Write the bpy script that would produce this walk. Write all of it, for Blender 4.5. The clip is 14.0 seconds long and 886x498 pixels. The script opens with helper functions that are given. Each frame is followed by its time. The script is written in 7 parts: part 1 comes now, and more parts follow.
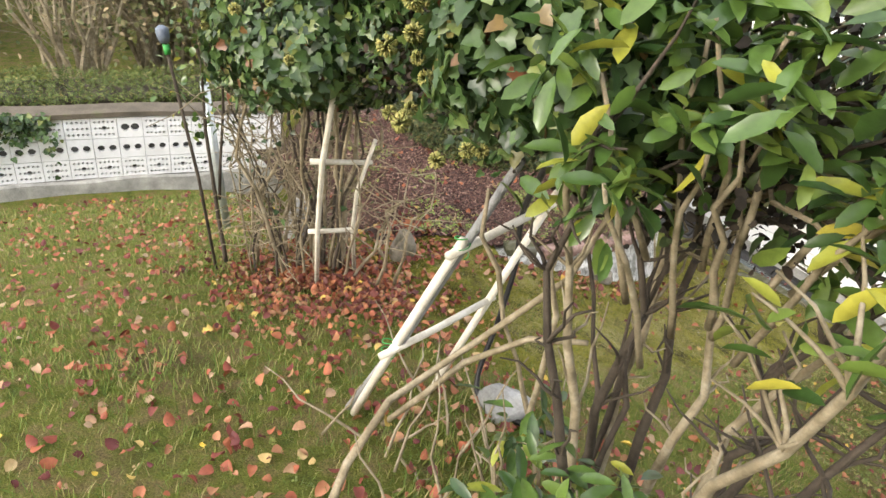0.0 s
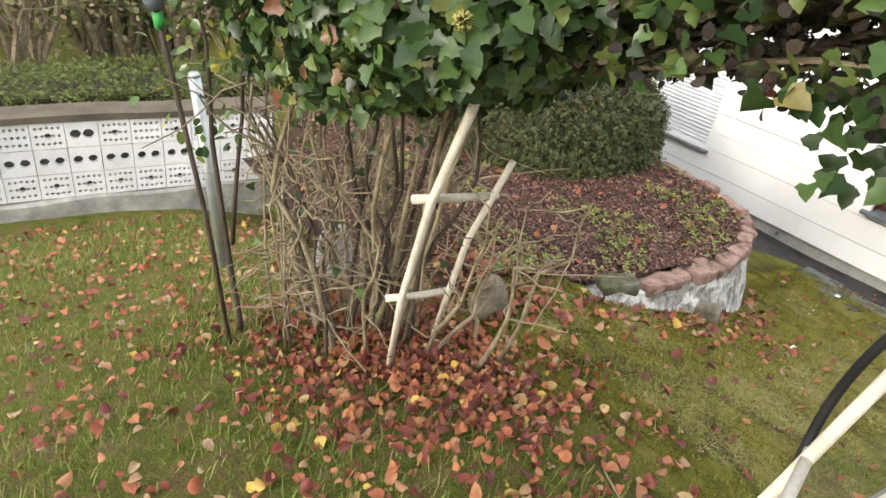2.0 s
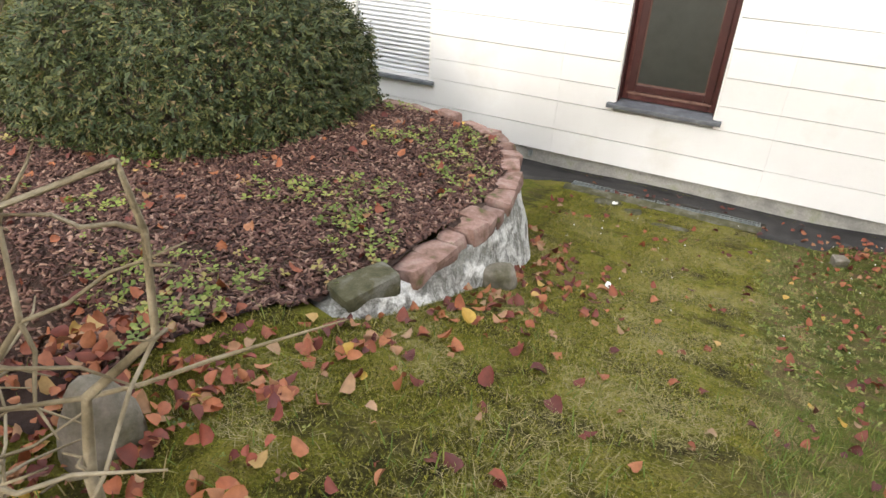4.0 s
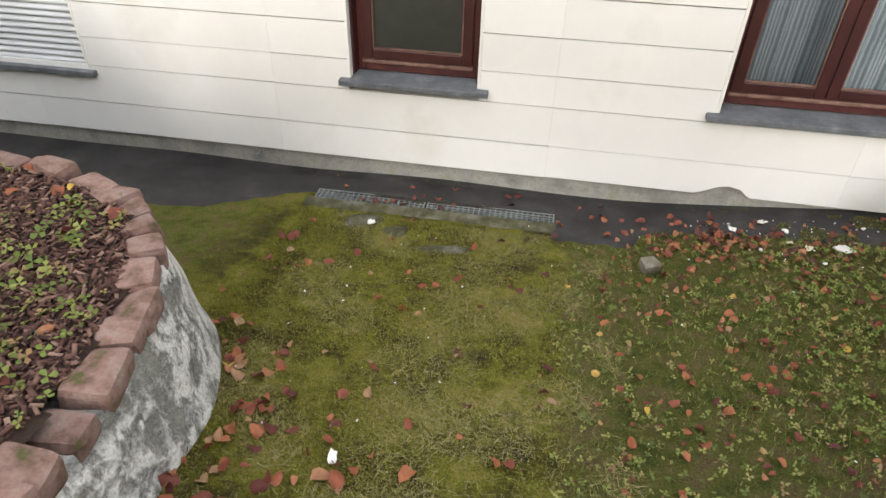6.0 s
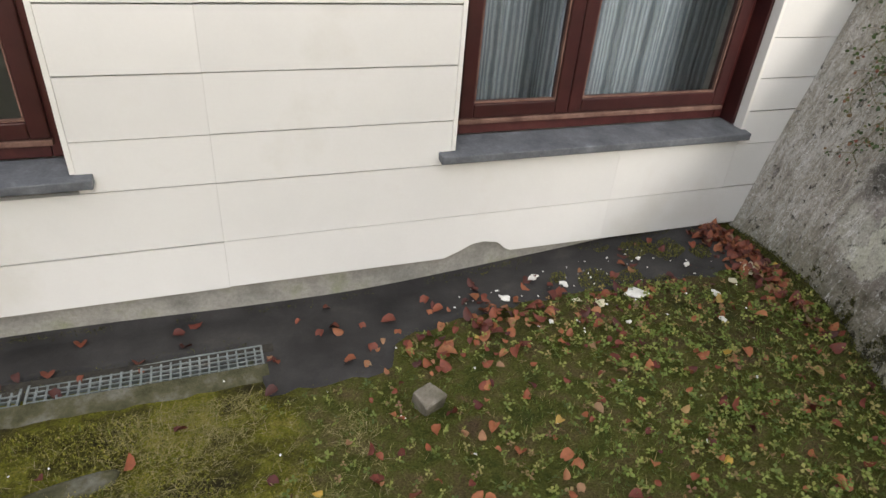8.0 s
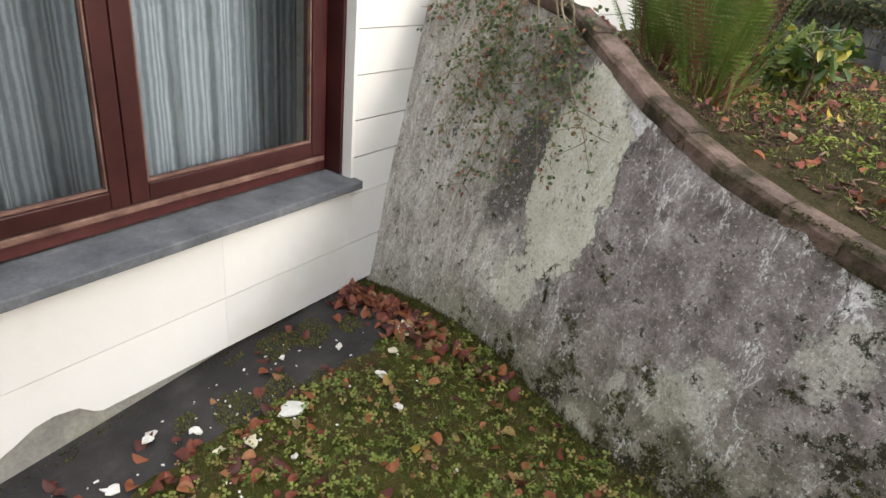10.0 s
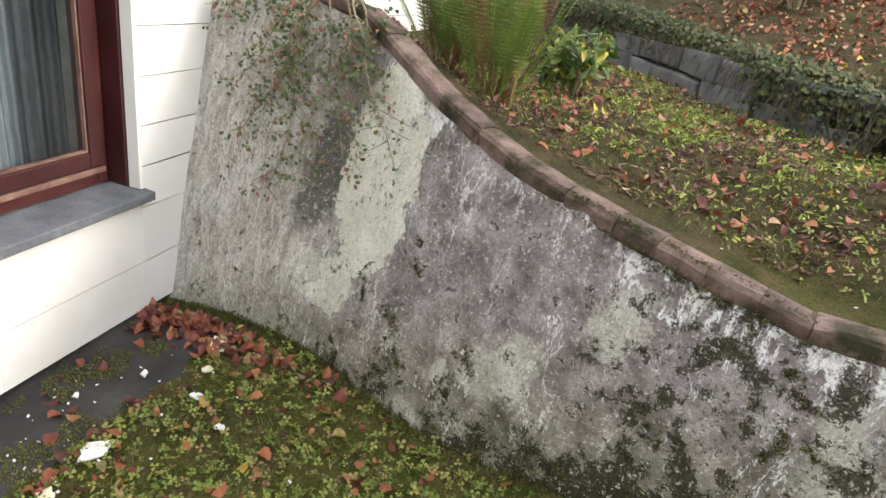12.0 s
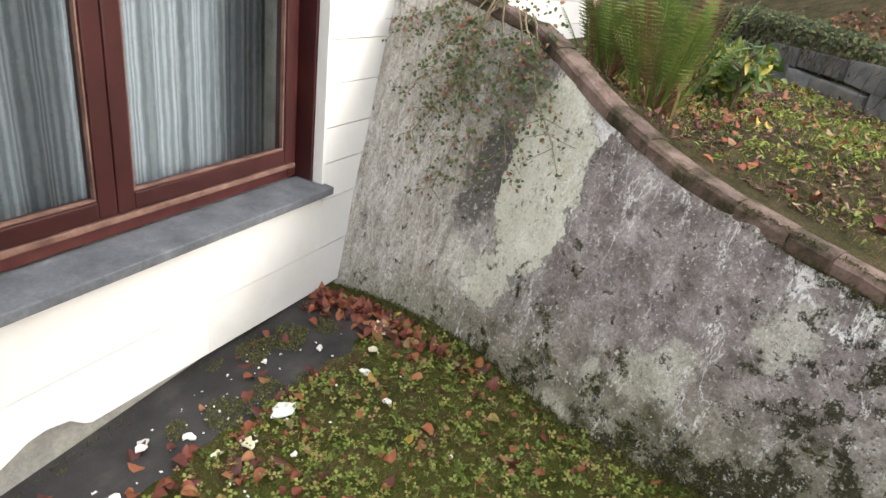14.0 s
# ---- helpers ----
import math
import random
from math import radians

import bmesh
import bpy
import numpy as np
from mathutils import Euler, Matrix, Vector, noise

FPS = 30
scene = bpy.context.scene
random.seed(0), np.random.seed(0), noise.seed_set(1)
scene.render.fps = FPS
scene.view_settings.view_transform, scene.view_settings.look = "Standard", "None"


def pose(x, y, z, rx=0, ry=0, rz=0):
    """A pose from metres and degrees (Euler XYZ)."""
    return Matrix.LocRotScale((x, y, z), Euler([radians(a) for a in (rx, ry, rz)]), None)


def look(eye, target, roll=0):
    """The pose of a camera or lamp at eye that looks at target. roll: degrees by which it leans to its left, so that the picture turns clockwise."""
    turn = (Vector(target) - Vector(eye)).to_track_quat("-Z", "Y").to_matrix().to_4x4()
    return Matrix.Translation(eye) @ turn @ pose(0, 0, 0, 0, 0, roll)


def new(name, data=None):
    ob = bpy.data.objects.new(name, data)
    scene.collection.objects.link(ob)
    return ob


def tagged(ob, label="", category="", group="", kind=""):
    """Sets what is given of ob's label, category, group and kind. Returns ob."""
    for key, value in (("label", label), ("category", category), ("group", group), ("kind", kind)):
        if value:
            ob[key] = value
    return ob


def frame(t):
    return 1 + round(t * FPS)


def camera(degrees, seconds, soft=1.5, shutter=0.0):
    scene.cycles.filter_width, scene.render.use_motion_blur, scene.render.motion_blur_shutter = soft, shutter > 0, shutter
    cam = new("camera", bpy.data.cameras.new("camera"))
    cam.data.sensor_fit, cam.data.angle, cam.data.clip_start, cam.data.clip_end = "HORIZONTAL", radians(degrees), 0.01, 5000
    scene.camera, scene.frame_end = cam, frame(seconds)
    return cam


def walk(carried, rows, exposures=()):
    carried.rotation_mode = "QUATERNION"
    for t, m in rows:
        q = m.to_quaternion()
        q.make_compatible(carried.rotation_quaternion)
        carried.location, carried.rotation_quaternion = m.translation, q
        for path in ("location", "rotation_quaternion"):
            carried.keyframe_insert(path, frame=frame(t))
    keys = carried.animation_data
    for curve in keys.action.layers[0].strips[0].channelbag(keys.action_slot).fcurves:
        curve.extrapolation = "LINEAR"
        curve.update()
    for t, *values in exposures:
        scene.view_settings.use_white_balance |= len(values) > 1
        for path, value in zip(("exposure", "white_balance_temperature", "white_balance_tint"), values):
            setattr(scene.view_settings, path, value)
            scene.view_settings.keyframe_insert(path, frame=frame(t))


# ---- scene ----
cam = camera(70.2, 14.0)
PATH = [
    (0, (1.068, -6.618, 3.267), (-0.355, -5.63, 2.268), 8.7),
    (0.5, (0.708, -6.747, 3.096), (-0.739, -5.803, 2.088), 8.5),
    (1, (0.348, -6.79, 2.961), (-1.102, -5.866, 1.94), 8.3),
    (1.5, (-0.011, -6.721, 2.863), (-1.428, -5.753, 1.837), 8.3),
    (2, (-0.284, -6.579, 2.842), (-1.618, -5.478, 1.838), 9.2),
    (2.5, (-0.53, -6.41, 2.732), (-1.665, -5.019, 1.851), 9.9),
    (2.7, (-0.602, -6.325, 2.682), (-1.65, -4.849, 1.83), 10.1),
    (3.75, (-0.9, -5.52, 2.27), (-1.74, -3.99, 1.32), 4.5),
    (4.8, (-1.072, -4.672, 2.096), (-1.706, -3.097, 1.04), -1.0),
    (5, (-1.08, -4.477, 2.118), (-1.671, -2.907, 1.029), -1.2),
    (5.5, (-0.999, -4.013, 2.154), (-1.457, -2.439, 1.009), -1.6),
    (6, (-0.937, -3.591, 2.17), (-1.201, -1.997, 0.991), 1.5),
    (6.5, (-1.0, -3.223, 2.08), (-0.963, -1.594, 0.924), 6.45),
    (7, (-1.035, -2.877, 1.89), (-0.814, -1.224, 0.79), 7.0),
    (7.5, (-0.963, -2.502, 1.808), (-0.517, -0.886, 0.717), 6.2),
    (8, (-0.865, -2.226, 1.745), (-0.234, -0.656, 0.679), 4.9),
    (8.5, (-0.703, -2.001, 1.696), (0.108, -0.482, 0.679), 4.6),
    (9, (-0.57, -1.755, 1.667), (0.569, -0.423, 0.704), 6.7),
    (9.2, (-0.505, -1.738, 1.64), (0.748, -0.461, 0.699), 6.2),
    (11.3, (-0.386, -1.711, 1.649), (1.364, -1.171, 0.845), 9.3),
    (11.5, (-0.395, -1.719, 1.646), (1.371, -1.219, 0.85), 9.2),
    (12, (-0.426, -1.718, 1.646), (1.36, -1.288, 0.855), 8.8),
    (12.5, (-0.467, -1.717, 1.655), (1.324, -1.307, 0.864), 8.6),
    (13, (-0.499, -1.68, 1.656), (1.287, -1.251, 0.866), 8.2),
    (13.5, (-0.532, -1.625, 1.651), (1.217, -1.079, 0.849), 7.5),
    (14, (-0.628, -1.6, 1.665), (1.033, -0.85, 0.842), 7.9),
]
walk(cam, [(t, look(eye, target, roll)) for t, eye, target, roll in PATH],
     exposures=[(0.0, 1.32), (1.5, 1.18), (2.5, 1.15), (5.0, 0.92), (6.5, 0.65), (7.5, 0.5), (9.0, 0.55), (11.5, 1.28), (14.0, 1.25)])

# ---- world and light: a bright overcast autumn day ----
world = bpy.data.worlds.new("sky")
scene.world = world
world.use_nodes = True
wn = world.node_tree
sky = wn.nodes.new("ShaderNodeTexSky")
sky.sky_type, sky.sun_disc = "NISHITA", False
sky.sun_elevation, sky.sun_rotation = radians(21), radians(175)
sky.air_density, sky.dust_density, sky.ozone_density = 1.0, 4.0, 1.0
pale = wn.nodes.new("ShaderNodeMixRGB")
pale.inputs[0].default_value = 0.62
pale.inputs[2].default_value = (11.3, 11.2, 11.4, 1)
wn.links.new(sky.outputs[0], pale.inputs[1])
wn.links.new(pale.outputs[0], wn.nodes["Background"].inputs[0])
wn.nodes["Background"].inputs[1].default_value = 0.15
sun = new("sun", bpy.data.lights.new("sun", "SUN"))
sun.data.energy, sun.data.angle, sun.data.color = 0.9, radians(12), (1, 0.96, 0.91)
sun.matrix_world = look((0.8, -9.4, 3.6), (0, 0, 0))


# ---- materials ----
def nodes_of(name):
    m = bpy.data.materials.new(name)
    m.use_nodes = True
    return m, m.node_tree, m.node_tree.nodes["Principled BSDF"]


def add(nt, kind, **inputs):
    n = nt.nodes.new("ShaderNode" + kind)
    for k, v in inputs.items():
        n.inputs[k].default_value = v
    return n


def ramp(nt, src, stops):
    n = nt.nodes.new("ShaderNodeValToRGB")
    e = n.color_ramp.elements
    while len(e) < len(stops):
        e.new(0.5)
    for el, (p, c) in zip(e, stops):
        el.position = p
        el.color = (*c, 1) if len(c) == 3 else c
    nt.links.new(src, n.inputs[0])
    return n.outputs[0]


def noise_of(nt, scale, detail=6.0, rough=0.6, coords=None, distort=0.0):
    n = add(nt, "TexNoise", Scale=scale, Detail=detail, Roughness=rough, Distortion=distort)
    if coords is None:
        coords = nt.nodes.new("ShaderNodeNewGeometry").outputs["Position"]
    nt.links.new(coords, n.inputs["Vector"])
    return n.outputs["Fac"]


def mix(nt, fac, a, b, mode="MIX"):
    n = nt.nodes.new("ShaderNodeMixRGB")
    n.blend_type = mode
    for i, v in enumerate((fac, a, b)):
        if isinstance(v, (int, float)):
            n.inputs[i].default_value = v
        elif isinstance(v, tuple):
            n.inputs[i].default_value = (*v, 1)
        else:
            nt.links.new(v, n.inputs[i])
    return n.outputs[0]


def maths(nt, op, a, b=0.0):
    n = nt.nodes.new("ShaderNodeMath")
    n.operation = op
    n.use_clamp = op in ("MULTIPLY", "ADD", "SUBTRACT")
    for i, v in enumerate((a, b)):
        if isinstance(v, (int, float)):
            n.inputs[i].default_value = v
        else:
            nt.links.new(v, n.inputs[i])
    return n.outputs[0]


def span(nt, value, lo, hi):
    n = nt.nodes.new("ShaderNodeMapRange")
    n.interpolation_type = "SMOOTHSTEP"
    nt.links.new(value, n.inputs[0])
    n.inputs[1].default_value, n.inputs[2].default_value = lo, hi
    return n.outputs[0]


def bump(nt, bsdf, height, strength, dist):
    b = add(nt, "Bump", Strength=strength, Distance=dist)
    nt.links.new(height, b.inputs["Height"])
    nt.links.new(b.outputs[0], bsdf.inputs["Normal"])


def surf(name, stops, scale=4.0, fine=60.0, rough=0.85, relief=0.4, dist=0.01, grain=0.35, metal=0.0, per_piece=0.0, spec=0.3):
    """A weathered surface: broad stains from the stops, fine grain over them, and relief."""
    m, nt, b = nodes_of(name)
    col = ramp(nt, noise_of(nt, scale), stops)
    f = noise_of(nt, fine, 8, 0.7)
    col = mix(nt, grain, col, ramp(nt, f, [(0.3, (0.25, 0.25, 0.25)), (0.7, (0.8, 0.8, 0.8))]), "OVERLAY")
    if per_piece:
        r = nt.nodes.new("ShaderNodeObjectInfo").outputs["Random"]
        k = ramp(nt, r, [(0, (1 - per_piece,) * 3), (1, (1, 1, 1))])
        col = mix(nt, 1.0, col, k, "MULTIPLY")
    nt.links.new(col, b.inputs["Base Color"])
    b.inputs["Roughness"].default_value, b.inputs["Metallic"].default_value = rough, metal
    b.inputs["Specular IOR Level"].default_value = spec
    if relief:
        bump(nt, b, f, relief, dist)
    return m


def leafy(name, stops, rough=0.45, through_light=0.25, fine=40.0, spec=0.4):
    """Leaves: one colour an island out of the stops, with mottling and some light passing through."""
    m, nt, b = nodes_of(name)
    isl = nt.nodes.new("ShaderNodeNewGeometry").outputs["Random Per Island"]
    col = ramp(nt, isl, stops)
    f = noise_of(nt, fine, 4, 0.6)
    col = mix(nt, 0.45, col, ramp(nt, f, [(0.3, (0.28, 0.28, 0.28)), (0.7, (0.72, 0.72, 0.72))]), "OVERLAY")
    nt.links.new(col, b.inputs["Base Color"])
    b.inputs["Roughness"].default_value = rough
    b.inputs["Specular IOR Level"].default_value = spec
    bump(nt, b, f, 0.25, 0.004)
    if through_light:
        t = nt.nodes.new("ShaderNodeBsdfTranslucent")
        nt.links.new(col, t.inputs[0])
        s = nt.nodes.new("ShaderNodeMixShader")
        s.inputs[0].default_value = through_light
        nt.links.new(b.outputs[0], s.inputs[1])
        nt.links.new(t.outputs[0], s.inputs[2])
        nt.links.new(s.outputs[0], nt.nodes["Material Output"].inputs[0])
    return m


# ---- builders ----
def mesh(name, verts, faces, material, parent=None, smooth=False):
    me = bpy.data.meshes.new(name)
    me.from_pydata([tuple(v) for v in verts], [], [tuple(f) for f in faces])
    me.update()
    if smooth:
        me.polygons.foreach_set("use_smooth", [True] * len(me.polygons))
    if material:
        me.materials.append(material)
    ob = new(name, me)
    ob.parent = parent
    return ob


def part(name, bm, material, parent=None, label="", smooth=False):
    me = bpy.data.meshes.new(name)
    bmesh.ops.recalc_face_normals(bm, faces=bm.faces)
    bm.to_mesh(me)
    bm.free()
    if smooth:
        me.polygons.foreach_set("use_smooth", [True] * len(me.polygons))
    me.materials.append(material)
    ob = new(name, me)
    ob.parent = parent
    return tagged(ob, label)


def box(bm, x0, x1, y0, y1, z0, z1, bevel=0.0, jitter=0.0):
    vs = [bm.verts.new((x, y, z)) for x in (x0, x1) for y in (y0, y1) for z in (z0, z1)]
    if jitter:
        for v in vs:
            v.co += Vector((random.uniform(-1, 1), random.uniform(-1, 1), random.uniform(-1, 1))) * jitter
    fs = [bm.faces.new([vs[i] for i in f]) for f in ((0, 1, 3, 2), (4, 6, 7, 5), (0, 4, 5, 1), (2, 3, 7, 6), (0, 2, 6, 4), (1, 5, 7, 3))]
    if bevel:
        bmesh.ops.bevel(bm, geom=list({e for f in fs for e in f.edges}), offset=bevel, segments=2, affect="EDGES", profile=0.6)
    return bm


def boxes(*rows, bevel=0.0):
    bm = bmesh.new()
    for r in rows:
        box(bm, *r, bevel=bevel)
    return bm


def empty(name, x=0.0, y=0.0, z=0.0):
    ob = new(name)
    ob.location = (x, y, z)
    ob.empty_display_size = 0.05
    return ob


def tube(points, radii, sides=6, cap=True):
    """Verts and faces of a tapered tube along the points."""
    vs, fs = [], []
    pts = [Vector(p) for p in points]
    side = Vector((0.31, 0.87, 0.4)).normalized()
    for i, p in enumerate(pts):
        d = (pts[min(i + 1, len(pts) - 1)] - pts[max(i - 1, 0)]).normalized()
        u = (side - d * side.dot(d)).normalized()
        w = d.cross(u)
        for k in range(sides):
            a = 2 * math.pi * k / sides
            vs.append(p + (u * math.cos(a) + w * math.sin(a)) * radii[i])
    for i in range(len(pts) - 1):
        for k in range(sides):
            a, b = i * sides + k, i * sides + (k + 1) % sides
            fs.append((a, b, b + sides, a + sides))
    if cap:
        fs.append(tuple(range(sides - 1, -1, -1)))
        fs.append(tuple(range((len(pts) - 1) * sides, len(pts) * sides)))
    return vs, fs


def joined(*pieces):
    vs, fs = [], []
    for v, f in pieces:
        n = len(vs)
        vs += list(v)
        fs += [tuple(i + n for i in q) for q in f]
    return vs, fs


def wander(a, b, steps, sway, rnd=random):
    """Points from a to b with a crooked course."""
    a, b = Vector(a), Vector(b)
    out, off = [], Vector((0, 0, 0))
    for i in range(steps + 1):
        f = i / steps
        if 0 < i:
            off += Vector((rnd.uniform(-1, 1), rnd.uniform(-1, 1), rnd.uniform(-0.5, 0.5))) * sway
        out.append(a.lerp(b, f) + off * (math.sin(math.pi * min(f, 0.75) / 1.5)))
    return out


def scatter_shapes(name, shape, places, material, parent=None, smooth=False):
    """One mesh of many small copies. shape: (verts, faces); places: arrays of origin, x-axis, y-axis, z-axis (already scaled)."""
    sv, sf = np.array(shape[0], float), shape[1]
    o, ax, ay, az = [np.asarray(p, float) for p in places]
    n, k = len(o), len(sv)
    v = (o[:, None, :] + sv[None, :, 0:1] * ax[:, None, :] + sv[None, :, 1:2] * ay[:, None, :] + sv[None, :, 2:3] * az[:, None, :]).reshape(-1, 3)
    loops, starts, totals, at = [], [], [], 0
    base = np.arange(n)[:, None] * k
    per = np.concatenate([np.array(f) for f in sf])
    loops = (base + per[None, :]).reshape(-1)
    cnt = np.array([len(f) for f in sf])
    totals = np.tile(cnt, n)
    starts = np.concatenate([[0], np.cumsum(totals)[:-1]])
    me = bpy.data.meshes.new(name)
    me.vertices.add(len(v))
    me.vertices.foreach_set("co", v.reshape(-1).astype(np.float32))
    me.loops.add(len(loops))
    me.loops.foreach_set("vertex_index", loops.astype(np.int32))
    me.polygons.add(len(totals))
    me.polygons.foreach_set("loop_start", starts.astype(np.int32))
    me.polygons.foreach_set("loop_total", totals.astype(np.int32))
    if smooth:
        me.polygons.foreach_set("use_smooth", np.ones(len(totals), bool))
    me.update(calc_edges=True)
    me.materials.append(material)
    ob = new(name, me)
    ob.parent = parent
    return ob


def frames_for(normals, sizes, rng, spin=None):
    """Axes for leaves whose flat side faces along the normals, turned at random."""
    n = normals / np.linalg.norm(normals, axis=1)[:, None]
    h = np.tile([0.0, 0.0, 1.0], (len(n), 1))
    h[np.abs(n[:, 2]) > 0.9] = (1.0, 0.0, 0.0)
    u = np.cross(h, n)
    u /= np.linalg.norm(u, axis=1)[:, None]
    w = np.cross(n, u)
    a = rng.uniform(0, 2 * np.pi, len(n)) if spin is None else spin
    c, s = np.cos(a)[:, None], np.sin(a)[:, None]
    k = sizes[:, None]
    return (u * c + w * s) * k, (w * c - u * s) * k, n * k


def smoothstep(a, b, v):
    f = np.clip((v - a) / (b - a), 0, 1)
    return f * f * (3 - 2 * f)


# ---- the lie of the land ----
LINE_Y = [-60.0, -9.0, -6.5, -5.3, -4.6, -2.8, -2.0, -0.8, 0.0, 60.0]
LINE_Z = [1.2, 1.28, 1.34, 1.28, 1.11, 0.55, 0.335, 0.108, 0.03, 0.03]
WALL_Y = [-6.0, -4.5, -3.2, -2.3, -2.0, -1.5, -1.2, -0.75, -0.35, 0.0]
FOOT_X = [0.45, 0.50, 0.62, 0.88, 0.98, 1.13, 1.26, 1.47, 1.58, 1.605]
HEAD_X = [0.52, 0.62, 0.80, 1.07, 1.18, 1.41, 1.56, 1.86, 1.96, 2.03]
HEAD_Z = [1.50, 1.38, 1.13, 1.00, 1.05, 1.138, 1.248, 1.47, 1.57, 1.66]


STEP_Y = [-9.0, -6.0, -4.0, -2.8, -2.59, -2.32, -2.08, -1.57, -0.9, 0.0, 3.0]
STEP_X = [2.2, 2.2, 2.3, 2.55, 2.8, 3.15, 3.9, 5.0, 5.9, 6.6, 7.5]
BANK = 1.2


def land(x, y):
    """Height of the lawn and the moss slope; on the far side of the retaining wall, of the bank."""
    x, y = np.asarray(x, float), np.asarray(y, float)
    w = np.maximum(smoothstep(-4.2, -5.5, y), smoothstep(-2.3, -3.0, x) * smoothstep(-4.0, -4.6, y))
    low = np.interp(y, LINE_Y, LINE_Z)
    tilt = np.where(x < -1.2, 0.30 * (np.maximum(x, -5.4) + 1.2), 0.17 * (np.minimum(x, 6.0) + 1.2))
    low = low + w * tilt + 0.12 * smoothstep(-0.5, 1.3, x) * smoothstep(-1.6, -0.6, y)
    low = low + 0.012 * np.sin(3.1 * x + 1.3 * y) * np.sin(2.3 * y - 0.7 * x)
    head = np.interp(y, WALL_Y, HEAD_X)
    top = np.interp(y, WALL_Y, HEAD_Z)
    d = x - head - 0.085
    step = x - np.interp(y, STEP_Y, STEP_X)
    bank = 0.008 + BANK + (top - BANK) * (1 - smoothstep(0.0, 0.9, d)) + 0.27 * smoothstep(-0.02, 0.12, step) + 0.2 * np.clip(step - 0.1, 0, 6)
    far = smoothstep(-5.8, -4.2, y)
    bank = bank * far + (low + 0.2 * np.clip(step, 0, 4)) * (1 - far)
    return np.where((d > -0.05) & (y < 3), np.maximum(bank, low), low)


def land1(x, y):
    return float(land(np.array([x]), np.array([y]))[0])


# ---- surfaces of the ground ----
def ground_material():
    m, nt, b = nodes_of("lawn_soil")
    pos = nt.nodes.new("ShaderNodeNewGeometry").outputs["Position"]
    sep = nt.nodes.new("ShaderNodeSeparateXYZ")
    nt.links.new(pos, sep.inputs[0])
    big, mid, fine = noise_of(nt, 1.3), noise_of(nt, 9.0), noise_of(nt, 130.0, 8, 0.75)
    lawn = ramp(nt, mid, [(0.3, (0.075, 0.10, 0.018)), (0.47, (0.145, 0.16, 0.03)), (0.6, (0.19, 0.155, 0.06)), (0.75, (0.14, 0.095, 0.055))])
    mossy = ramp(nt, noise_of(nt, 3.6, 10, 0.74), [(0.36, (0.035, 0.030, 0.012)), (0.45, (0.09, 0.085, 0.016)), (0.52, (0.17, 0.17, 0.02)), (0.60, (0.24, 0.22, 0.042)), (0.70, (0.22, 0.16, 0.08))])
    wob = maths(nt, "MULTIPLY", mid, 0.35)
    xs = nt.nodes.new("ShaderNodeMath")
    xs.operation = "ADD"
    nt.links.new(sep.outputs[0], xs.inputs[0])
    nt.links.new(wob, xs.inputs[1])
    right = span(nt, xs.outputs[0], -0.48, -0.60)
    near = span(nt, sep.outputs[1], -5.6, -4.6)
    is_moss = maths(nt, "MULTIPLY", maths(nt, "MULTIPLY", right, near), span(nt, sep.outputs[0], -2.8, -2.3))
    col = mix(nt, is_moss, lawn, mossy)
    bare = maths(nt, "MULTIPLY", maths(nt, "SUBTRACT", 1.0, right), span(nt, sep.outputs[1], -3.4, -2.4))
    col = mix(nt, maths(nt, "MULTIPLY", bare, 0.4), col, ramp(nt, mid, [(0.35, (0.03, 0.032, 0.012)), (0.55, (0.07, 0.07, 0.02)), (0.72, (0.10, 0.075, 0.04))]))
    dirt = span(nt, big, 0.56, 0.72)
    col = mix(nt, maths(nt, "MULTIPLY", dirt, 0.6), col, (0.11, 0.075, 0.045))
    bank = maths(nt, "MULTIPLY", maths(nt, "MULTIPLY", near, span(nt, sep.outputs[0], 0.85, 1.05)), span(nt, sep.outputs[2], 0.95, 1.1))
    col = mix(nt, maths(nt, "MULTIPLY", bank, 0.7), col, ramp(nt, mid, [(0.35, (0.035, 0.024, 0.016)), (0.55, (0.075, 0.052, 0.035)), (0.7, (0.13, 0.10, 0.06))]))
    col = mix(nt, 0.8, col, ramp(nt, fine, [(0.32, (0.12, 0.12, 0.12)), (0.68, (0.85, 0.85, 0.85))]), "OVERLAY")
    nt.links.new(col, b.inputs["Base Color"])
    b.inputs["Roughness"].default_value = 0.95
    b.inputs["Specular IOR Level"].default_value = 0.15
    bump(nt, b, mix(nt, 0.6, mid, fine), 1.0, 0.04)
    return m


M_GROUND = ground_material()
M_WHITE = surf("white_board", [(0.3, (0.77, 0.77, 0.75)), (0.55, (0.81, 0.81, 0.79)), (0.75, (0.72, 0.71, 0.66))], 1.6, 90, 0.55, 0.1, 0.002, 0.08, per_piece=0.05)
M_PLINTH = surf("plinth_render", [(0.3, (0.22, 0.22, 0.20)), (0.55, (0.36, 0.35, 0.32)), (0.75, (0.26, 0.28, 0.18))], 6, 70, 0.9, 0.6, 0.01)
M_TAR = surf("bitumen", [(0.3, (0.018, 0.017, 0.017)), (0.6, (0.04, 0.038, 0.037)), (0.8, (0.075, 0.07, 0.06))], 5, 120, 0.62, 0.4, 0.004)
M_SLATE = surf("slate_sill", [(0.3, (0.085, 0.092, 0.102)), (0.6, (0.155, 0.165, 0.18)), (0.8, (0.25, 0.265, 0.28))], 9, 90, 0.5, 0.2, 0.003)
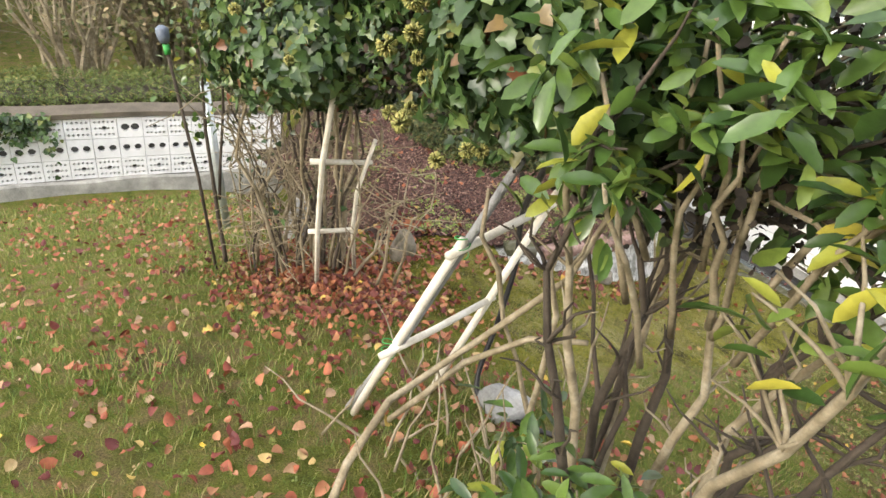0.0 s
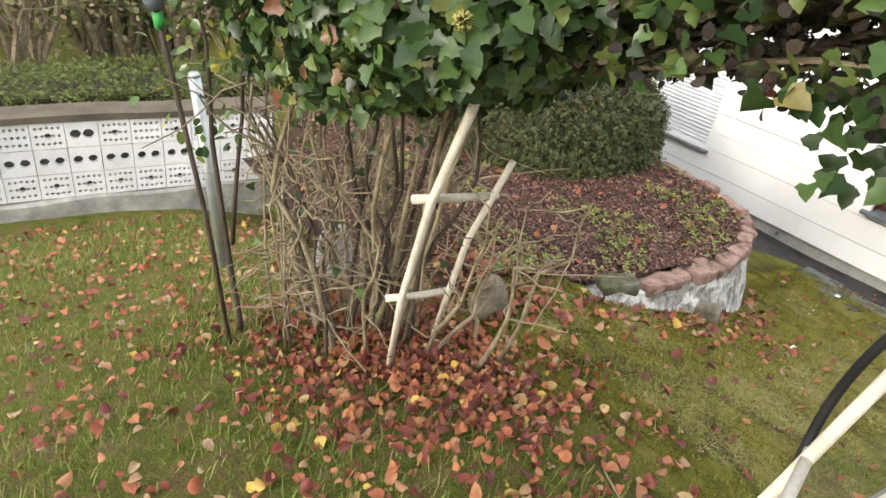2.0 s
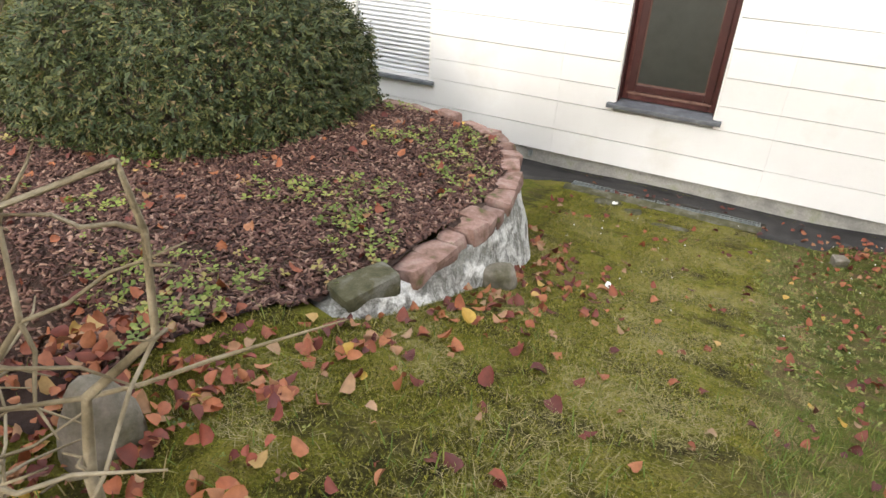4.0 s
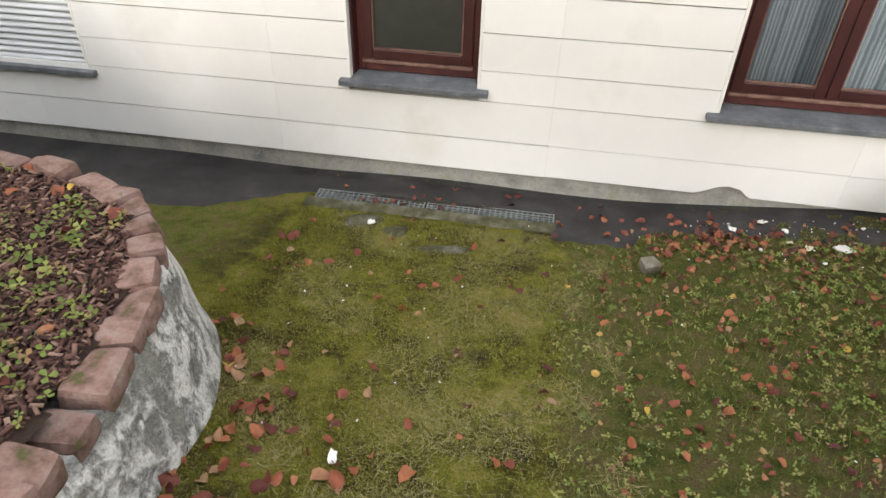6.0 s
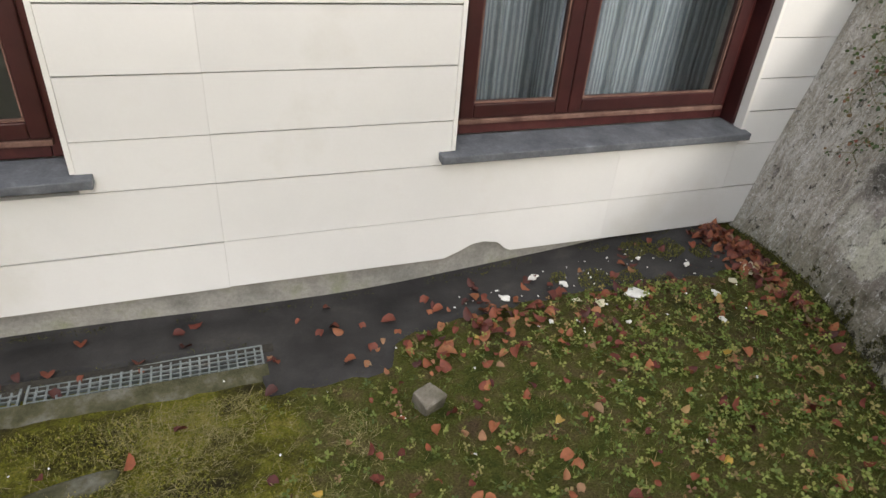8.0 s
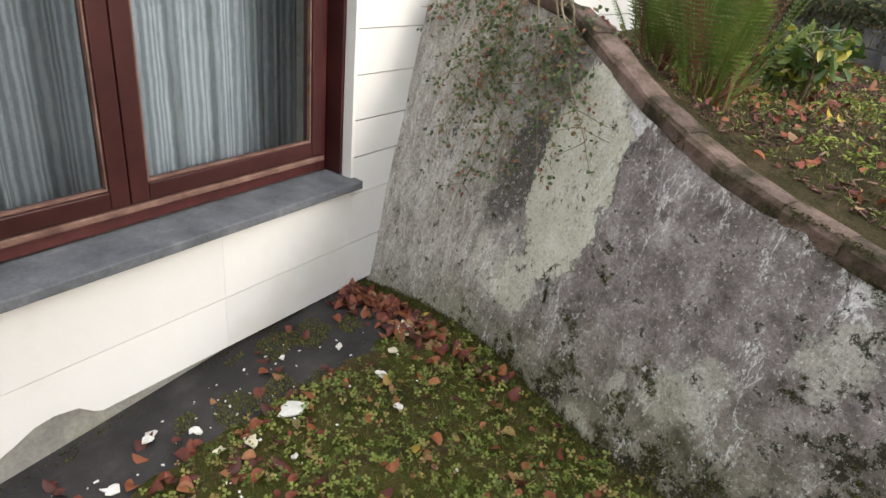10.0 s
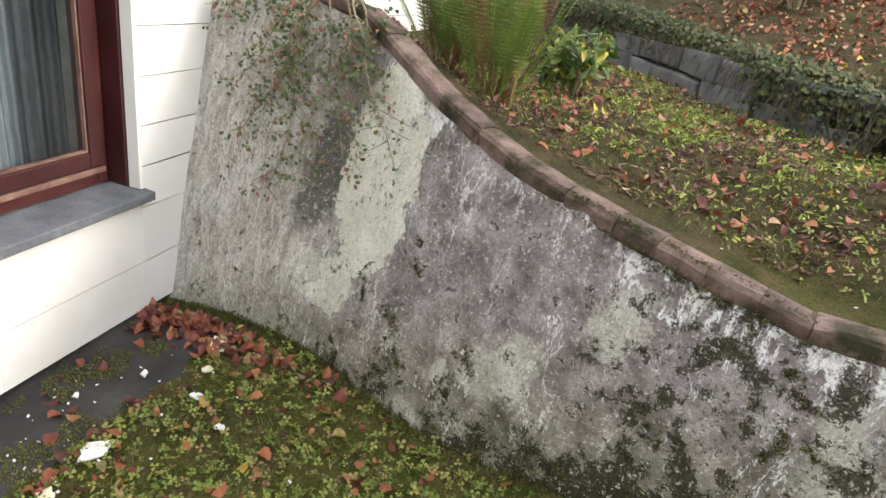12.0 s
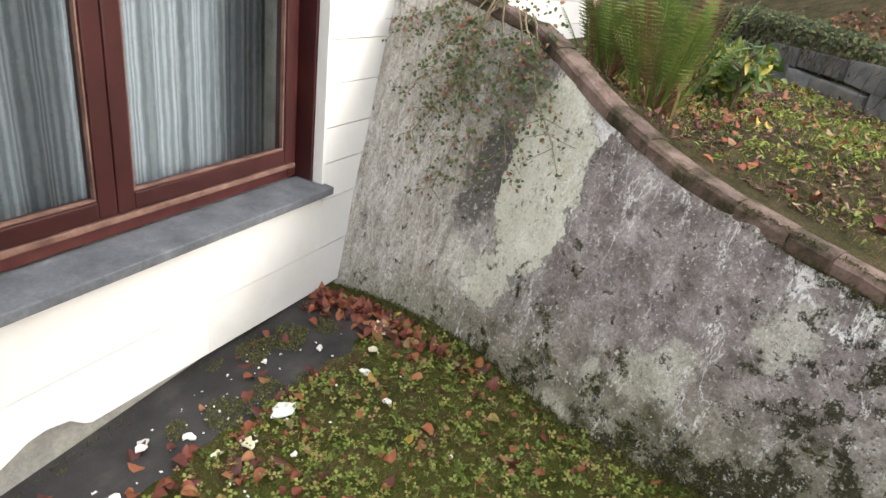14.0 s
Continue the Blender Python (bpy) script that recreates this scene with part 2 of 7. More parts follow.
M_WOOD = surf("red_brown_paint", [(0.3, (0.05, 0.012, 0.012)), (0.55, (0.085, 0.022, 0.02)), (0.8, (0.12, 0.045, 0.035))], 7, 120, 0.38, 0.2, 0.002, 0.2, spec=0.5)
M_SASH = surf("dark_sash_paint", [(0.3, (0.035, 0.010, 0.010)), (0.7, (0.06, 0.017, 0.016))], 7, 120, 0.35, 0.15, 0.002, 0.2, spec=0.5)
M_TRIM = surf("white_trim", [(0.3, (0.78, 0.77, 0.72)), (0.7, (0.84, 0.83, 0.80))], 3, 90, 0.5, 0.1, 0.002, 0.1)
M_CONC = surf("old_concrete", [(0.3, (0.20, 0.20, 0.18)), (0.55, (0.34, 0.33, 0.30)), (0.75, (0.46, 0.45, 0.41))], 7, 90, 0.9, 0.6, 0.01)
M_STEEL = surf("galvanised_steel", [(0.3, (0.30, 0.33, 0.33)), (0.7, (0.45, 0.48, 0.48))], 12, 90, 0.45, 0.2, 0.002, 0.2, metal=0.7)
M_SAND = surf("red_sandstone", [(0.32, (0.10, 0.10, 0.035)), (0.40, (0.19, 0.12, 0.09)), (0.5, (0.28, 0.175, 0.145)), (0.64, (0.34, 0.245, 0.21)), (0.74, (0.13, 0.125, 0.05))], 12, 90, 0.9, 0.7, 0.01, per_piece=0.3)
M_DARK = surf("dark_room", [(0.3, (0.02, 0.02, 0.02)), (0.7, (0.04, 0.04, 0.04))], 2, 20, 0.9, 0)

# ---- ground: one sheet to the horizon ----
def grid_axis(fine_lo, fine_hi, step, far):
    mid = np.arange(fine_lo, fine_hi + 1e-6, step)
    out = [fine_hi + d for d in (0.3, 0.8, 1.5, 3, 6, 12, 30, 80, far)]
    back = [fine_lo - d for d in (far, 80, 30, 12, 6, 3, 1.5, 0.8, 0.3)]
    return np.concatenate([back, mid, out])


gx, gy = grid_axis(-6.0, 6.0, 0.055, 600), grid_axis(-9.0, 0.3, 0.055, 600)
GX, GY = np.meshgrid(gx, gy)
GZ = land(GX, GY)
nx, ny = len(gx), len(gy)
idx = np.arange(nx * ny).reshape(ny, nx)
quads = np.stack([idx[:-1, :-1], idx[:-1, 1:], idx[1:, 1:], idx[1:, :-1]], -1).reshape(-1, 4)
ground = mesh("ground", np.stack([GX, GY, GZ], -1).reshape(-1, 3).tolist(), quads.tolist(), M_GROUND, smooth=True)
tagged(ground, "sloping autumn lawn with moss and bare soil", "ground", kind="structure")

# ---- house ----
X0, X1, TOPZ = -8.0, 5.5, 3.4
OPEN = {"shutter": (-4.78, -3.92, 0.63, 1.75), "narrow": (-2.14, -1.335, 0.735, 2.05), "wide": (0.025, 1.515, 0.72, 2.05)}


def cut(x0, x1, z0, z1):
    """The stretches of a row between x0 and x1 that no opening takes."""
    runs = [(x0, x1)]
    for a, b, lo, hi in OPEN.values():
        if z1 > lo + 0.03 and z0 < hi - 0.02:
            runs = [r for s, e in runs for r in ((s, min(e, a)), (max(s, b), e)) if r[1] - r[0] > 0.02]
    return runs


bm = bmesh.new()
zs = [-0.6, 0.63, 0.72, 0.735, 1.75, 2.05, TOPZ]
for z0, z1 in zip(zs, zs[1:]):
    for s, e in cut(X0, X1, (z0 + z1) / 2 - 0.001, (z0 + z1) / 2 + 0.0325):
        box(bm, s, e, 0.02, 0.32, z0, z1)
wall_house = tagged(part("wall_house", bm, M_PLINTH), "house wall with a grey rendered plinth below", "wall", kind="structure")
tagged(part("wall_house_back", boxes((X0, X1, 6.0, 6.3, -0.6, TOPZ), (X0, X0 + 0.3, 0.33, 5.99, -0.6, TOPZ), (X1 - 0.3, X1, 0.33, 5.99, -0.6, TOPZ)), M_PLINTH), "plain outer walls closing the house", "wall", kind="structure")
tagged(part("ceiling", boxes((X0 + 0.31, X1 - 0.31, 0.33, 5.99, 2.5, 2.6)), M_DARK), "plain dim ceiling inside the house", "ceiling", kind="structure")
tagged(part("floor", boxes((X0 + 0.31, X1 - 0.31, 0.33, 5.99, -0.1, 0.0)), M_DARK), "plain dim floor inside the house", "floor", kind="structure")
tagged(part("roof", boxes((X0 - 0.4, X1 + 0.4, -0.12, 6.6, TOPZ + 0.01, TOPZ + 0.2)), M_SLATE), "dark flat eaves closing the house above", "roof", kind="structure")


# ---- earth bed with its curved wall ----
def bed_edge(s):
    """Plan of the bed's rim, s from 0 at the near end to 1 behind."""
    k = [0, 0.12, 0.28, 0.42, 0.56, 0.68, 0.8, 0.9, 1.0]
    xs = [-2.22, -2.03, -1.99, -1.96, -2.02, -2.18, -2.52, -3.07, -3.7]
    ys = [-4.05, -3.72, -3.3, -2.85, -2.40, -1.97, -1.67, -1.57, -1.6]
    return np.interp(s, k, xs), np.interp(s, k, ys)


def curve_soft(s):
    e = 0.03
    p = [bed_edge(np.clip(s + d, 0, 1)) for d in (-2 * e, -e, 0, e, 2 * e)]
    return sum(q[0] for q in p) / 5, sum(q[1] for q in p) / 5


S = np.linspace(0, 1, 90)
bx, by = curve_soft(S)
tx, ty = np.gradient(bx), np.gradient(by)
tl = np.hypot(tx, ty)
ox, oy = -ty / tl, tx / tl
if ox[40] < 0:
    ox, oy = -ox, -oy
RIM = np.maximum(0.84 + 0.015 * np.sin(S * 9), land(bx, by) + 0.09)
RIM = land(bx, by) - 0.04 + (RIM - land(bx, by) + 0.04) * smoothstep(0.03, 0.12, S)


def make_bed_wall(material):
    rows = []
    for f in np.linspace(0, 1, 14):
        foot = land(bx, by) - 0.08
        z = foot + (RIM - foot) * f
        out = (0.09 + 0.035 * smoothstep(0.3, 0.6, S)) * (1 - f) + 0.012 * np.sin(17 * S + 5 * f) * np.sin(6 * f + 30 * S)
        rows.append(np.stack([bx + ox * out, by + oy * out, z], -1))
    rows.append(np.stack([bx - ox * 0.16, by - oy * 0.16, RIM], -1))
    rows.append(np.stack([bx - ox * 0.16, by - oy * 0.16, RIM - 0.5], -1))
    v = np.concatenate(rows)
    n = len(S)
    f = [(i * n + j, i * n + j + 1, (i + 1) * n + j + 1, (i + 1) * n + j) for i in range(len(rows) - 1) for j in range(n - 1)]
    return tagged(mesh("bed_wall", v.tolist(), f, material, smooth=True), "curved garden wall with flaking white lime plaster", "garden wall", kind="structure")


# ---- retaining wall beside the house ----
def wall_rows(ys, fs, extra):
    rows = []
    for f in fs:
        fx, hx, hz = np.interp(ys, WALL_Y, FOOT_X), np.interp(ys, WALL_Y, HEAD_X), np.interp(ys, WALL_Y, HEAD_Z)
        fz = np.interp(ys, LINE_Y, LINE_Z) - 0.1
        x = fx + (hx - fx) * f
        z = fz + (hz - fz) * f
        rows.append(np.stack([x + extra(ys, z), ys, z], -1))
    return rows


def make_retaining_wall(material):
    ys = np.linspace(-5.6, 0.0, 150)
    rows = wall_rows(ys, np.linspace(0, 1, 44), lambda y, z: 0.010 * np.sin(5 * y + 3 * z) * np.sin(7 * z + 2 * y) + 0.004 * np.sin(23 * y) * np.sin(19 * z))
    last = rows[-1]
    rows.append(last + np.array([0.1, 0, -0.004]))
    rows.append(last + np.array([0.1, 0, -1.2]))
    v = np.concatenate(rows)
    n = len(ys)
    f = [(i * n + j, (i + 1) * n + j, (i + 1) * n + j + 1, i * n + j + 1) for i in range(len(rows) - 1) for j in range(n - 1)]
    return tagged(mesh("retaining_wall", v.tolist(), f, material, smooth=True), "weathered battered retaining wall with lichen and patched render", "wall", kind="structure")


# ---- house front: boards, windows, strip, drain ----
COURSES = [0.19, 0.407, 0.66, 0.85, 1.069, 1.287] + [1.507 + 0.22 * k for k in range(9)]
END_COURSES = [0.19, 0.407, 0.64, 0.808, 0.965, 1.15, 1.33] + [1.51 + 0.18 * k for k in range(11)]
JOINTS = [-7.85, -6.11, -4.37, -2.63, -0.89, 0.85, 2.59, 4.33, X1]


def board(x0, x1, z0, z1, notch=None):
    """A lapped cladding board: thicker at its lower edge."""
    lo = [(x0, z0), (x1, z0)]
    if notch:
        lo = [(x0, z0)] + notch + [(x1, z0)]
    yf, yt, yb = -0.016, -0.0135, 0.012
    vs, fs, n = [], [], len(lo)
    for x, z in lo:
        f = (z - z0) / (z1 - z0)
        vs += [(x, yf + (yt - yf) * f, z), (x, yb, z), (x, yt, z1), (x, yb, z1)]
    for i in range(n - 1):
        a, b = 4 * i, 4 * i + 4
        fs += [(a, b, b + 2, a + 2), (a + 1, b + 1, b, a), (a + 2, b + 2, b + 3, a + 3)]
    fs += [(0, 2, 3, 1), (4 * n - 4, 4 * n - 3, 4 * n - 1, 4 * n - 2)]
    return vs, fs


brnd = random.Random(5)
JOINTS = sorted(JOINTS + [OPEN["wide"][1]])
for a, b in zip(JOINTS, JOINTS[1:]):
    a = max(a, X0)
    past = a >= OPEN["wide"][1]
    rows_ = END_COURSES if past else COURSES
    for i, (z0, z1) in enumerate(zip(rows_, rows_[1:])):
        for s, e in cut(a, b, z0, z1):
            notch = [(0.03, z0), (0.10, z0 + 0.028), (0.16, z0 + 0.058), (0.22, z0 + 0.066), (0.29, z0 + 0.052), (0.335, z0 + 0.012), (0.36, z0)] if i == 0 and s < 0.1 < e else None
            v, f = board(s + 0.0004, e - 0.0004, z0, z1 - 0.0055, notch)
            dz, tw = brnd.uniform(-0.002, 0.002), brnd.uniform(-0.0008, 0.0008)
            xm = (s + e) / 2
            v = [(x, y, z + dz + tw * (x - xm)) for x, y, z in v]
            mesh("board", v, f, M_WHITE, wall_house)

M_GLASS, gnt, gb = nodes_of("window_glass")
gb.inputs["Transmission Weight"].default_value, gb.inputs["Roughness"].default_value, gb.inputs["IOR"].default_value = 1.0, 0.0, 1.45
gb.inputs["Base Color"].default_value = (0.86, 0.90, 0.90, 1)
M_FROST, gnt, gb = nodes_of("obscured_glass")
gb.inputs["Transmission Weight"].default_value, gb.inputs["Roughness"].default_value = 0.75, 0.45
fr = noise_of(gnt, 6.0)
gnt.links.new(ramp(gnt, fr, [(0.3, (0.065, 0.072, 0.06)), (0.7, (0.10, 0.108, 0.09))]), gb.inputs["Base Color"])
bump(gnt, gb, noise_of(gnt, 300.0, 2), 0.3, 0.002)


def curtain_material():
    m, nt, b = nodes_of("curtain_net")
    pos = nt.nodes.new("ShaderNodeNewGeometry").outputs["Position"]
    sep = nt.nodes.new("ShaderNodeSeparateXYZ")
    nt.links.new(pos, sep.inputs[0])
    wave = add(nt, "TexWave", Scale=13.0, Distortion=1.2)
    nt.links.new(pos, wave.inputs["Vector"])
    stripes = ramp(nt, wave.outputs["Fac"], [(0.3, (0.16, 0.18, 0.205)), (0.55, (0.22, 0.247, 0.275)), (0.9, (0.29, 0.32, 0.35))])
    knit = noise_of(nt, 190.0, 3, 0.7)
    col = mix(nt, 0.5, stripes, ramp(nt, knit, [(0.35, (0.25, 0.25, 0.25)), (0.65, (0.75, 0.75, 0.75))]), "OVERLAY")
    nt.links.new(col, b.inputs["Base Color"])
    b.inputs["Roughness"].default_value = 0.9
    bump(nt, b, knit, 0.5, 0.004)
    return m


M_NET = curtain_material()
M_SHUT = surf("shutter_plastic", [(0.3, (0.62, 0.64, 0.66)), (0.7, (0.72, 0.74, 0.76))], 3, 60, 0.5, 0.1, 0.002, 0.1)
M_BARE = surf("bare_weathered_wood", [(0.3, (0.10, 0.05, 0.04)), (0.6, (0.22, 0.13, 0.10)), (0.8, (0.30, 0.19, 0.15))], 10, 140, 0.7, 0.4, 0.003)


def make_window(name, key, leaves, pane_mat, label):
    a, b, lo, hi = OPEN[key]
    win = tagged(empty(name, (a + b) / 2, 0.1, lo), label, "window", kind="structure")
    at = Matrix.Translation(-Vector((( a + b) / 2, 0.1, lo)))

    def put(nm, bm, mat, parent=win, lab=""):
        bm.transform(at)
        return part(nm, bm, mat, parent, lab)
    # white corner strips outside, brown lining in the reveal
    put("corner_strip", boxes((a - 0.004, a + 0.014, -0.022, 0.03, lo, hi), bevel=0.003), M_TRIM, lab="white metal corner strip")
    put("corner_strip", boxes((b - 0.014, b + 0.004, -0.022, 0.03, lo, hi), bevel=0.003), M_TRIM, lab="white metal corner strip")
    put("corner_strip", boxes((a + 0.016, b - 0.016, -0.022, 0.03, hi - 0.014, hi + 0.004), bevel=0.003), M_TRIM)
    put("lining", boxes((a + 0.002, a + 0.026, 0.032, 0.20, lo + 0.01, hi - 0.016)), M_SASH, lab="dark brown reveal lining")
    put("lining", boxes((b - 0.026, b - 0.002, 0.032, 0.20, lo + 0.01, hi - 0.016)), M_SASH, lab="dark brown reveal lining")
    # fixed frame
    f0, f1 = 0.115, 0.175
    put("window_frame", boxes((a + 0.028, a + 0.075, f0, f1, lo + 0.012, hi - 0.02), (b - 0.075, b - 0.028, f0, f1, lo + 0.012, hi - 0.02),
        (a + 0.077, b - 0.077, f0, f1, lo + 0.012, lo + 0.075), (a + 0.077, b - 0.077, f0, f1, hi - 0.07, hi - 0.02), bevel=0.004), M_WOOD)
    put("drip_rail", boxes((a + 0.06, b - 0.06, 0.088, 0.113, lo + 0.062, lo + 0.084), bevel=0.005), M_BARE, lab="weathered timber drip rail")
    # sashes
    x0, x1 = a + 0.062, b - 0.062
    w = (x1 - x0) / leaves
    for k in range(leaves):
        s, e = x0 + k * w + 0.002, x0 + (k + 1) * w - 0.002
        if leaves == 2:
            s, e = (x0 + 0.002, a + 0.573) if k == 0 else (a + 0.577, x1 - 0.002)
        t = 0.062
        z0, z1 = lo + 0.088, hi - 0.06
        sash = put("sash", boxes((s, s + t, 0.092, 0.15, z0, z1), (e - t, e, 0.092, 0.15, z0, z1), (s + t + 0.001, e - t - 0.001, 0.092, 0.15, z0, z0 + 0.06), (s + t + 0.001, e - t - 0.001, 0.092, 0.15, z1 - 0.06, z1), bevel=0.006), M_SASH)
        put("bead", boxes((s + t + 0.002, e - t - 0.002, 0.100, 0.116, z0 + 0.061, z0 + 0.068), (s + t + 0.002, s + t + 0.008, 0.100, 0.116, z0 + 0.070, z1 - 0.063), (e - t - 0.008, e - t - 0.002, 0.100, 0.116, z0 + 0.070, z1 - 0.063)), M_BARE, sash, "pale putty bead")
        p = put("pane", boxes((s + t + 0.001, e - t - 0.001, 0.120, 0.124, z0 + 0.061, z1 - 0.061)), pane_mat, sash)
        p.visible_shadow = False
    # slate sill
    bm = boxes((a - 0.055, b + (0.055 if leaves == 1 else 0.022), -0.062, 0.114, lo - 0.036, lo - 0.002), bevel=0.005)
    for v in bm.verts:
        v.co.z += (v.co.y - 0.1) * 0.10 + 0.01
    put("window_sill", bm, M_SLATE, lab="grey slate window sill")
    return win


make_window("window_1", "narrow", 1, M_FROST, "narrow red-brown window with dark obscured glass")
make_window("window_2", "wide", 2, M_GLASS, "two-leaf red-brown window with net curtains behind")


def make_curtain(x0, x1, z0, z1, seed, depth):
    r = random.Random(seed)
    n, vs, fs = 150, [], []
    ph = [r.uniform(0, 6) for _ in range(4)]
    for i in range(n + 1):
        u = i / n
        x = x0 + (x1 - x0) * u
        for j in range(6):
            q = j / 5
            fold = 0.017 * math.sin(62 * x + ph[0] + 1.6 * math.sin(5 * x + ph[1])) + 0.012 * math.sin(23 * x + ph[2])
            vs.append((x + 0.012 * math.sin(40 * x + ph[3]) * (1 - q), depth + fold * (1.15 - 0.4 * q), z0 + (z1 - z0) * q))
    for i in range(n):
        for j in range(5):
            a = i * 6 + j
            fs.append((a, a + 6, a + 7, a + 1))
    c = mesh("curtain", vs, fs, M_NET, smooth=True)
    return tagged(c, "pale blue-grey striped net curtain hanging in folds", "curtain", "curtains of the wide window")


make_curtain(-0.25, 0.80, 0.70, 2.3, 1, 0.37)
make_curtain(0.70, 1.78, 0.70, 2.3, 2, 0.43)

# closed roller shutter in the third window
a, b, lo, hi = OPEN["shutter"]
w3 = tagged(empty("window_3", (a + b) / 2, 0.03, lo), "window closed with a pale roller shutter", "window", kind="structure")
for k in range(int((hi - lo) / 0.042)):
    z = lo + 0.006 + 0.042 * k
    bm = bmesh.new()
    prof = [(0.052, 0.0), (0.034, 0.008), (0.028, 0.02), (0.034, 0.033), (0.052, 0.041)]
    vs = [[bm.verts.new((x, y - 0.03, z - lo + q)) for y, q in prof] for x in (a + 0.012 - (a + b) / 2, b - 0.012 - (a + b) / 2)]
    for q in range(4):
        bm.faces.new((vs[0][q], vs[1][q], vs[1][q + 1], vs[0][q + 1]))
    bm.faces.new(vs[0]), bm.faces.new(vs[1])
    part("slat", bm, M_SHUT, w3)
bm = boxes((a - 0.05, b + 0.05, -0.062, 0.05, lo - 0.036, lo - 0.002), bevel=0.005)
bm.transform(Matrix.Translation((-(a + b) / 2, -0.03, -lo)))
part("window_sill", bm, M_SLATE, w3, "grey slate window sill")
bm = boxes((a - 0.004, a + 0.01, -0.02, 0.03, lo, hi), (b - 0.01, b + 0.004, -0.02, 0.03, lo, hi), bevel=0.003)
bm.transform(Matrix.Translation((-(a + b) / 2, -0.03, -lo)))
part("guide_rail", bm, M_TRIM, w3)

# small hose bracket on the plinth
hb = tagged(empty("wall_bracket", -2.83, 0.0, 0.13), "small grey metal bracket on the plinth", "bracket")
part("plate", boxes((-0.018, 0.018, -0.008, 0.018, -0.03, 0.02), bevel=0.002), M_STEEL, hb)
mesh("hook", *tube([(0, -0.008, 0.0), (0.01, -0.03, 0.005), (0.03, -0.045, 0.02), (0.035, -0.045, 0.045)], [0.006] * 4), M_STEEL, hb)


# bitumen strip, laid on the ground along the plinth
def lay_sheet(name, xs, ylo, yhi, lift, material, label, category, steps=8, wob=0.02, seed=3):
    r = random.Random(seed)
    vs, fs = [], []
    lows = [ylo(x) + r.uniform(-wob, wob) for x in xs]
    for x, l in zip(xs, lows):
        for j in range(steps + 1):
            y = l + (yhi - l) * j / steps
            vs.append((x, y, land1(x, y) + lift + (0.02 if j == steps else 0) - (0.03 if j == 0 else 0)))
    n = steps + 1
    for i in range(len(xs) - 1):
        for j in range(steps):
            q = i * n + j
            fs.append((q, q + n, q + n + 1, q + 1))
    return tagged(mesh(name, vs, fs, material, smooth=True), label, category, kind="structure")


STRIP_X = [-8, -3.3, -2.9, -2.55, -2.35, -0.86, -0.80, -0.36, -0.28, 0.1, 0.45, 0.9, 1.2, 1.6]
STRIP_Y = [-0.9, -0.8, -0.72, -0.42, -0.29, -0.27, -0.60, -0.60, -0.40, -0.34, -0.34, -0.40, -0.46, -0.42]


def strip_edge(x):
    return float(np.interp(x, STRIP_X, STRIP_Y))


lay_sheet("bitumen_strip", [X0 + 0.05 * k for k in range(int((1.58 - X0) / 0.05))], strip_edge, 0.018, 0.012, M_TAR, "black bitumen strip along the house plinth", "paving")

# drain channel with two grating lengths
M_GRATE = surf("dull_zinc_grating", [(0.3, (0.14, 0.16, 0.16)), (0.6, (0.26, 0.29, 0.29)), (0.8, (0.16, 0.12, 0.08))], 14, 90, 0.5, 0.3, 0.002, metal=0.5)
for x0, x1 in ((-2.30, -1.60), (-1.585, -0.80)):
    ym, zt = -0.34, land1((x0 + x1) / 2, -0.34) + 0.018
    gr = tagged(empty("drain_grating", (x0 + x1) / 2, ym, zt), "galvanised drain grating with leaves caught on it", "drain grating", "drain gratings")
    h = (x1 - x0) / 2
    part("frame", boxes((-h, h, -0.066, -0.058, -0.03, 0.0), (-h, h, 0.058, 0.066, -0.03, 0.0), (-h, -h + 0.008, -0.057, 0.057, -0.03, 0.0), (h - 0.008, h, -0.057, 0.057, -0.03, 0.0)), M_GRATE, gr)
    for y in (-0.036, -0.012, 0.012, 0.036):
        part("bar", boxes((-h + 0.009, h - 0.009, y - 0.003, y + 0.003, -0.02, -0.002)), M_GRATE, gr)
    n = int((x1 - x0) / 0.032)
    cross = boxes((-0.0035, 0.0035, -0.057, 0.057, -0.012, -0.0025))
    first = part("crossbar", cross, M_GRATE, gr)
    first.location = (-h + 0.03, 0, 0)
    for k in range(1, n - 1):
        c = new("crossbar", first.data)
        c.parent, c.location = gr, (-h + 0.03 + k * (x1 - x0 - 0.06) / (n - 2), 0, 0)
M_MOSSCONC = surf("mossy_concrete", [(0.3, (0.035, 0.036, 0.016)), (0.5, (0.085, 0.082, 0.045)), (0.68, (0.16, 0.155, 0.13)), (0.8, (0.07, 0.07, 0.02))], 11, 110, 0.95, 0.8, 0.012)
# Near black paints the shade of the channel, which has no depth here.
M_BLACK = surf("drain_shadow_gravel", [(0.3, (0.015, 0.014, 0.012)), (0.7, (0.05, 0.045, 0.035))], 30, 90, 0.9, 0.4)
lay_sheet("drain_channel", [-2.31 + 0.05 * k for k in range(32)], lambda x: -0.405, -0.275, 0.004, M_BLACK, "drain channel coloured near black for the shade under the gratings", "drain", 2, 0)
lay_sheet("channel_kerb", [-2.34 + 0.05 * k for k in range(32)], lambda x: -0.50, -0.41, 0.014, M_MOSSCONC, "mossy concrete kerb of the drain channel", "kerb", 2, 0.012)


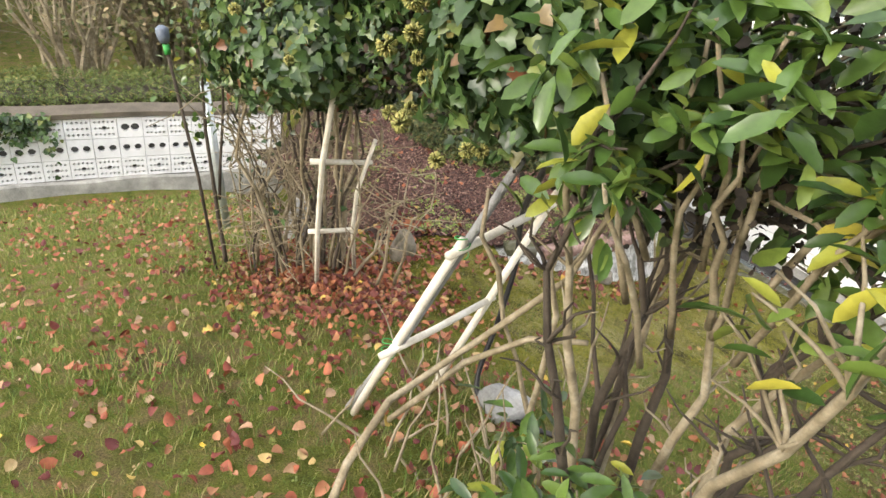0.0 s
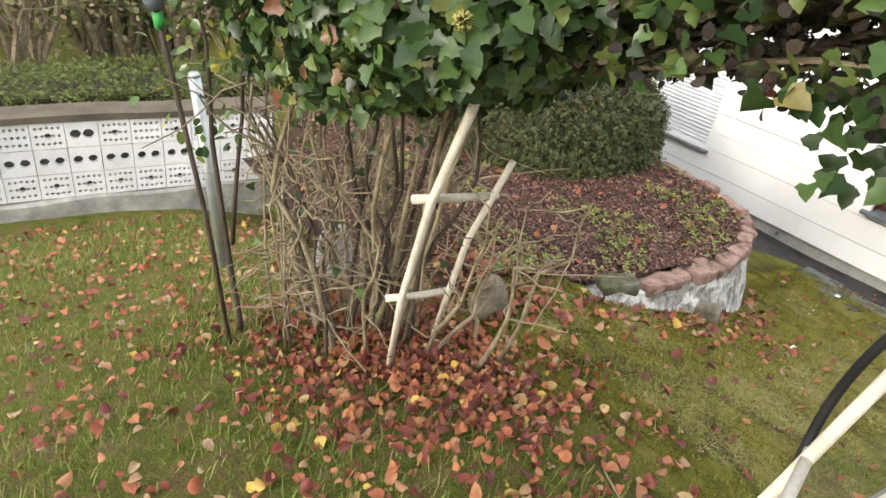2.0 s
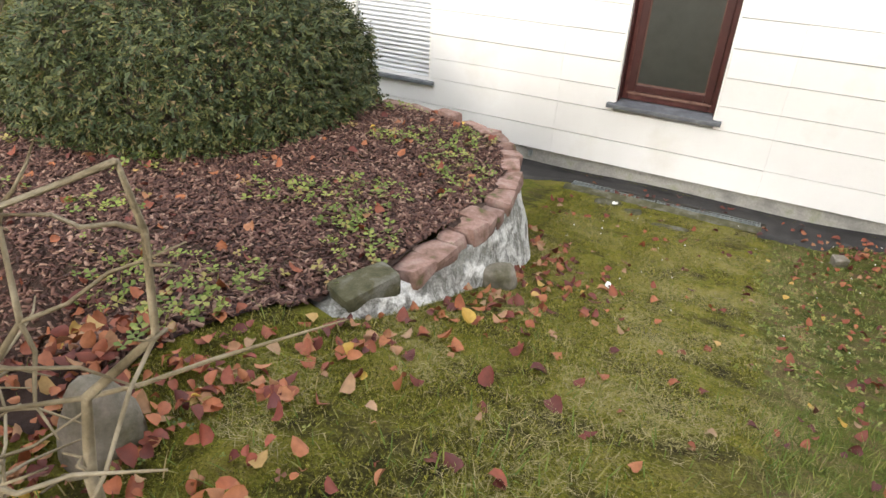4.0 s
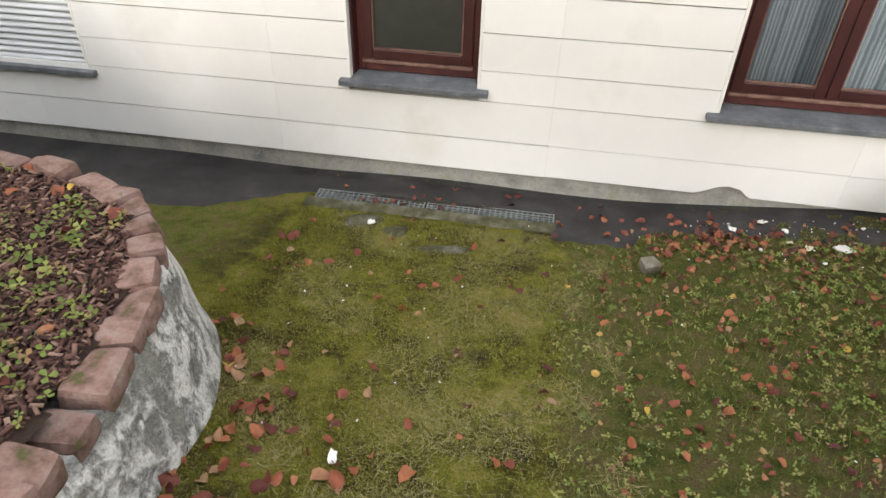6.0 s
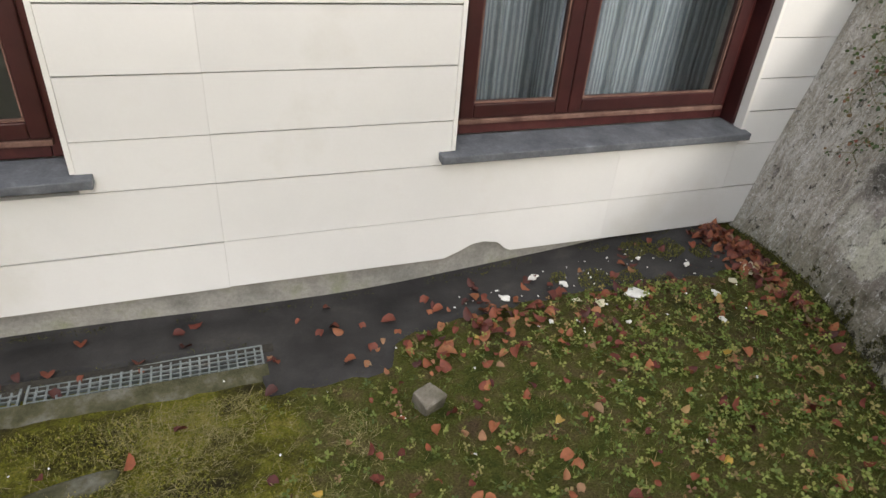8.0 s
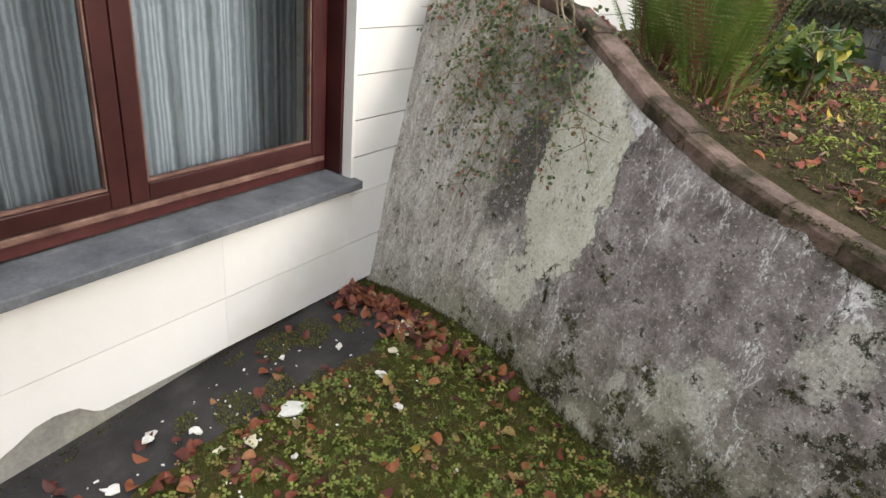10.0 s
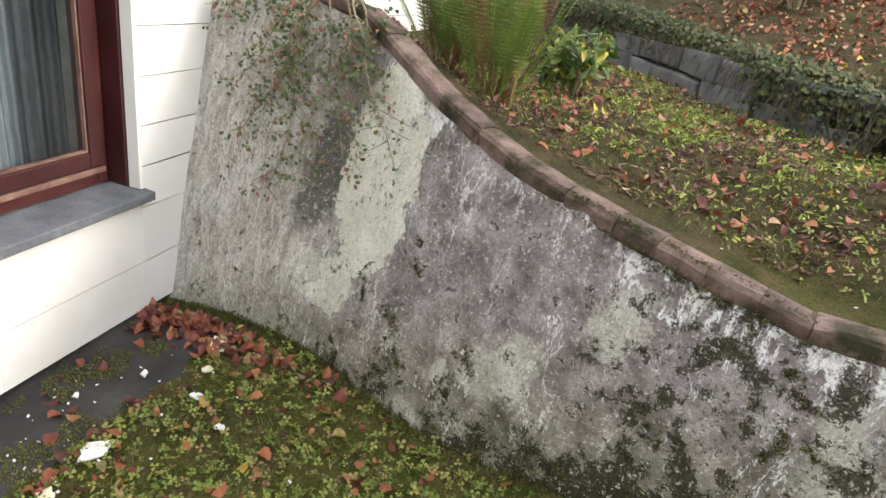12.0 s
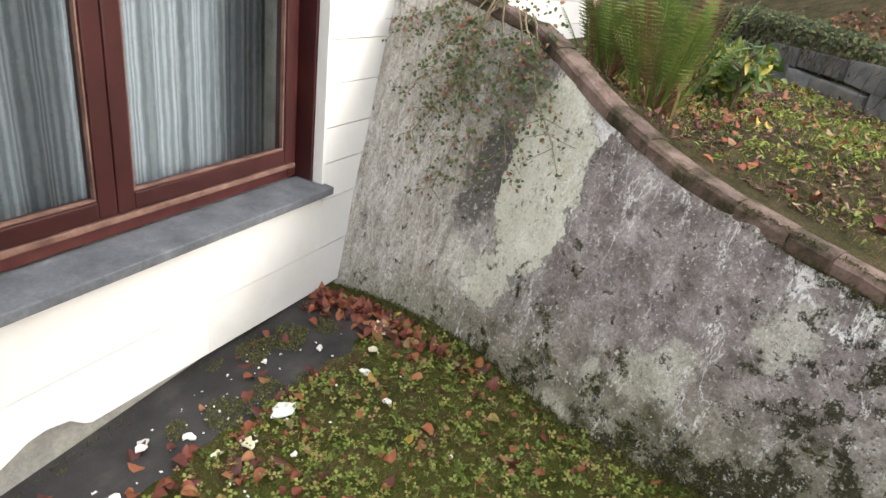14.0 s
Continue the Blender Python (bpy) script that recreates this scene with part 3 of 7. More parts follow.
# ---- bed: plaster wall, rim stones, mulch ----
def lime_material():
    m, nt, b = nodes_of("flaking_lime_plaster")
    big, mid, fine = noise_of(nt, 3.0, 6, 0.6), noise_of(nt, 13.0, 8, 0.72, distort=0.4), noise_of(nt, 80.0, 8, 0.7)
    grey = ramp(nt, mid, [(0.3, (0.16, 0.16, 0.14)), (0.6, (0.34, 0.34, 0.30)), (0.8, (0.27, 0.29, 0.17))])
    white = ramp(nt, fine, [(0.3, (0.52, 0.52, 0.49)), (0.7, (0.79, 0.79, 0.76))])
    k = span(nt, mix(nt, 0.55, big, mid), 0.425, 0.53)
    col = mix(nt, k, grey, white)
    dirt = span(nt, noise_of(nt, 19.0, 8, 0.78), 0.60, 0.68)
    col = mix(nt, maths(nt, "MULTIPLY", dirt, 0.8), col, (0.10, 0.085, 0.055))
    col = mix(nt, 0.5, col, ramp(nt, fine, [(0.3, (0.18, 0.18, 0.18)), (0.7, (0.82, 0.82, 0.82))]), "OVERLAY")
    nt.links.new(col, b.inputs["Base Color"])
    b.inputs["Roughness"].default_value = 0.95
    bump(nt, b, mix(nt, 0.4, k, fine), 1.0, 0.02)
    return m


M_LIME = lime_material()
make_bed_wall(M_LIME)


def rim_stone(parent, name, x, y, z, ang, l, w, h, material, rnd, tilt=0.0):
    bm = bmesh.new()
    box(bm, -l / 2, l / 2, -w / 2, w / 2, 0, h, 0.028, 0.018)
    ob = part(name, bm, material, parent)
    ob.matrix_basis = pose(x, y, z, rnd.uniform(-4, 4), tilt + rnd.uniform(-3, 3), math.degrees(ang) + rnd.uniform(-4, 4))
    return ob


def make_rim():
    rnd = random.Random(11)
    rim = tagged(empty("bed_rim", -2.0, -3.0, 0.0), "row of worn red sandstone blocks edging the bed", "kerb", kind="structure")
    inv = Matrix.Translation((2.0, 3.0, 0))
    d = np.concatenate([[0], np.cumsum(np.hypot(np.diff(bx), np.diff(by)))])
    at = 0.24
    k = 0
    while at < d[-1] - 0.1:
        l = rnd.uniform(0.10, 0.21)
        s = float(np.interp(at + l / 2, d, S))
        i = int(np.argmin(np.abs(S - s)))
        ang = math.atan2(ty[i], tx[i])
        x, y = float(bx[i] - ox[i] * 0.055), float(by[i] - oy[i] * 0.055)
        first = k < 1
        ob = rim_stone(rim, "rim_stone", x, y, float(RIM[i]) - (0.062 if first else 0.028) + rnd.uniform(-0.012, 0.012), ang, (l + 0.12 if first else l) - 0.006, rnd.uniform(0.12, 0.15), rnd.uniform(0.075, 0.10), M_MOSSCONC if first else M_SAND, rnd)
        ob.matrix_basis = inv @ ob.matrix_basis
        at += l + (0.12 if first else 0)
        k += 1


make_rim()


def bed_top(x, y):
    return np.maximum(land(x, y) + 0.012 + 0 * x, 0.90 - 0.45 * smoothstep(-4.1, -4.6, y) * smoothstep(-2.4, -3.0, x) + 0.03 * smoothstep(-2.3, -3.6, x) + 0.022 * np.sin(2.7 * x + 1.1) * np.sin(3.3 * y) + 0.0 * y)


def inside_bed(x, y, margin=0.05):
    """Whether points lie on the bed: left of the rim, and not past its open ends."""
    lim = np.interp(y, by[::-1] if by[0] > by[-1] else by, bx[::-1] if by[0] > by[-1] else bx)
    return (x < lim - margin) & (y < -1.55 - margin * 0.5) & (y > -4.75) & (x > -5.3)


M_MULCH_SOIL = surf("mulch_soil", [(0.3, (0.028, 0.015, 0.012)), (0.55, (0.055, 0.032, 0.024)), (0.75, (0.09, 0.07, 0.035))], 7, 60, 0.95, 1.0, 0.03)
mx, my = np.arange(-5.4, -1.9, 0.05), np.arange(-4.8, -1.45, 0.05)
MX, MY = np.meshgrid(mx, my)
ymono = np.maximum.accumulate(by[:72])
lim = np.interp(MY, ymono, bx[:72]) - 0.1
past = np.where(MY > -2.05, np.interp(MX, bx[::-1], by[::-1]) - 0.1, 9)
vs, fs, ids = [], [], -np.ones(MX.shape, int)
MZ = bed_top(MX, MY)
keep = (MX < lim + 0.03) & (MY < past + 0.03)
keep &= MZ > land(MX, MY) - 0.12
for i, j in zip(*np.nonzero(keep)):
    ids[i, j] = len(vs)
    vs.append((MX[i, j], MY[i, j], MZ[i, j]))
for i in range(len(my) - 1):
    for j in range(len(mx) - 1):
        q = (ids[i, j], ids[i, j + 1], ids[i + 1, j + 1], ids[i + 1, j])
        if min(q) >= 0:
            fs.append(q)
bed = tagged(mesh("bed_soil", vs, fs, M_MULCH_SOIL, smooth=True), "raised bed of dark bark mulch", "flower bed", kind="structure")


def on_bed(n, rng, x0=-5.2, x1=-2.0, y0=-4.6, y1=-1.55):
    x, y = rng.uniform(x0, x1, n), rng.uniform(y0, y1, n)
    ok = (x < np.interp(y, ymono, bx[:72]) - 0.11) & ((y < -2.05) | (y < np.interp(x, bx[::-1], by[::-1]) - 0.11))
    ok &= bed_top(x, y) > land(x, y) - 0.03
    return x[ok], y[ok]


rng = np.random.default_rng(4)
M_CHIP = leafy("bark_chips", [(0.0, (0.036, 0.015, 0.011)), (0.45, (0.085, 0.038, 0.028)), (0.8, (0.15, 0.078, 0.056)), (1.0, (0.29, 0.19, 0.14))], 0.75, 0.0, 90)
x, y = on_bed(46000, rng)
z = bed_top(x, y) + rng.uniform(0, 0.012, len(x))
nrm = np.stack([rng.normal(0, 0.45, len(x)), rng.normal(0, 0.45, len(x)), np.ones(len(x))], -1)
ax, ay, az = frames_for(nrm, rng.uniform(0.007, 0.021, len(x)), rng)
chip = ([(-1, -0.3, -0.08), (0.9, -0.36, -0.08), (1, 0.3, -0.08), (-0.9, 0.36, -0.08), (-1, -0.3, 0.1), (0.9, -0.36, 0.1), (1, 0.3, 0.1), (-0.9, 0.36, 0.1)],
        [(4, 5, 6, 7), (0, 1, 5, 4), (1, 2, 6, 5), (2, 3, 7, 6), (3, 0, 4, 7)])
tagged(scatter_shapes("bark_mulch", chip, (np.stack([x, y, z], -1), ax, ay, az), M_CHIP), "red-brown bark chips covering the raised bed", "mulch", kind="stuff")


# ---- retaining wall: stained render, cap stones ----
def stained_wall():
    m, nt, b = nodes_of("stained_render")
    pos = nt.nodes.new("ShaderNodeNewGeometry").outputs["Position"]
    warp = add(nt, "TexNoise", Scale=8.0, Detail=9.0, Roughness=0.75)
    nt.links.new(pos, warp.inputs["Vector"])
    bent = add(nt, "MixRGB", Fac=0.13)
    bent.blend_type = "LINEAR_LIGHT"
    nt.links.new(pos, bent.inputs[1])
    nt.links.new(warp.outputs["Color"], bent.inputs[2])
    shift = nt.nodes.new("ShaderNodeVectorMath")
    shift.operation = "SUBTRACT"
    shift.inputs[1].default_value = (0.0, 0.0, 0.0)
    nt.links.new(bent.outputs[0], shift.inputs[0])
    sep = nt.nodes.new("ShaderNodeSeparateXYZ")
    nt.links.new(shift.outputs[0], sep.inputs[0])
    Y, Z = sep.outputs[1], sep.outputs[2]

    def raw(op, a, b_):
        n = nt.nodes.new("ShaderNodeMath")
        n.operation = op
        for i, v in enumerate((a, b_)):
            if isinstance(v, (int, float)):
                n.inputs[i].default_value = v
            else:
                nt.links.new(v, n.inputs[i])
        return n.outputs[0]

    def blot(cy, cz, ry, rz, lean=0.0, soft=0.12):
        dz = raw("SUBTRACT", Z, cz)
        dy = raw("SUBTRACT", raw("SUBTRACT", Y, cy), raw("MULTIPLY", dz, lean))
        r = raw("SQRT", raw("ADD", raw("POWER", raw("ABSOLUTE", raw("DIVIDE", dy, ry), 0), 2.5), raw("POWER", raw("ABSOLUTE", raw("DIVIDE", dz, rz), 0), 2.5)), 0)
        return span(nt, r, 1.0 + soft, 1.0 - soft)

    fine = noise_of(nt, 95.0, 8, 0.75)
    mid = noise_of(nt, 10.0, 8, 0.68)
    tall = nt.nodes.new("ShaderNodeMapping")
    tall.inputs["Scale"].default_value = (1, 1, 0.28)
    tall.inputs["Rotation"].default_value = (radians(-14), 0, 0)
    nt.links.new(pos, tall.inputs["Vector"])
    run = noise_of(nt, 24.0, 9, 0.75, tall.outputs[0], 1.2)
    broad = noise_of(nt, 2.2, 4, 0.55, tall.outputs[0])
    base = ramp(nt, mid, [(0.30, (0.10, 0.086, 0.083)), (0.46, (0.21, 0.185, 0.18)), (0.58, (0.31, 0.28, 0.275)), (0.72, (0.50, 0.48, 0.475))])
    left = span(nt, Y, -0.95, -0.45)
    base = mix(nt, maths(nt, "MULTIPLY", left, 0.75), base, ramp(nt, run, [(0.34, (0.24, 0.225, 0.21)), (0.47, (0.42, 0.39, 0.32)), (0.58, (0.60, 0.59, 0.55)), (0.7, (0.70, 0.70, 0.68))]))
    over = raw("ADD", Z, raw("MULTIPLY", Y, 0.19))
    foot = span(nt, over, 0.45, 0.0)
    base = mix(nt, maths(nt, "MULTIPLY", foot, 0.75), base, ramp(nt, mid, [(0.35, (0.075, 0.075, 0.03)), (0.6, (0.24, 0.23, 0.16)), (0.75, (0.38, 0.37, 0.32))]))
    # old stain that runs down beside the pale patch
    base = mix(nt, maths(nt, "MULTIPLY", blot(-0.70, 0.90, 0.10, 0.24, -0.25, 0.3), 0.85), base, (0.085, 0.08, 0.072))
    # pale smooth patches
    pale = ramp(nt, noise_of(nt, 6.0, 6, 0.6), [(0.3, (0.46, 0.46, 0.36)), (0.55, (0.62, 0.62, 0.53)), (0.75, (0.74, 0.74, 0.68))])
    patch = maths(nt, "ADD", blot(-0.95, 0.97, 0.17, 0.39, -0.12, 0.05), maths(nt, "MULTIPLY", blot(-0.83, 0.52, 0.10, 0.13, -0.3, 0.12), 0.75))
    for q in ((-1.56, 0.56, 0.10, 0.11, -0.5), (-1.86, 0.85, 0.07, 0.10, -0.4), (-2.38, 0.77, 0.08, 0.12, 0.0), (-0.68, 0.50, 0.10, 0.10, 0.3), (-1.28, 0.20, 0.07, 0.10, 0.0), (-1.36, 0.42, 0.03, 0.08, 0.0)):
        patch = maths(nt, "ADD", patch, maths(nt, "MULTIPLY", blot(*q, 0.25), 0.45))
    col = mix(nt, patch, base, pale)
    # white bloom, thick towards the low end of the cap, thin elsewhere
    up = span(nt, Z, 0.76, 1.02)
    low_end = span(nt, Y, -1.45, -2.1)
    reach = maths(nt, "ADD", maths(nt, "MULTIPLY", maths(nt, "MULTIPLY", up, low_end), 0.15), maths(nt, "MULTIPLY", maths(nt, "MULTIPLY", blot(-1.06, 1.28, 0.16, 0.14, 0, 0.3), 0.2), 1.0))
    sig = raw("ADD", raw("ADD", raw("MULTIPLY", run, 0.6), raw("MULTIPLY", mid, 0.4)), reach)
    bloom = span(nt, sig, 0.605, 0.63)
    not_pale = maths(nt, "SUBTRACT", 1.0, maths(nt, "MULTIPLY", patch, 0.9))
    col = mix(nt, maths(nt, "MULTIPLY", bloom, not_pale), col, ramp(nt, fine, [(0.3, (0.55, 0.55, 0.55)), (0.7, (0.82, 0.82, 0.82))]))
    # thin white runs of lime
    vein = noise_of(nt, 11.0, 10, 0.7, tall.outputs[0], 0.25)
    thin = span(nt, raw("ABSOLUTE", raw("SUBTRACT", vein, 0.5), 0), 0.014, 0.004)
    some = span(nt, noise_of(nt, 6.0, 7, 0.75, tall.outputs[0]), 0.50, 0.60)
    col = mix(nt, maths(nt, "MULTIPLY", maths(nt, "MULTIPLY", thin, some), 0.85), col, (0.78, 0.78, 0.78))
    speck = span(nt, noise_of(nt, 70.0, 5, 0.7), 0.62, 0.66)
    col = mix(nt, maths(nt, "MULTIPLY", speck, 0.7), col, (0.72, 0.71, 0.70))
    # algae: thick along the foot, in blotches at the low end
    alg = noise_of(nt, 12.0, 9, 0.74, None, 0.1)
    near_foot = span(nt, over, 0.22, -0.03)
    push = raw("ADD", raw("MULTIPLY", near_foot, 0.165), raw("MULTIPLY", low_end, 0.112))
    algae = span(nt, raw("ADD", alg, push), 0.625, 0.66)
    col = mix(nt, maths(nt, "MULTIPLY", algae, 0.92), col, ramp(nt, fine, [(0.35, (0.012, 0.011, 0.006)), (0.6, (0.035, 0.033, 0.012)), (0.75, (0.085, 0.085, 0.022))]))
    # black pits
    pits = span(nt, noise_of(nt, 20.0, 7, 0.75), 0.60, 0.66)
    col = mix(nt, maths(nt, "MULTIPLY", pits, 0.85), col, (0.035, 0.033, 0.02))
    grit = noise_of(nt, 48.0, 6, 0.8)
    col = mix(nt, maths(nt, "MULTIPLY", span(nt, grit, 0.57, 0.62), 0.6), col, (0.66, 0.65, 0.63))
    col = mix(nt, maths(nt, "MULTIPLY", span(nt, grit, 0.42, 0.36), 0.65), col, (0.05, 0.046, 0.042))
    col = mix(nt, 0.55, col, ramp(nt, fine, [(0.3, (0.15, 0.15, 0.15)), (0.7, (0.85, 0.85, 0.85))]), "OVERLAY")
    nt.links.new(col, b.inputs["Base Color"])
    b.inputs["Roughness"].default_value = 0.95
    b.inputs["Specular IOR Level"].default_value = 0.2
    h = mix(nt, 0.5, mix(nt, 0.4, fine, patch), maths(nt, "SUBTRACT", 1.0, pits))
    bump(nt, b, h, 1.0, 0.02)
    return m


make_retaining_wall(stained_wall())
M_CAP = surf("mossy_cap_stone", [(0.38, (0.035, 0.032, 0.014)), (0.46, (0.095, 0.07, 0.05)), (0.54, (0.155, 0.108, 0.09)), (0.64, (0.20, 0.145, 0.125)), (0.74, (0.10, 0.085, 0.045))], 9, 100, 0.9, 0.6, 0.008, 0.4, per_piece=0.4)


def make_cap():
    rnd = random.Random(21)
    cap = tagged(empty("wall_cap", 1.2, -1.5, 1.3), "rounded red-brown coping stones with moss in the joints", "coping", kind="structure")
    inv = Matrix.Translation((-1.2, 1.5, -1.3))
    y = -0.05
    while y > -5.4:
        l = rnd.uniform(0.13, 0.21)
        y1 = y - l * 0.8
        a = Vector((np.interp(y, WALL_Y, HEAD_X), y, np.interp(y, WALL_Y, HEAD_Z)))
        b_ = Vector((np.interp(y1, WALL_Y, HEAD_X), y1, np.interp(y1, WALL_Y, HEAD_Z)))
        d = b_ - a
        L = d.length
        vs, fs = [], []
        prof = [(-0.006, -0.034), (-0.014, -0.026), (-0.015, 0.010), (-0.004, 0.022), (0.04, 0.026), (0.078, 0.020), (0.09, -0.04)]
        side = Vector((d.y, -d.x, 0)).normalized()
        if side.x < 0:
            side = -side
        for q in (0.006, 0.5, 0.994):
            p = a + d * q
            for o, h in prof:
                vs.append(p + side * (o + rnd.uniform(-0.004, 0.004)) + Vector((0, 0, h + rnd.uniform(-0.004, 0.004))))
        k = len(prof)
        for r_ in range(2):
            for j in range(k - 1):
                fs.append((r_ * k + j, r_ * k + j + 1, (r_ + 1) * k + j + 1, (r_ + 1) * k + j))
        fs += [tuple(range(k)), tuple(range(2 * k, 3 * k))]
        ob = mesh("coping_stone", vs, fs, M_CAP, cap)
        ob.matrix_basis = inv
        y = y1


make_cap()


# ---- leaf shapes ----
def leaf_shape(outline, fold=0.15, curl=0.0):
    """A leaf along +y from the stalk at the origin, folded at the midrib. outline: (half width, length) stations."""
    vs = [(0, 0, 0)]
    for w, l in outline:
        z = -curl * l * l
        vs += [(-w, l, fold * w + z), (0, l, z), (w, l, fold * w + z)]
    tip = outline[-1][1] * 1.18
    vs.append((0, tip, -curl * tip * tip))
    fs = [(0, 2, 1), (0, 3, 2)]
    for i in range(len(outline) - 1):
        a = 1 + 3 * i
        fs += [(a, a + 1, a + 4, a + 3), (a + 1, a + 2, a + 5, a + 4)]
    a = 1 + 3 * (len(outline) - 1)
    t = len(vs) - 1
    fs += [(a, a + 1, t), (a + 1, a + 2, t)]
    return vs, fs


OVAL = leaf_shape([(0.26, 0.2), (0.36, 0.5), (0.24, 0.8)], 0.35, 0.12)
DRY = leaf_shape([(0.30, 0.2), (0.38, 0.5), (0.26, 0.8)], 0.7, 0.45)
LANCE = leaf_shape([(0.11, 0.2), (0.17, 0.5), (0.12, 0.8)], 0.4, 0.18)
SPRIG = ([(0, 0, 0), (-0.35, 0.55, 0.1), (-0.2, 0.6, 0.15), (0, 0.12, 0), (0.35, 0.55, 0.1), (0.2, 0.6, 0.15), (0, 0.25, 0), (-0.12, 1, 0.1), (0.12, 1, 0.1), (0, 0.1, 0.05), (-0.1, 0.6, 0.5), (0.1, 0.6, 0.5)],
         [(0, 1, 2), (3, 4, 5), (6, 7, 8), (9, 10, 11)])
IVY = ([(0, 0, 0), (-0.34, -0.12, 0.05), (-0.54, 0.18, 0.12), (-0.36, 0.38, 0.05), (-0.32, 0.62, 0.08), (0, 1.0, -0.08), (0.32, 0.62, 0.08), (0.36, 0.38, 0.05), (0.54, 0.18, 0.12), (0.34, -0.12, 0.05), (0, 0.40, -0.07)],
       [(0, 10, 2, 1), (10, 3, 2), (10, 5, 4, 3), (10, 7, 6, 5), (10, 8, 7), (0, 9, 8, 10)])
CLOVER = ([(0, 0, 0)] + [(0.55 * math.sin(a + d) * s, 0.55 * math.cos(a + d) * s, 0.1 * s) for a in (0, 2.1, 4.2) for d, s in ((-0.55, 1.5), (0, 1.9), (0.55, 1.5))],
          [(0, 1, 2, 3), (0, 4, 5, 6), (0, 7, 8, 9)])
BLADE = ([(-0.05, 0, 0), (0.05, 0, 0), (-0.035, 0.5, 0.06), (0.035, 0.5, 0.06), (0, 1, 0.22)], [(0, 1, 3, 2), (2, 3, 4)])

M_IVY = leafy("ivy_leaves", [(0.0, (0.016, 0.034, 0.011)), (0.45, (0.04, 0.08, 0.022)), (0.8, (0.085, 0.145, 0.04)), (0.97, (0.16, 0.19, 0.05)), (1.0, (0.16, 0.05, 0.03))], 0.38, 0.15, 60, 0.45)
M_LAUREL = leafy("laurel_leaves", [(0.0, (0.03, 0.065, 0.016)), (0.5, (0.075, 0.135, 0.028)), (0.8, (0.15, 0.21, 0.04)), (0.92, (0.33, 0.34, 0.05)), (1.0, (0.48, 0.42, 0.06))], 0.3, 0.22, 40, 0.5)
# Darker copy of the laurel leaves; the bush's inner shade is in the colour.
M_LAURELSHADE = leafy("shaded_laurel_leaves", [(0.0, (0.018, 0.04, 0.012)), (0.6, (0.045, 0.085, 0.022)), (1.0, (0.10, 0.15, 0.035))], 0.32, 0.12, 40, 0.5)
M_YEW = leafy("yew_needles", [(0.0, (0.02, 0.035, 0.010)), (0.4, (0.036, 0.054, 0.014)), (0.75, (0.075, 0.09, 0.024)), (0.92, (0.125, 0.125, 0.036)), (1.0, (0.15, 0.09, 0.045))], 0.6, 0.06, 60)
M_HEDGE = leafy("hedge_leaves", [(0.0, (0.04, 0.06, 0.012)), (0.5, (0.085, 0.12, 0.022)), (0.9, (0.16, 0.19, 0.04)), (1.0, (0.24, 0.17, 0.06))], 0.6, 0.15, 60)
M_BUSH = leafy("thicket_leaves", [(0.0, (0.07, 0.09, 0.03)), (0.4, (0.14, 0.16, 0.06)), (0.7, (0.24, 0.21, 0.10)), (1.0, (0.32, 0.24, 0.14))], 0.7, 0.2, 60)
M_FALL = leafy("fallen_leaves", [(0.0, (0.08, 0.02, 0.016)), (0.3, (0.15, 0.036, 0.022)), (0.55, (0.25, 0.075, 0.032)), (0.78, (0.33, 0.125, 0.05)), (0.93, (0.28, 0.18, 0.10)), (1.0, (0.48, 0.31, 0.05))], 0.6, 0.12, 50)
M_FALLPALE = leafy("fallen_leaves_lawn", [(0.0, (0.10, 0.024, 0.022)), (0.3, (0.21, 0.05, 0.032)), (0.55, (0.32, 0.10, 0.042)), (0.8, (0.36, 0.17, 0.085)), (0.94, (0.36, 0.26, 0.16)), (1.0, (0.55, 0.38, 0.05))], 0.6, 0.12, 50)
M_GRASS = leafy("grass_blades", [(0.0, (0.075, 0.125, 0.016)), (0.45, (0.14, 0.205, 0.03)), (0.75, (0.24, 0.255, 0.055)), (1.0, (0.36, 0.28, 0.13))], 0.6, 0.25, 30)
M_CLOVER = leafy("clover_leaves", [(0.0, (0.09, 0.13, 0.02)), (0.5, (0.17, 0.225, 0.04)), (0.82, (0.27, 0.29, 0.07)), (1.0, (0.28, 0.16, 0.07))], 0.55, 0.25, 50)
M_BARK = surf("shrub_bark", [(0.3, (0.13, 0.105, 0.062)), (0.52, (0.24, 0.20, 0.13)), (0.75, (0.38, 0.335, 0.245))], 14, 90, 0.9, 0.7, 0.006)
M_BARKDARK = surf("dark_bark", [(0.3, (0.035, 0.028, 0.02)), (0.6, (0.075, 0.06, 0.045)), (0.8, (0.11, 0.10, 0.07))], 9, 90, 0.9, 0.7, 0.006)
M_CANE = surf("peeled_white_rod", [(0.3, (0.46, 0.42, 0.33)), (0.6, (0.64, 0.61, 0.52)), (0.8, (0.72, 0.70, 0.64))], 11, 120, 0.7, 0.3, 0.003)
M_DULLSTONE = surf("dull_field_stone", [(0.35, (0.09, 0.085, 0.05)), (0.5, (0.17, 0.155, 0.12)), (0.7, (0.27, 0.24, 0.20))], 9, 70, 0.95, 0.8, 0.012)
M_STONE = surf("garden_stone", [(0.3, (0.16, 0.16, 0.15)), (0.55, (0.30, 0.30, 0.29)), (0.78, (0.42, 0.42, 0.41))], 7, 70, 0.95, 0.8, 0.012)


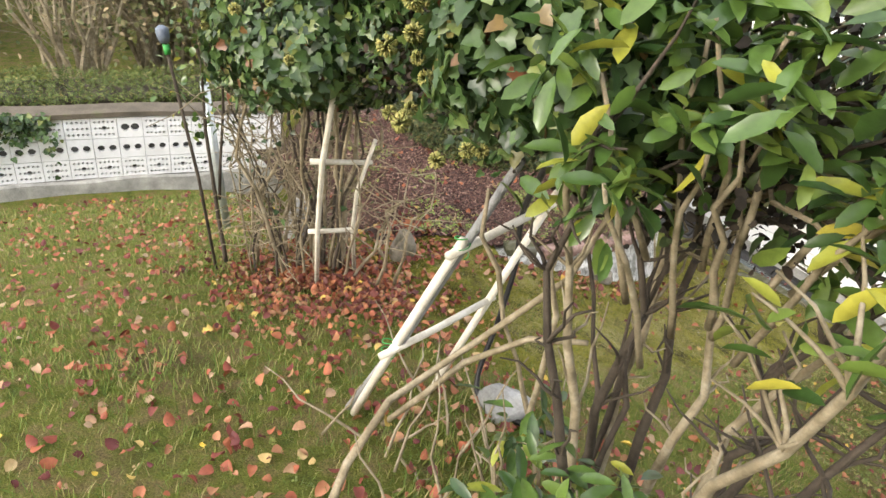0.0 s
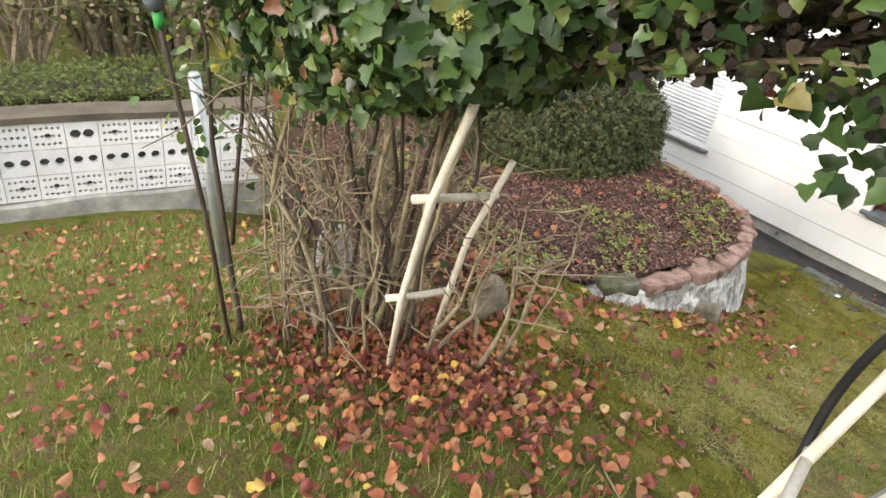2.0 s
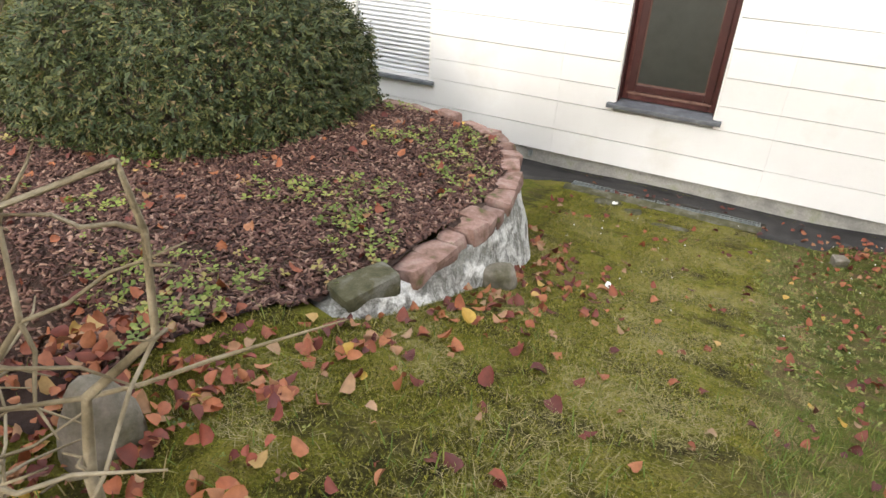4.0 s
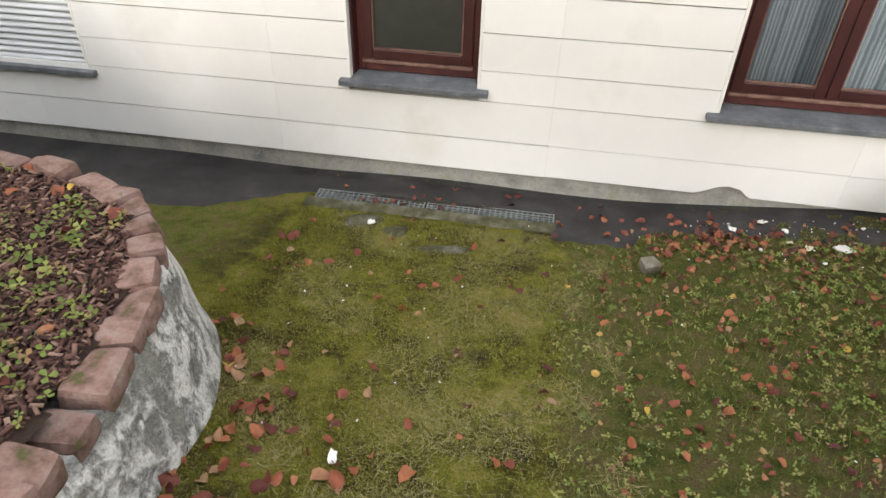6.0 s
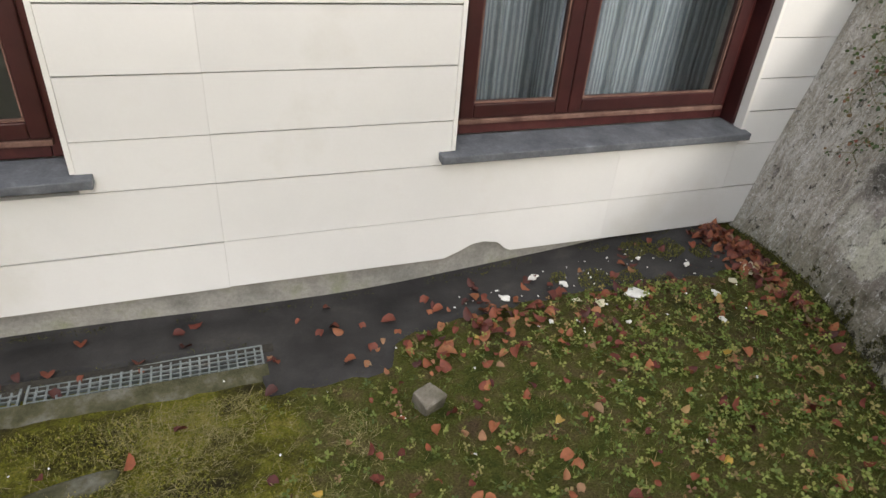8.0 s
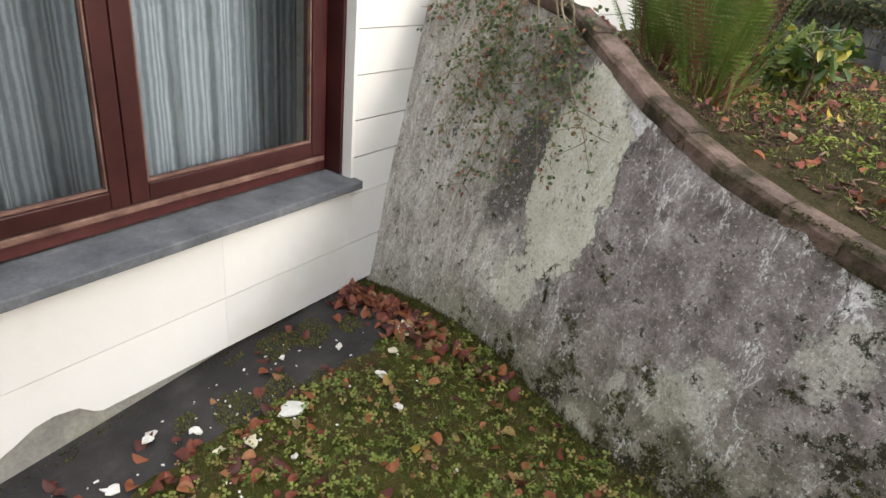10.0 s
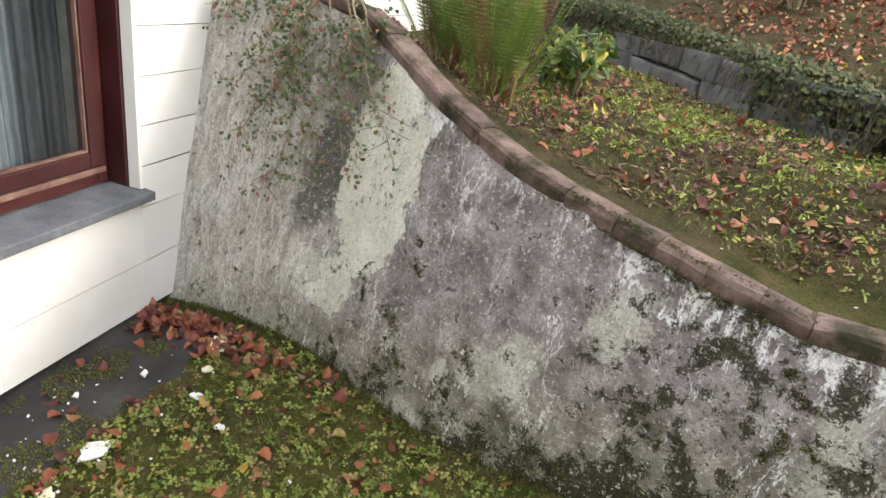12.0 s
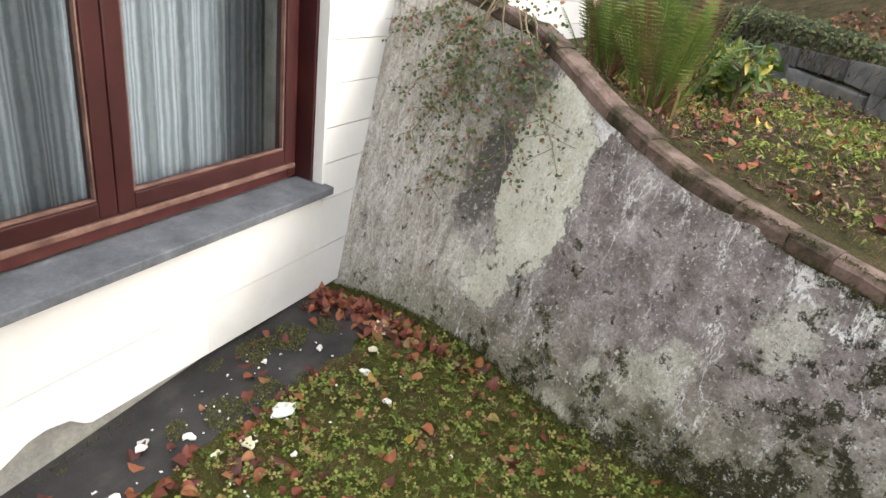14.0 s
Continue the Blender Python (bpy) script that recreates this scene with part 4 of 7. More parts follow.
def ellipsoid_points(n, c, r, rng, shell=0.55):
    """Points in the outer part of an uneven ellipsoid, and their outward directions."""
    d = rng.normal(size=(n, 3))
    d /= np.linalg.norm(d, axis=1)[:, None]
    lump = 1 + 0.14 * np.sin(5 * d[:, 0] + 2) * np.sin(4 * d[:, 1]) + 0.10 * np.sin(9 * d[:, 2] + 3 * d[:, 0])
    k = rng.uniform(shell, 1.0, n) ** 0.7 * lump
    return np.array(c) + d * np.array(r) * k[:, None], d


def foliage(name, shape, pts, out, sizes, material, rng, parent=None, droop=0.3, loose=0.5):
    nrm = out + rng.normal(0, loose, out.shape)
    nrm[:, 2] += 0.35
    ax, ay, az = frames_for(nrm, sizes, rng)
    flip = ay[:, 2] > rng.uniform(-0.2, 0.6, len(pts)) * sizes
    ax[flip] *= -1
    ay[flip] *= -1
    return scatter_shapes(name, shape, (pts, ax, ay, az), material, parent)


def stone(name, x, y, z, rx, ry, rz, seed, material, label, category="stone", turn=0.0):
    r = random.Random(seed)
    bm = bmesh.new()
    bmesh.ops.create_icosphere(bm, subdivisions=3, radius=1)
    ph = [r.uniform(0, 6) for _ in range(3)]
    for v in bm.verts:
        c = v.co
        k = 1 + 0.16 * math.sin(2.6 * c.x + ph[0]) * math.sin(3.1 * c.y + ph[1]) + 0.10 * math.sin(5 * c.z + ph[2]) + r.uniform(-0.02, 0.02)
        p = Vector([math.copysign(abs(q) ** 0.75, q) for q in c]) * k
        v.co = (p.x * rx, p.y * ry, p.z * rz)
    ob = part(name, bm, material, None, "", True)
    ob.matrix_basis = pose(x, y, z, r.uniform(-8, 8), r.uniform(-8, 8), turn)
    return tagged(ob, label, category)


# ---- pierced block wall ----
M_BLOCK = surf("whitewashed_block", [(0.3, (0.66, 0.66, 0.65)), (0.6, (0.78, 0.78, 0.78)), (0.85, (0.52, 0.52, 0.50))], 5, 70, 0.9, 0.5, 0.006, 0.2, per_piece=0.06)
# Dark colour that paints the shade inside the block holes.
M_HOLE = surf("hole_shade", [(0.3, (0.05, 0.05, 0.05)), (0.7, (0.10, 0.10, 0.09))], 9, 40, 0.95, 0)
M_BROWNCAP = surf("brown_coping", [(0.3, (0.07, 0.06, 0.045)), (0.6, (0.12, 0.10, 0.075)), (0.8, (0.10, 0.11, 0.05))], 5, 70, 0.9, 0.5)
BW, BH = 0.225, 0.205


def pierced(kind):
    """A block face 0 to BW by 0 to BH with real holes: each hole is a sunk ring of wall."""
    big = {"pair": [(0.30, 0.5, 0.042), (0.70, 0.5, 0.042)], "row": [(0.27, 0.5, 0.036), (0.73, 0.5, 0.036)],
           "dots": [(0.5, 0.5, 0.024)] + [(u, v, 0.012) for u in (0.16, 0.33, 0.67, 0.84) for v in (0.2, 0.5, 0.8)] + [(0.5, 0.18, 0.012), (0.5, 0.82, 0.012)],
           "fine": [(u, v, 0.013) for u in (0.14, 0.32, 0.5, 0.68, 0.86) for v in (0.2, 0.5, 0.8)]}[kind]
    vs, fs = [], []

    def quad(u0, u1, v0, v1):
        n = len(vs)
        vs.extend([(u0, 0, v0), (u1, 0, v0), (u1, 0, v1), (u0, 0, v1)])
        fs.append((n, n + 1, n + 2, n + 3))
    us = sorted({0.0, BW} | {round(u * BW + s * (r + 0.003), 5) for u, v, r in big for s in (-1, 1)})
    vv = sorted({0.0, BH} | {round(v * BH + s * (r + 0.003), 5) for u, v, r in big for s in (-1, 1)})
    cells = {(round(u * BW, 5), round(v * BH, 5)): r for u, v, r in big}
    for u0, u1 in zip(us, us[1:]):
        for v0, v1 in zip(vv, vv[1:]):
            if not any(u0 > cu - r - 0.0031 and u1 < cu + r + 0.0031 and v0 > cv - r - 0.0031 and v1 < cv + r + 0.0031 for (cu, cv), r in cells.items()):
                quad(u0, u1, v0, v1)
    for (cu, cv), r in cells.items():
        k, q = 8, r + 0.003
        n = len(vs)
        for i in range(k):
            a = 2 * math.pi * (i + 0.5) / k
            m = q / max(abs(math.cos(a)), abs(math.sin(a)))
            vs.append((cu + m * math.cos(a), 0, cv + m * math.sin(a)))
        for i in range(k):
            a = 2 * math.pi * (i + 0.5) / k
            vs.append((cu + r * math.cos(a), 0, cv + r * math.sin(a)))
        for i in range(k):
            a = 2 * math.pi * (i + 0.5) / k
            vs.append((cu + r * math.cos(a), 0.06, cv + r * math.sin(a)))
        for i in range(k):
            j = (i + 1) % k
            fs.append((n + i, n + j, n + k + j, n + k + i))
            fs.append((n + k + i, n + k + j, n + 2 * k + j, n + 2 * k + i))
        c = 4
        corner = [(cu + q, cv + q), (cu - q, cv + q), (cu - q, cv - q), (cu + q, cv - q)]
        for i, (u, v) in enumerate(corner):
            m = len(vs)
            vs.append((u, 0, v))
            fs.append((n + 2 * i, m, n + (2 * i + 1) % k))
    b = len(vs)
    e = 0.003
    vs += [(0, 0, 0), (BW, 0, 0), (BW, 0, BH), (0, 0, BH), (-e, 0.02, -e), (BW + e, 0.02, -e), (BW + e, 0.02, BH + e), (-e, 0.02, BH + e)]
    fs += [(b + i, b + 4 + i, b + 4 + (i + 1) % 4, b + (i + 1) % 4) for i in range(4)]
    return vs, fs


def block_line(y):
    """Plan of the wall: it bows away from the lawn and comes nearer at its far end."""
    return -5.5 + 0.16 * math.sin((y + 4.4) * 0.55)


bw = tagged(empty("block_wall", -5.5, -6.0, 0.0), "white wall of pierced ornamental concrete blocks", "garden wall", kind="structure")
kinds = {}
for k in ("pair", "row", "dots", "fine"):
    v, f = pierced(k)
    me = bpy.data.meshes.new("block")
    me.from_pydata(v, [], f)
    me.update()
    me.materials.append(M_BLOCK)
    kinds[k] = me
brnd = random.Random(8)
base_z = 0.215
for r in range(3):
    y = -4.48
    i = 0
    while y > -12.0:
        k = "row" if r == 1 else ("dots" if r == 0 or i % 2 else "fine")
        if r == 2 and i in (6, 15, 24):
            k = "pair"
        ob = new("block", kinds[k])
        ob.parent = bw
        ang = math.degrees(math.atan(0.16 * 0.55 * math.cos((y + 4.4) * 0.55)))
        # face looks along +x, the blocks run towards -y
        ob.matrix_basis = Matrix.Translation((5.5, 6.0, 0)) @ pose(block_line(y) + brnd.uniform(-0.003, 0.003), y - BW - 0.006, base_z + r * (BH + 0.007), brnd.uniform(-0.4, 0.4), 0, 90 - ang)
        y -= BW + 0.006
        i += 1
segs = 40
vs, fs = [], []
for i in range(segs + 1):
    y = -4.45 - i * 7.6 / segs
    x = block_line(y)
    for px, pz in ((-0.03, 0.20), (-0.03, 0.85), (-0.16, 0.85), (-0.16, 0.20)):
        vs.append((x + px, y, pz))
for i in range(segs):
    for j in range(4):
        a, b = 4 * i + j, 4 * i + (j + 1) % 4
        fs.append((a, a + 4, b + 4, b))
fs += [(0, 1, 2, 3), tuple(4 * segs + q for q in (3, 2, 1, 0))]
# Added dark sheet behind the blocks, so the holes look deep and shaded.
o = mesh("shade_backing", vs, fs, M_HOLE, bw)
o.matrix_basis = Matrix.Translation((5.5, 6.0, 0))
vs, fs = [], []
for i in range(segs + 1):
    y = -4.40 - i * 7.7 / segs
    x = block_line(y)
    for px, pz in ((0.035, 0.855), (0.035, 0.905), (-0.2, 0.92), (-0.2, 0.855)):
        vs.append((x + px + 0.004 * math.sin(9 * y), y, pz + 0.006 * math.sin(5 * y)))
for i in range(segs):
    for j in range(4):
        a, b = 4 * i + j, 4 * i + (j + 1) % 4
        fs.append((a, a + 4, b + 4, b))
fs += [(0, 1, 2, 3), tuple(4 * segs + q for q in (3, 2, 1, 0))]
o = mesh("coping", vs, fs, M_BROWNCAP, bw)
o.matrix_basis = Matrix.Translation((5.5, 6.0, 0))
vs, fs = [], []
for i in range(segs + 1):
    y = -4.42 - i * 7.65 / segs
    x = block_line(y)
    for px, pz in ((0.06, -0.5), (0.05, 0.19), (0.03, 0.212), (-0.18, 0.20), (-0.18, -0.5)):
        vs.append((x + px + 0.012 * math.sin(7 * y + 9 * pz), y, pz + 0.01 * math.sin(6 * y)))
for i in range(segs):
    for j in range(4):
        a = 5 * i + j
        fs.append((a, a + 5, a + 6, a + 1))
fs += [(0, 1, 2, 3, 4), tuple(5 * segs + q for q in (4, 3, 2, 1, 0))]
o = mesh("footing", vs, fs, M_CONC, bw)
o.matrix_basis = Matrix.Translation((5.5, 6.0, 0))

wi = tagged(empty("wall_ivy", -5.3, -7.0, 0.8), "patch of ivy creeping over the white block wall", "ivy")
rw = np.random.default_rng(77)
q = np.concatenate([np.stack([rw.uniform(0.0, 0.09, n_), rw.normal(c_, s_, n_), -np.abs(rw.normal(0, d_, n_)) + 0.12], -1) for c_, s_, d_, n_ in ((0.05, 0.09, 0.13, 260), (-0.28, 0.07, 0.16, 220), (-0.6, 0.15, 0.18, 420), (0.3, 0.04, 0.22, 60))])
q[:, 0] += np.array([block_line(t_) for t_ in q[:, 1] - 7.0]) + 5.3
wi_out = np.tile([1.0, 0, 0.3], (len(q), 1))
WALL_IVY = (wi, q, wi_out)

# ---- clipped hedge behind the block wall, thicket beyond ----
rng = np.random.default_rng(9)


def clipped(name, x0, x1, y0, y1, z0, z1, n, size, material, label, category, rng, round_=0.18):
    """A clipped hedge: a dark core and a skin of small sprigs over its faces."""
    th = tagged(empty(name, (x0 + x1) / 2, (y0 + y1) / 2, z0), label, category)
    cx, cy = (x0 + x1) / 2, (y0 + y1) / 2
    bm = boxes((x0 - cx + 0.1, x1 - cx - 0.1, y0 - cy + 0.1, y1 - cy - 0.1, 0, z1 - z0 - 0.1))
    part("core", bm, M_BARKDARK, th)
    p = np.stack([rng.uniform(x0, x1, n), rng.uniform(y0, y1, n), rng.uniform(z0, z1, n)], -1)
    out = np.zeros((n, 3))
    area = np.array([(y1 - y0) * (z1 - z0), (x1 - x0) * (z1 - z0) * 0.5, (x1 - x0) * (y1 - y0)])
    face = rng.choice(3, n, p=area / area.sum())
    p[face == 0, 0] = x1
    out[face == 0, 0] = 1
    s = rng.random(n) < 0.5
    p[(face == 1) & s, 1] = y1
    p[(face == 1) & ~s, 1] = y0
    out[(face == 1) & s, 1], out[(face == 1) & ~s, 1] = 1, -1
    p[face == 2, 2] = z1
    out[face == 2, 2] = 1
    p += out * (rng.normal(-0.02, 0.03, n) + 0.03 * np.sin(5 * p[:, 1]) * np.sin(4 * p[:, 0] + 3 * p[:, 2]))[:, None]
    edge = np.minimum(x1 - p[:, 0], z1 - p[:, 2])
    p[:, 2] -= 0.04 * np.clip(1 - np.abs(p[:, 0] - x1) / round_, 0, 1) * (face == 2)
    p -= np.array([cx, cy, z0])
    foliage("leaves", SPRIG, p, out, rng.uniform(0.7, 1.3, n) * size, material, rng, th, loose=0.6)
    return th


foliage("leaves", IVY, WALL_IVY[1], WALL_IVY[2], rw.uniform(0.03, 0.06, len(q)), M_IVY, rw, wi)
clipped("clipped_hedge", -7.3, -6.35, -12.0, -3.2, -0.3, 0.86, 26000, 0.055, M_HEDGE, "long low clipped hedge behind the white wall", "hedge", rng)


def make_shrub(name, x, y, z, r, h, leaves, size, material, bark, seed, label, stems=9, shape=OVAL, category="shrub"):
    """A loose shrub: crooked stems from one base that fork, and leaves about their ends."""
    rnd, rg = random.Random(seed), np.random.default_rng(seed)
    th = tagged(empty(name, x, y, z), label, category)
    tips = []
    for k in range(stems):
        a = rnd.uniform(0, 6.28)
        foot = (0.12 * r * math.cos(a), 0.12 * r * math.sin(a), -0.05)
        top = Vector((r * 0.85 * math.cos(a) * rnd.uniform(0.3, 1), r * 0.85 * math.sin(a) * rnd.uniform(0.3, 1), h * rnd.uniform(0.6, 1.0)))
        pts = wander(foot, top, 7, 0.05 * h, rnd)
        pieces = [tube(pts, [0.016 * h * (1 - 0.8 * i / 7) + 0.003 for i in range(8)], 5)]
        for q in (3, 4, 5, 6):
            for _ in range(2):
                d = Vector((rnd.uniform(-1, 1), rnd.uniform(-1, 1), rnd.uniform(0.1, 1))) * 0.28 * h
                tw = wander(pts[q], pts[q] + d, 4, 0.03 * h, rnd)
                pieces.append(tube(tw, [0.006, 0.005, 0.004, 0.003, 0.002], 4, False))
                tips += tw[2:]
        tips.append(pts[-1])
        v, f = joined(*pieces)
        mesh("stem", v, f, bark, th)
    if leaves:
        c = np.array([tuple(t) for t in tips])
        p = c[rg.integers(0, len(c), leaves)] + rg.normal(0, 0.09 * h, (leaves, 3)) * np.array([1, 1, 0.8])
        p[:, 2] = np.maximum(p[:, 2], 0.03)
        foliage("leaves", shape, p, rg.normal(size=(leaves, 3)), rg.uniform(0.7, 1.3, leaves) * size, material, rg, th)
    return th


trnd = random.Random(31)
for i in range(13):
    x, y = trnd.uniform(-12.5, -8.3), -13.5 + i * 1.0 + trnd.uniform(-0.4, 0.4)
    full = i % 3 != 1
    make_shrub("thicket_shrub", x, y, land1(x, y) - 0.05, trnd.uniform(1.2, 1.8), trnd.uniform(2.2, 3.4), 3600 if full else 700, 0.07, M_BUSH, M_BARK, 40 + i,
               "leafy wild shrub in the thicket" if full else "almost bare twiggy shrub in the thicket", 26)
for i in range(12):
    x, y = -15.5 + trnd.uniform(-1.5, 1.5), -17 + i * 1.8
    make_shrub("thicket_tree", x, y, land1(x, y) - 0.05, 2.4, trnd.uniform(4.5, 7), 3000, 0.17, M_BUSH, M_BARKDARK, 70 + i, "tall dense wild tree at the end of the garden", 8, category="tree")

# ---- dome-cut yew at the back of the bed ----
yew = tagged(empty("yew", -4.35, -2.35, 0.85), "large dome-clipped dark green yew", "yew")
rng = np.random.default_rng(12)
bm = bmesh.new()
bmesh.ops.create_icosphere(bm, subdivisions=4, radius=1)
for v in bm.verts:
    c = v.co
    v.co = (c.x * 1.0, c.y * 1.02, max(-0.05, 0.12 + 0.78 * math.copysign(abs(c.z) ** 0.8, c.z)))
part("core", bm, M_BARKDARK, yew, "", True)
n = 30000
d = rng.normal(size=(n, 3))
d /= np.linalg.norm(d, axis=1)[:, None]
d[:, 2] = np.where(d[:, 2] < -0.15, -d[:, 2], d[:, 2])
p = np.stack([d[:, 0] * 1.08, d[:, 1] * 1.10, np.maximum(0.0, 0.12 + 0.86 * np.sign(d[:, 2]) * np.abs(d[:, 2]) ** 0.8)], -1)
p *= (1 + rng.normal(0, 0.032, n) + 0.05 * np.sin(9 * d[:, 0] + 4 * d[:, 2]) * np.sin(8 * d[:, 1] + 2))[:, None]
foliage("needles", SPRIG, p, d, rng.uniform(0.03, 0.07, n), M_YEW, rng, yew, loose=0.7)
lowp = rng.uniform(0, 6.28, 7000)
rr = rng.uniform(0.93, 1.06, 7000)
p = np.stack([np.cos(lowp) * 1.09 * rr, np.sin(lowp) * 1.11 * rr, rng.uniform(0.0, 0.3, 7000)], -1)
foliage("lower_needles", SPRIG, p, np.stack([np.cos(lowp), np.sin(lowp), 0 * lowp], -1), rng.uniform(0.03, 0.07, 7000), M_YEW, rng, yew, loose=0.7)

# ---- cane clump, stakes and ladder ----
clump = tagged(empty("cane_clump", -2.32, -5.42, 0.9), "dense clump of bare upright shrub canes", "shrub")
crnd = random.Random(14)
for k in range(40):
    a, q = crnd.uniform(0, 6.28), math.sqrt(crnd.random())
    fx, fy = 0.42 * q * math.cos(a), 0.28 * q * math.sin(a)
    fz = land1(-2.32 + fx, -5.42 + fy) - 0.9 - 0.04
    h = crnd.uniform(0.8, 1.75)
    top = (fx * 1.35 + crnd.uniform(-0.15, 0.15), fy * 1.4 + crnd.uniform(-0.12, 0.12), fz + h)
    pts = wander((fx, fy, fz), top, 8, 0.075, crnd)
    r0 = crnd.choice([0.005, 0.007, 0.009, 0.012, 0.015, 0.021])
    cane = mesh("cane", *tube(pts, [r0 * (1 - 0.55 * i / 8) for i in range(9)], 6), M_BARK if k % 4 else M_BARKDARK, clump, True)
    for i in (1, 2, 2, 3, 3, 4, 4, 5, 5, 6, 6, 7, 7, 8):
        if crnd.random() < 0.8:
            e = Vector(pts[i]) + Vector((crnd.uniform(-1, 1), crnd.uniform(-1, 1), crnd.uniform(-0.7, 0.9))) * crnd.uniform(0.10, 0.42)
            mesh("twig", *tube(wander(pts[i], e, 5, 0.045, crnd), [0.0045, 0.004, 0.0035, 0.003, 0.0025, 0.0015], 4, False), M_BARK, cane, True)
# bent side shoots behind the ladder
for k in range(5):
    s0 = Vector((crnd.uniform(0.30, 0.62), crnd.uniform(0.12, 0.5), 0.0))
    s0.z = land1(-2.32 + s0.x, -5.42 + s0.y) - 0.93
    e = s0 + Vector((crnd.uniform(0.0, 0.42), crnd.uniform(-0.15, 0.2), crnd.uniform(0.45, 1.0)))
    pts = wander(s0, e, 7, 0.07, crnd)
    shoot = mesh("side_shoot", *tube(pts, [0.012, 0.011, 0.010, 0.009, 0.007, 0.006, 0.005, 0.003], 6), M_BARK, clump, True)
    for i in (2, 3, 3, 4, 4, 5, 5, 6, 6, 7):
        e = Vector(pts[i]) + Vector((crnd.uniform(-0.8, 1), crnd.uniform(-1, 1), crnd.uniform(-0.5, 0.9))) * crnd.uniform(0.08, 0.28)
        mesh("twig", *tube(wander(pts[i], e, 4, 0.03, crnd), [0.004, 0.0035, 0.003, 0.0025, 0.0015], 4, False), M_BARK, shoot, True)
rng = np.random.default_rng(15)
p = np.stack([rng.normal(0, 0.35, 130), rng.normal(0, 0.22, 130), rng.uniform(0.45, 1.6, 130)], -1)
foliage("leaves", IVY, p, rng.normal(size=(130, 3)), rng.uniform(0.018, 0.038, 130), M_IVY, rng, clump)


def rod(name, pts, radii, material, parent, sides=8, label=""):
    return tagged(mesh(name, *tube(pts, radii, sides), material, parent, True), label)


def rel(parent, *pts):
    o = parent.location
    return [Vector(p) - o for p in pts]


lad = tagged(empty("rustic_ladder", -1.9, -5.3, 1.1), "rustic plant ladder of peeled white rods leaning in the canes", "plant ladder")
rod("rail", rel(lad, (-1.90, -5.43, 1.09), (-1.82, -5.47, 1.50), (-1.65, -5.525, 2.00), (-1.42, -5.56, 2.55)), [0.014, 0.014, 0.015, 0.014], M_CANE, lad)
rod("rail", rel(lad, (-2.02, -5.13, 1.03), (-1.80, -5.267, 1.495), (-1.71, -5.30, 1.78), (-1.60, -5.27, 2.12)), [0.012, 0.013, 0.012, 0.011], M_CANE, lad)
rod("rung", rel(lad, (-1.86, -5.51, 1.495), (-1.82, -5.38, 1.50), (-1.80, -5.24, 1.50)), [0.014, 0.014, 0.013], M_CANE, lad)
rod("rung", rel(lad, (-1.68, -5.575, 2.00), (-1.66, -5.42, 1.99), (-1.66, -5.25, 1.97)), [0.015, 0.014, 0.013], M_CANE, lad)

pole = tagged(empty("steel_pole", -3.65, -5.52, 0.5), "grey galvanised steel pole standing in the lawn", "pole")
rod("tube", [(0, 0, -0.1), (0.0, -0.13, 1.28)], [0.032, 0.032], M_STEEL, pole, 14)
rod("cap", [(0.0, -0.13, 1.28), (0.0, -0.132, 1.30)], [0.034, 0.026], M_STEEL, pole, 14)
M_GREEN = surf("green_tape", [(0.3, (0.03, 0.22, 0.05)), (0.7, (0.06, 0.35, 0.08))], 9, 60, 0.5, 0.1)
M_BLUE = surf("blue_grey_rubber", [(0.3, (0.10, 0.12, 0.16)), (0.7, (0.18, 0.21, 0.26))], 9, 60, 0.5, 0.1)
stake = tagged(empty("garden_stake", -2.53, -5.86, 0.86), "dark garden stake with a blue-grey cap and green tape", "stake")
rod("shaft", [(0, 0, -0.06), (-0.02, -0.08, 0.7), (-0.03, -0.2, 1.5)], [0.010, 0.010, 0.009], M_BARKDARK, stake)
rod("cap", [(-0.03, -0.2, 1.49), (-0.03, -0.205, 1.52), (-0.03, -0.21, 1.56), (-0.03, -0.212, 1.575)], [0.024, 0.034, 0.034, 0.015], M_BLUE, stake, 12)
rod("tape", [(-0.03, -0.19, 1.43), (-0.03, -0.196, 1.48)], [0.018, 0.018], M_GREEN, stake, 10)
sap = tagged(empty("sapling", -2.62, -5.78, 0.84), "slender dark sapling with ivy on its stem", "sapling")
v, f = joined(tube(wander((0, 0, -0.05), (-0.25, -0.12, 1.75), 9, 0.02, crnd), [0.016 - 0.0012 * i for i in range(10)], 7), tube(wander((-0.05, -0.02, 0.5), (0.1, 0.02, 1.7), 6, 0.02, crnd), [0.011 - 0.001 * i for i in range(7)], 5))
mesh("stem", v, f, M_BARKDARK, sap, True)
p = np.stack([rng.normal(-0.15, 0.12, 120), rng.normal(-0.08, 0.1, 120), rng.uniform(0.9, 1.8, 120)], -1)
foliage("leaves", OVAL, p, rng.normal(size=(120, 3)), rng.uniform(0.03, 0.06, 120), M_LAUREL, rng, sap)

stone("boulder", -2.1, -4.74, 1.10, 0.075, 0.08, 0.14, 3, M_DULLSTONE, "upright grey boulder at the edge of the bed", "boulder")
stone("boulder", -3.05, -5.1, 0.86, 0.09, 0.16, 0.20, 6, M_STONE, "blue-grey slab stone behind the canes", "boulder", 30)
stone("stone", -0.36, -5.2, land1(-0.36, -5.2) + 0.05, 0.10, 0.09, 0.08, 9, M_STONE, "pale stone half hidden under the trellis", "stone")
stone("stone", -1.87, -2.96, 0.645, 0.095, 0.07, 0.05, 10, M_DULLSTONE, "grey field stone against the bed wall", "stone", 40)
bm = bmesh.new()
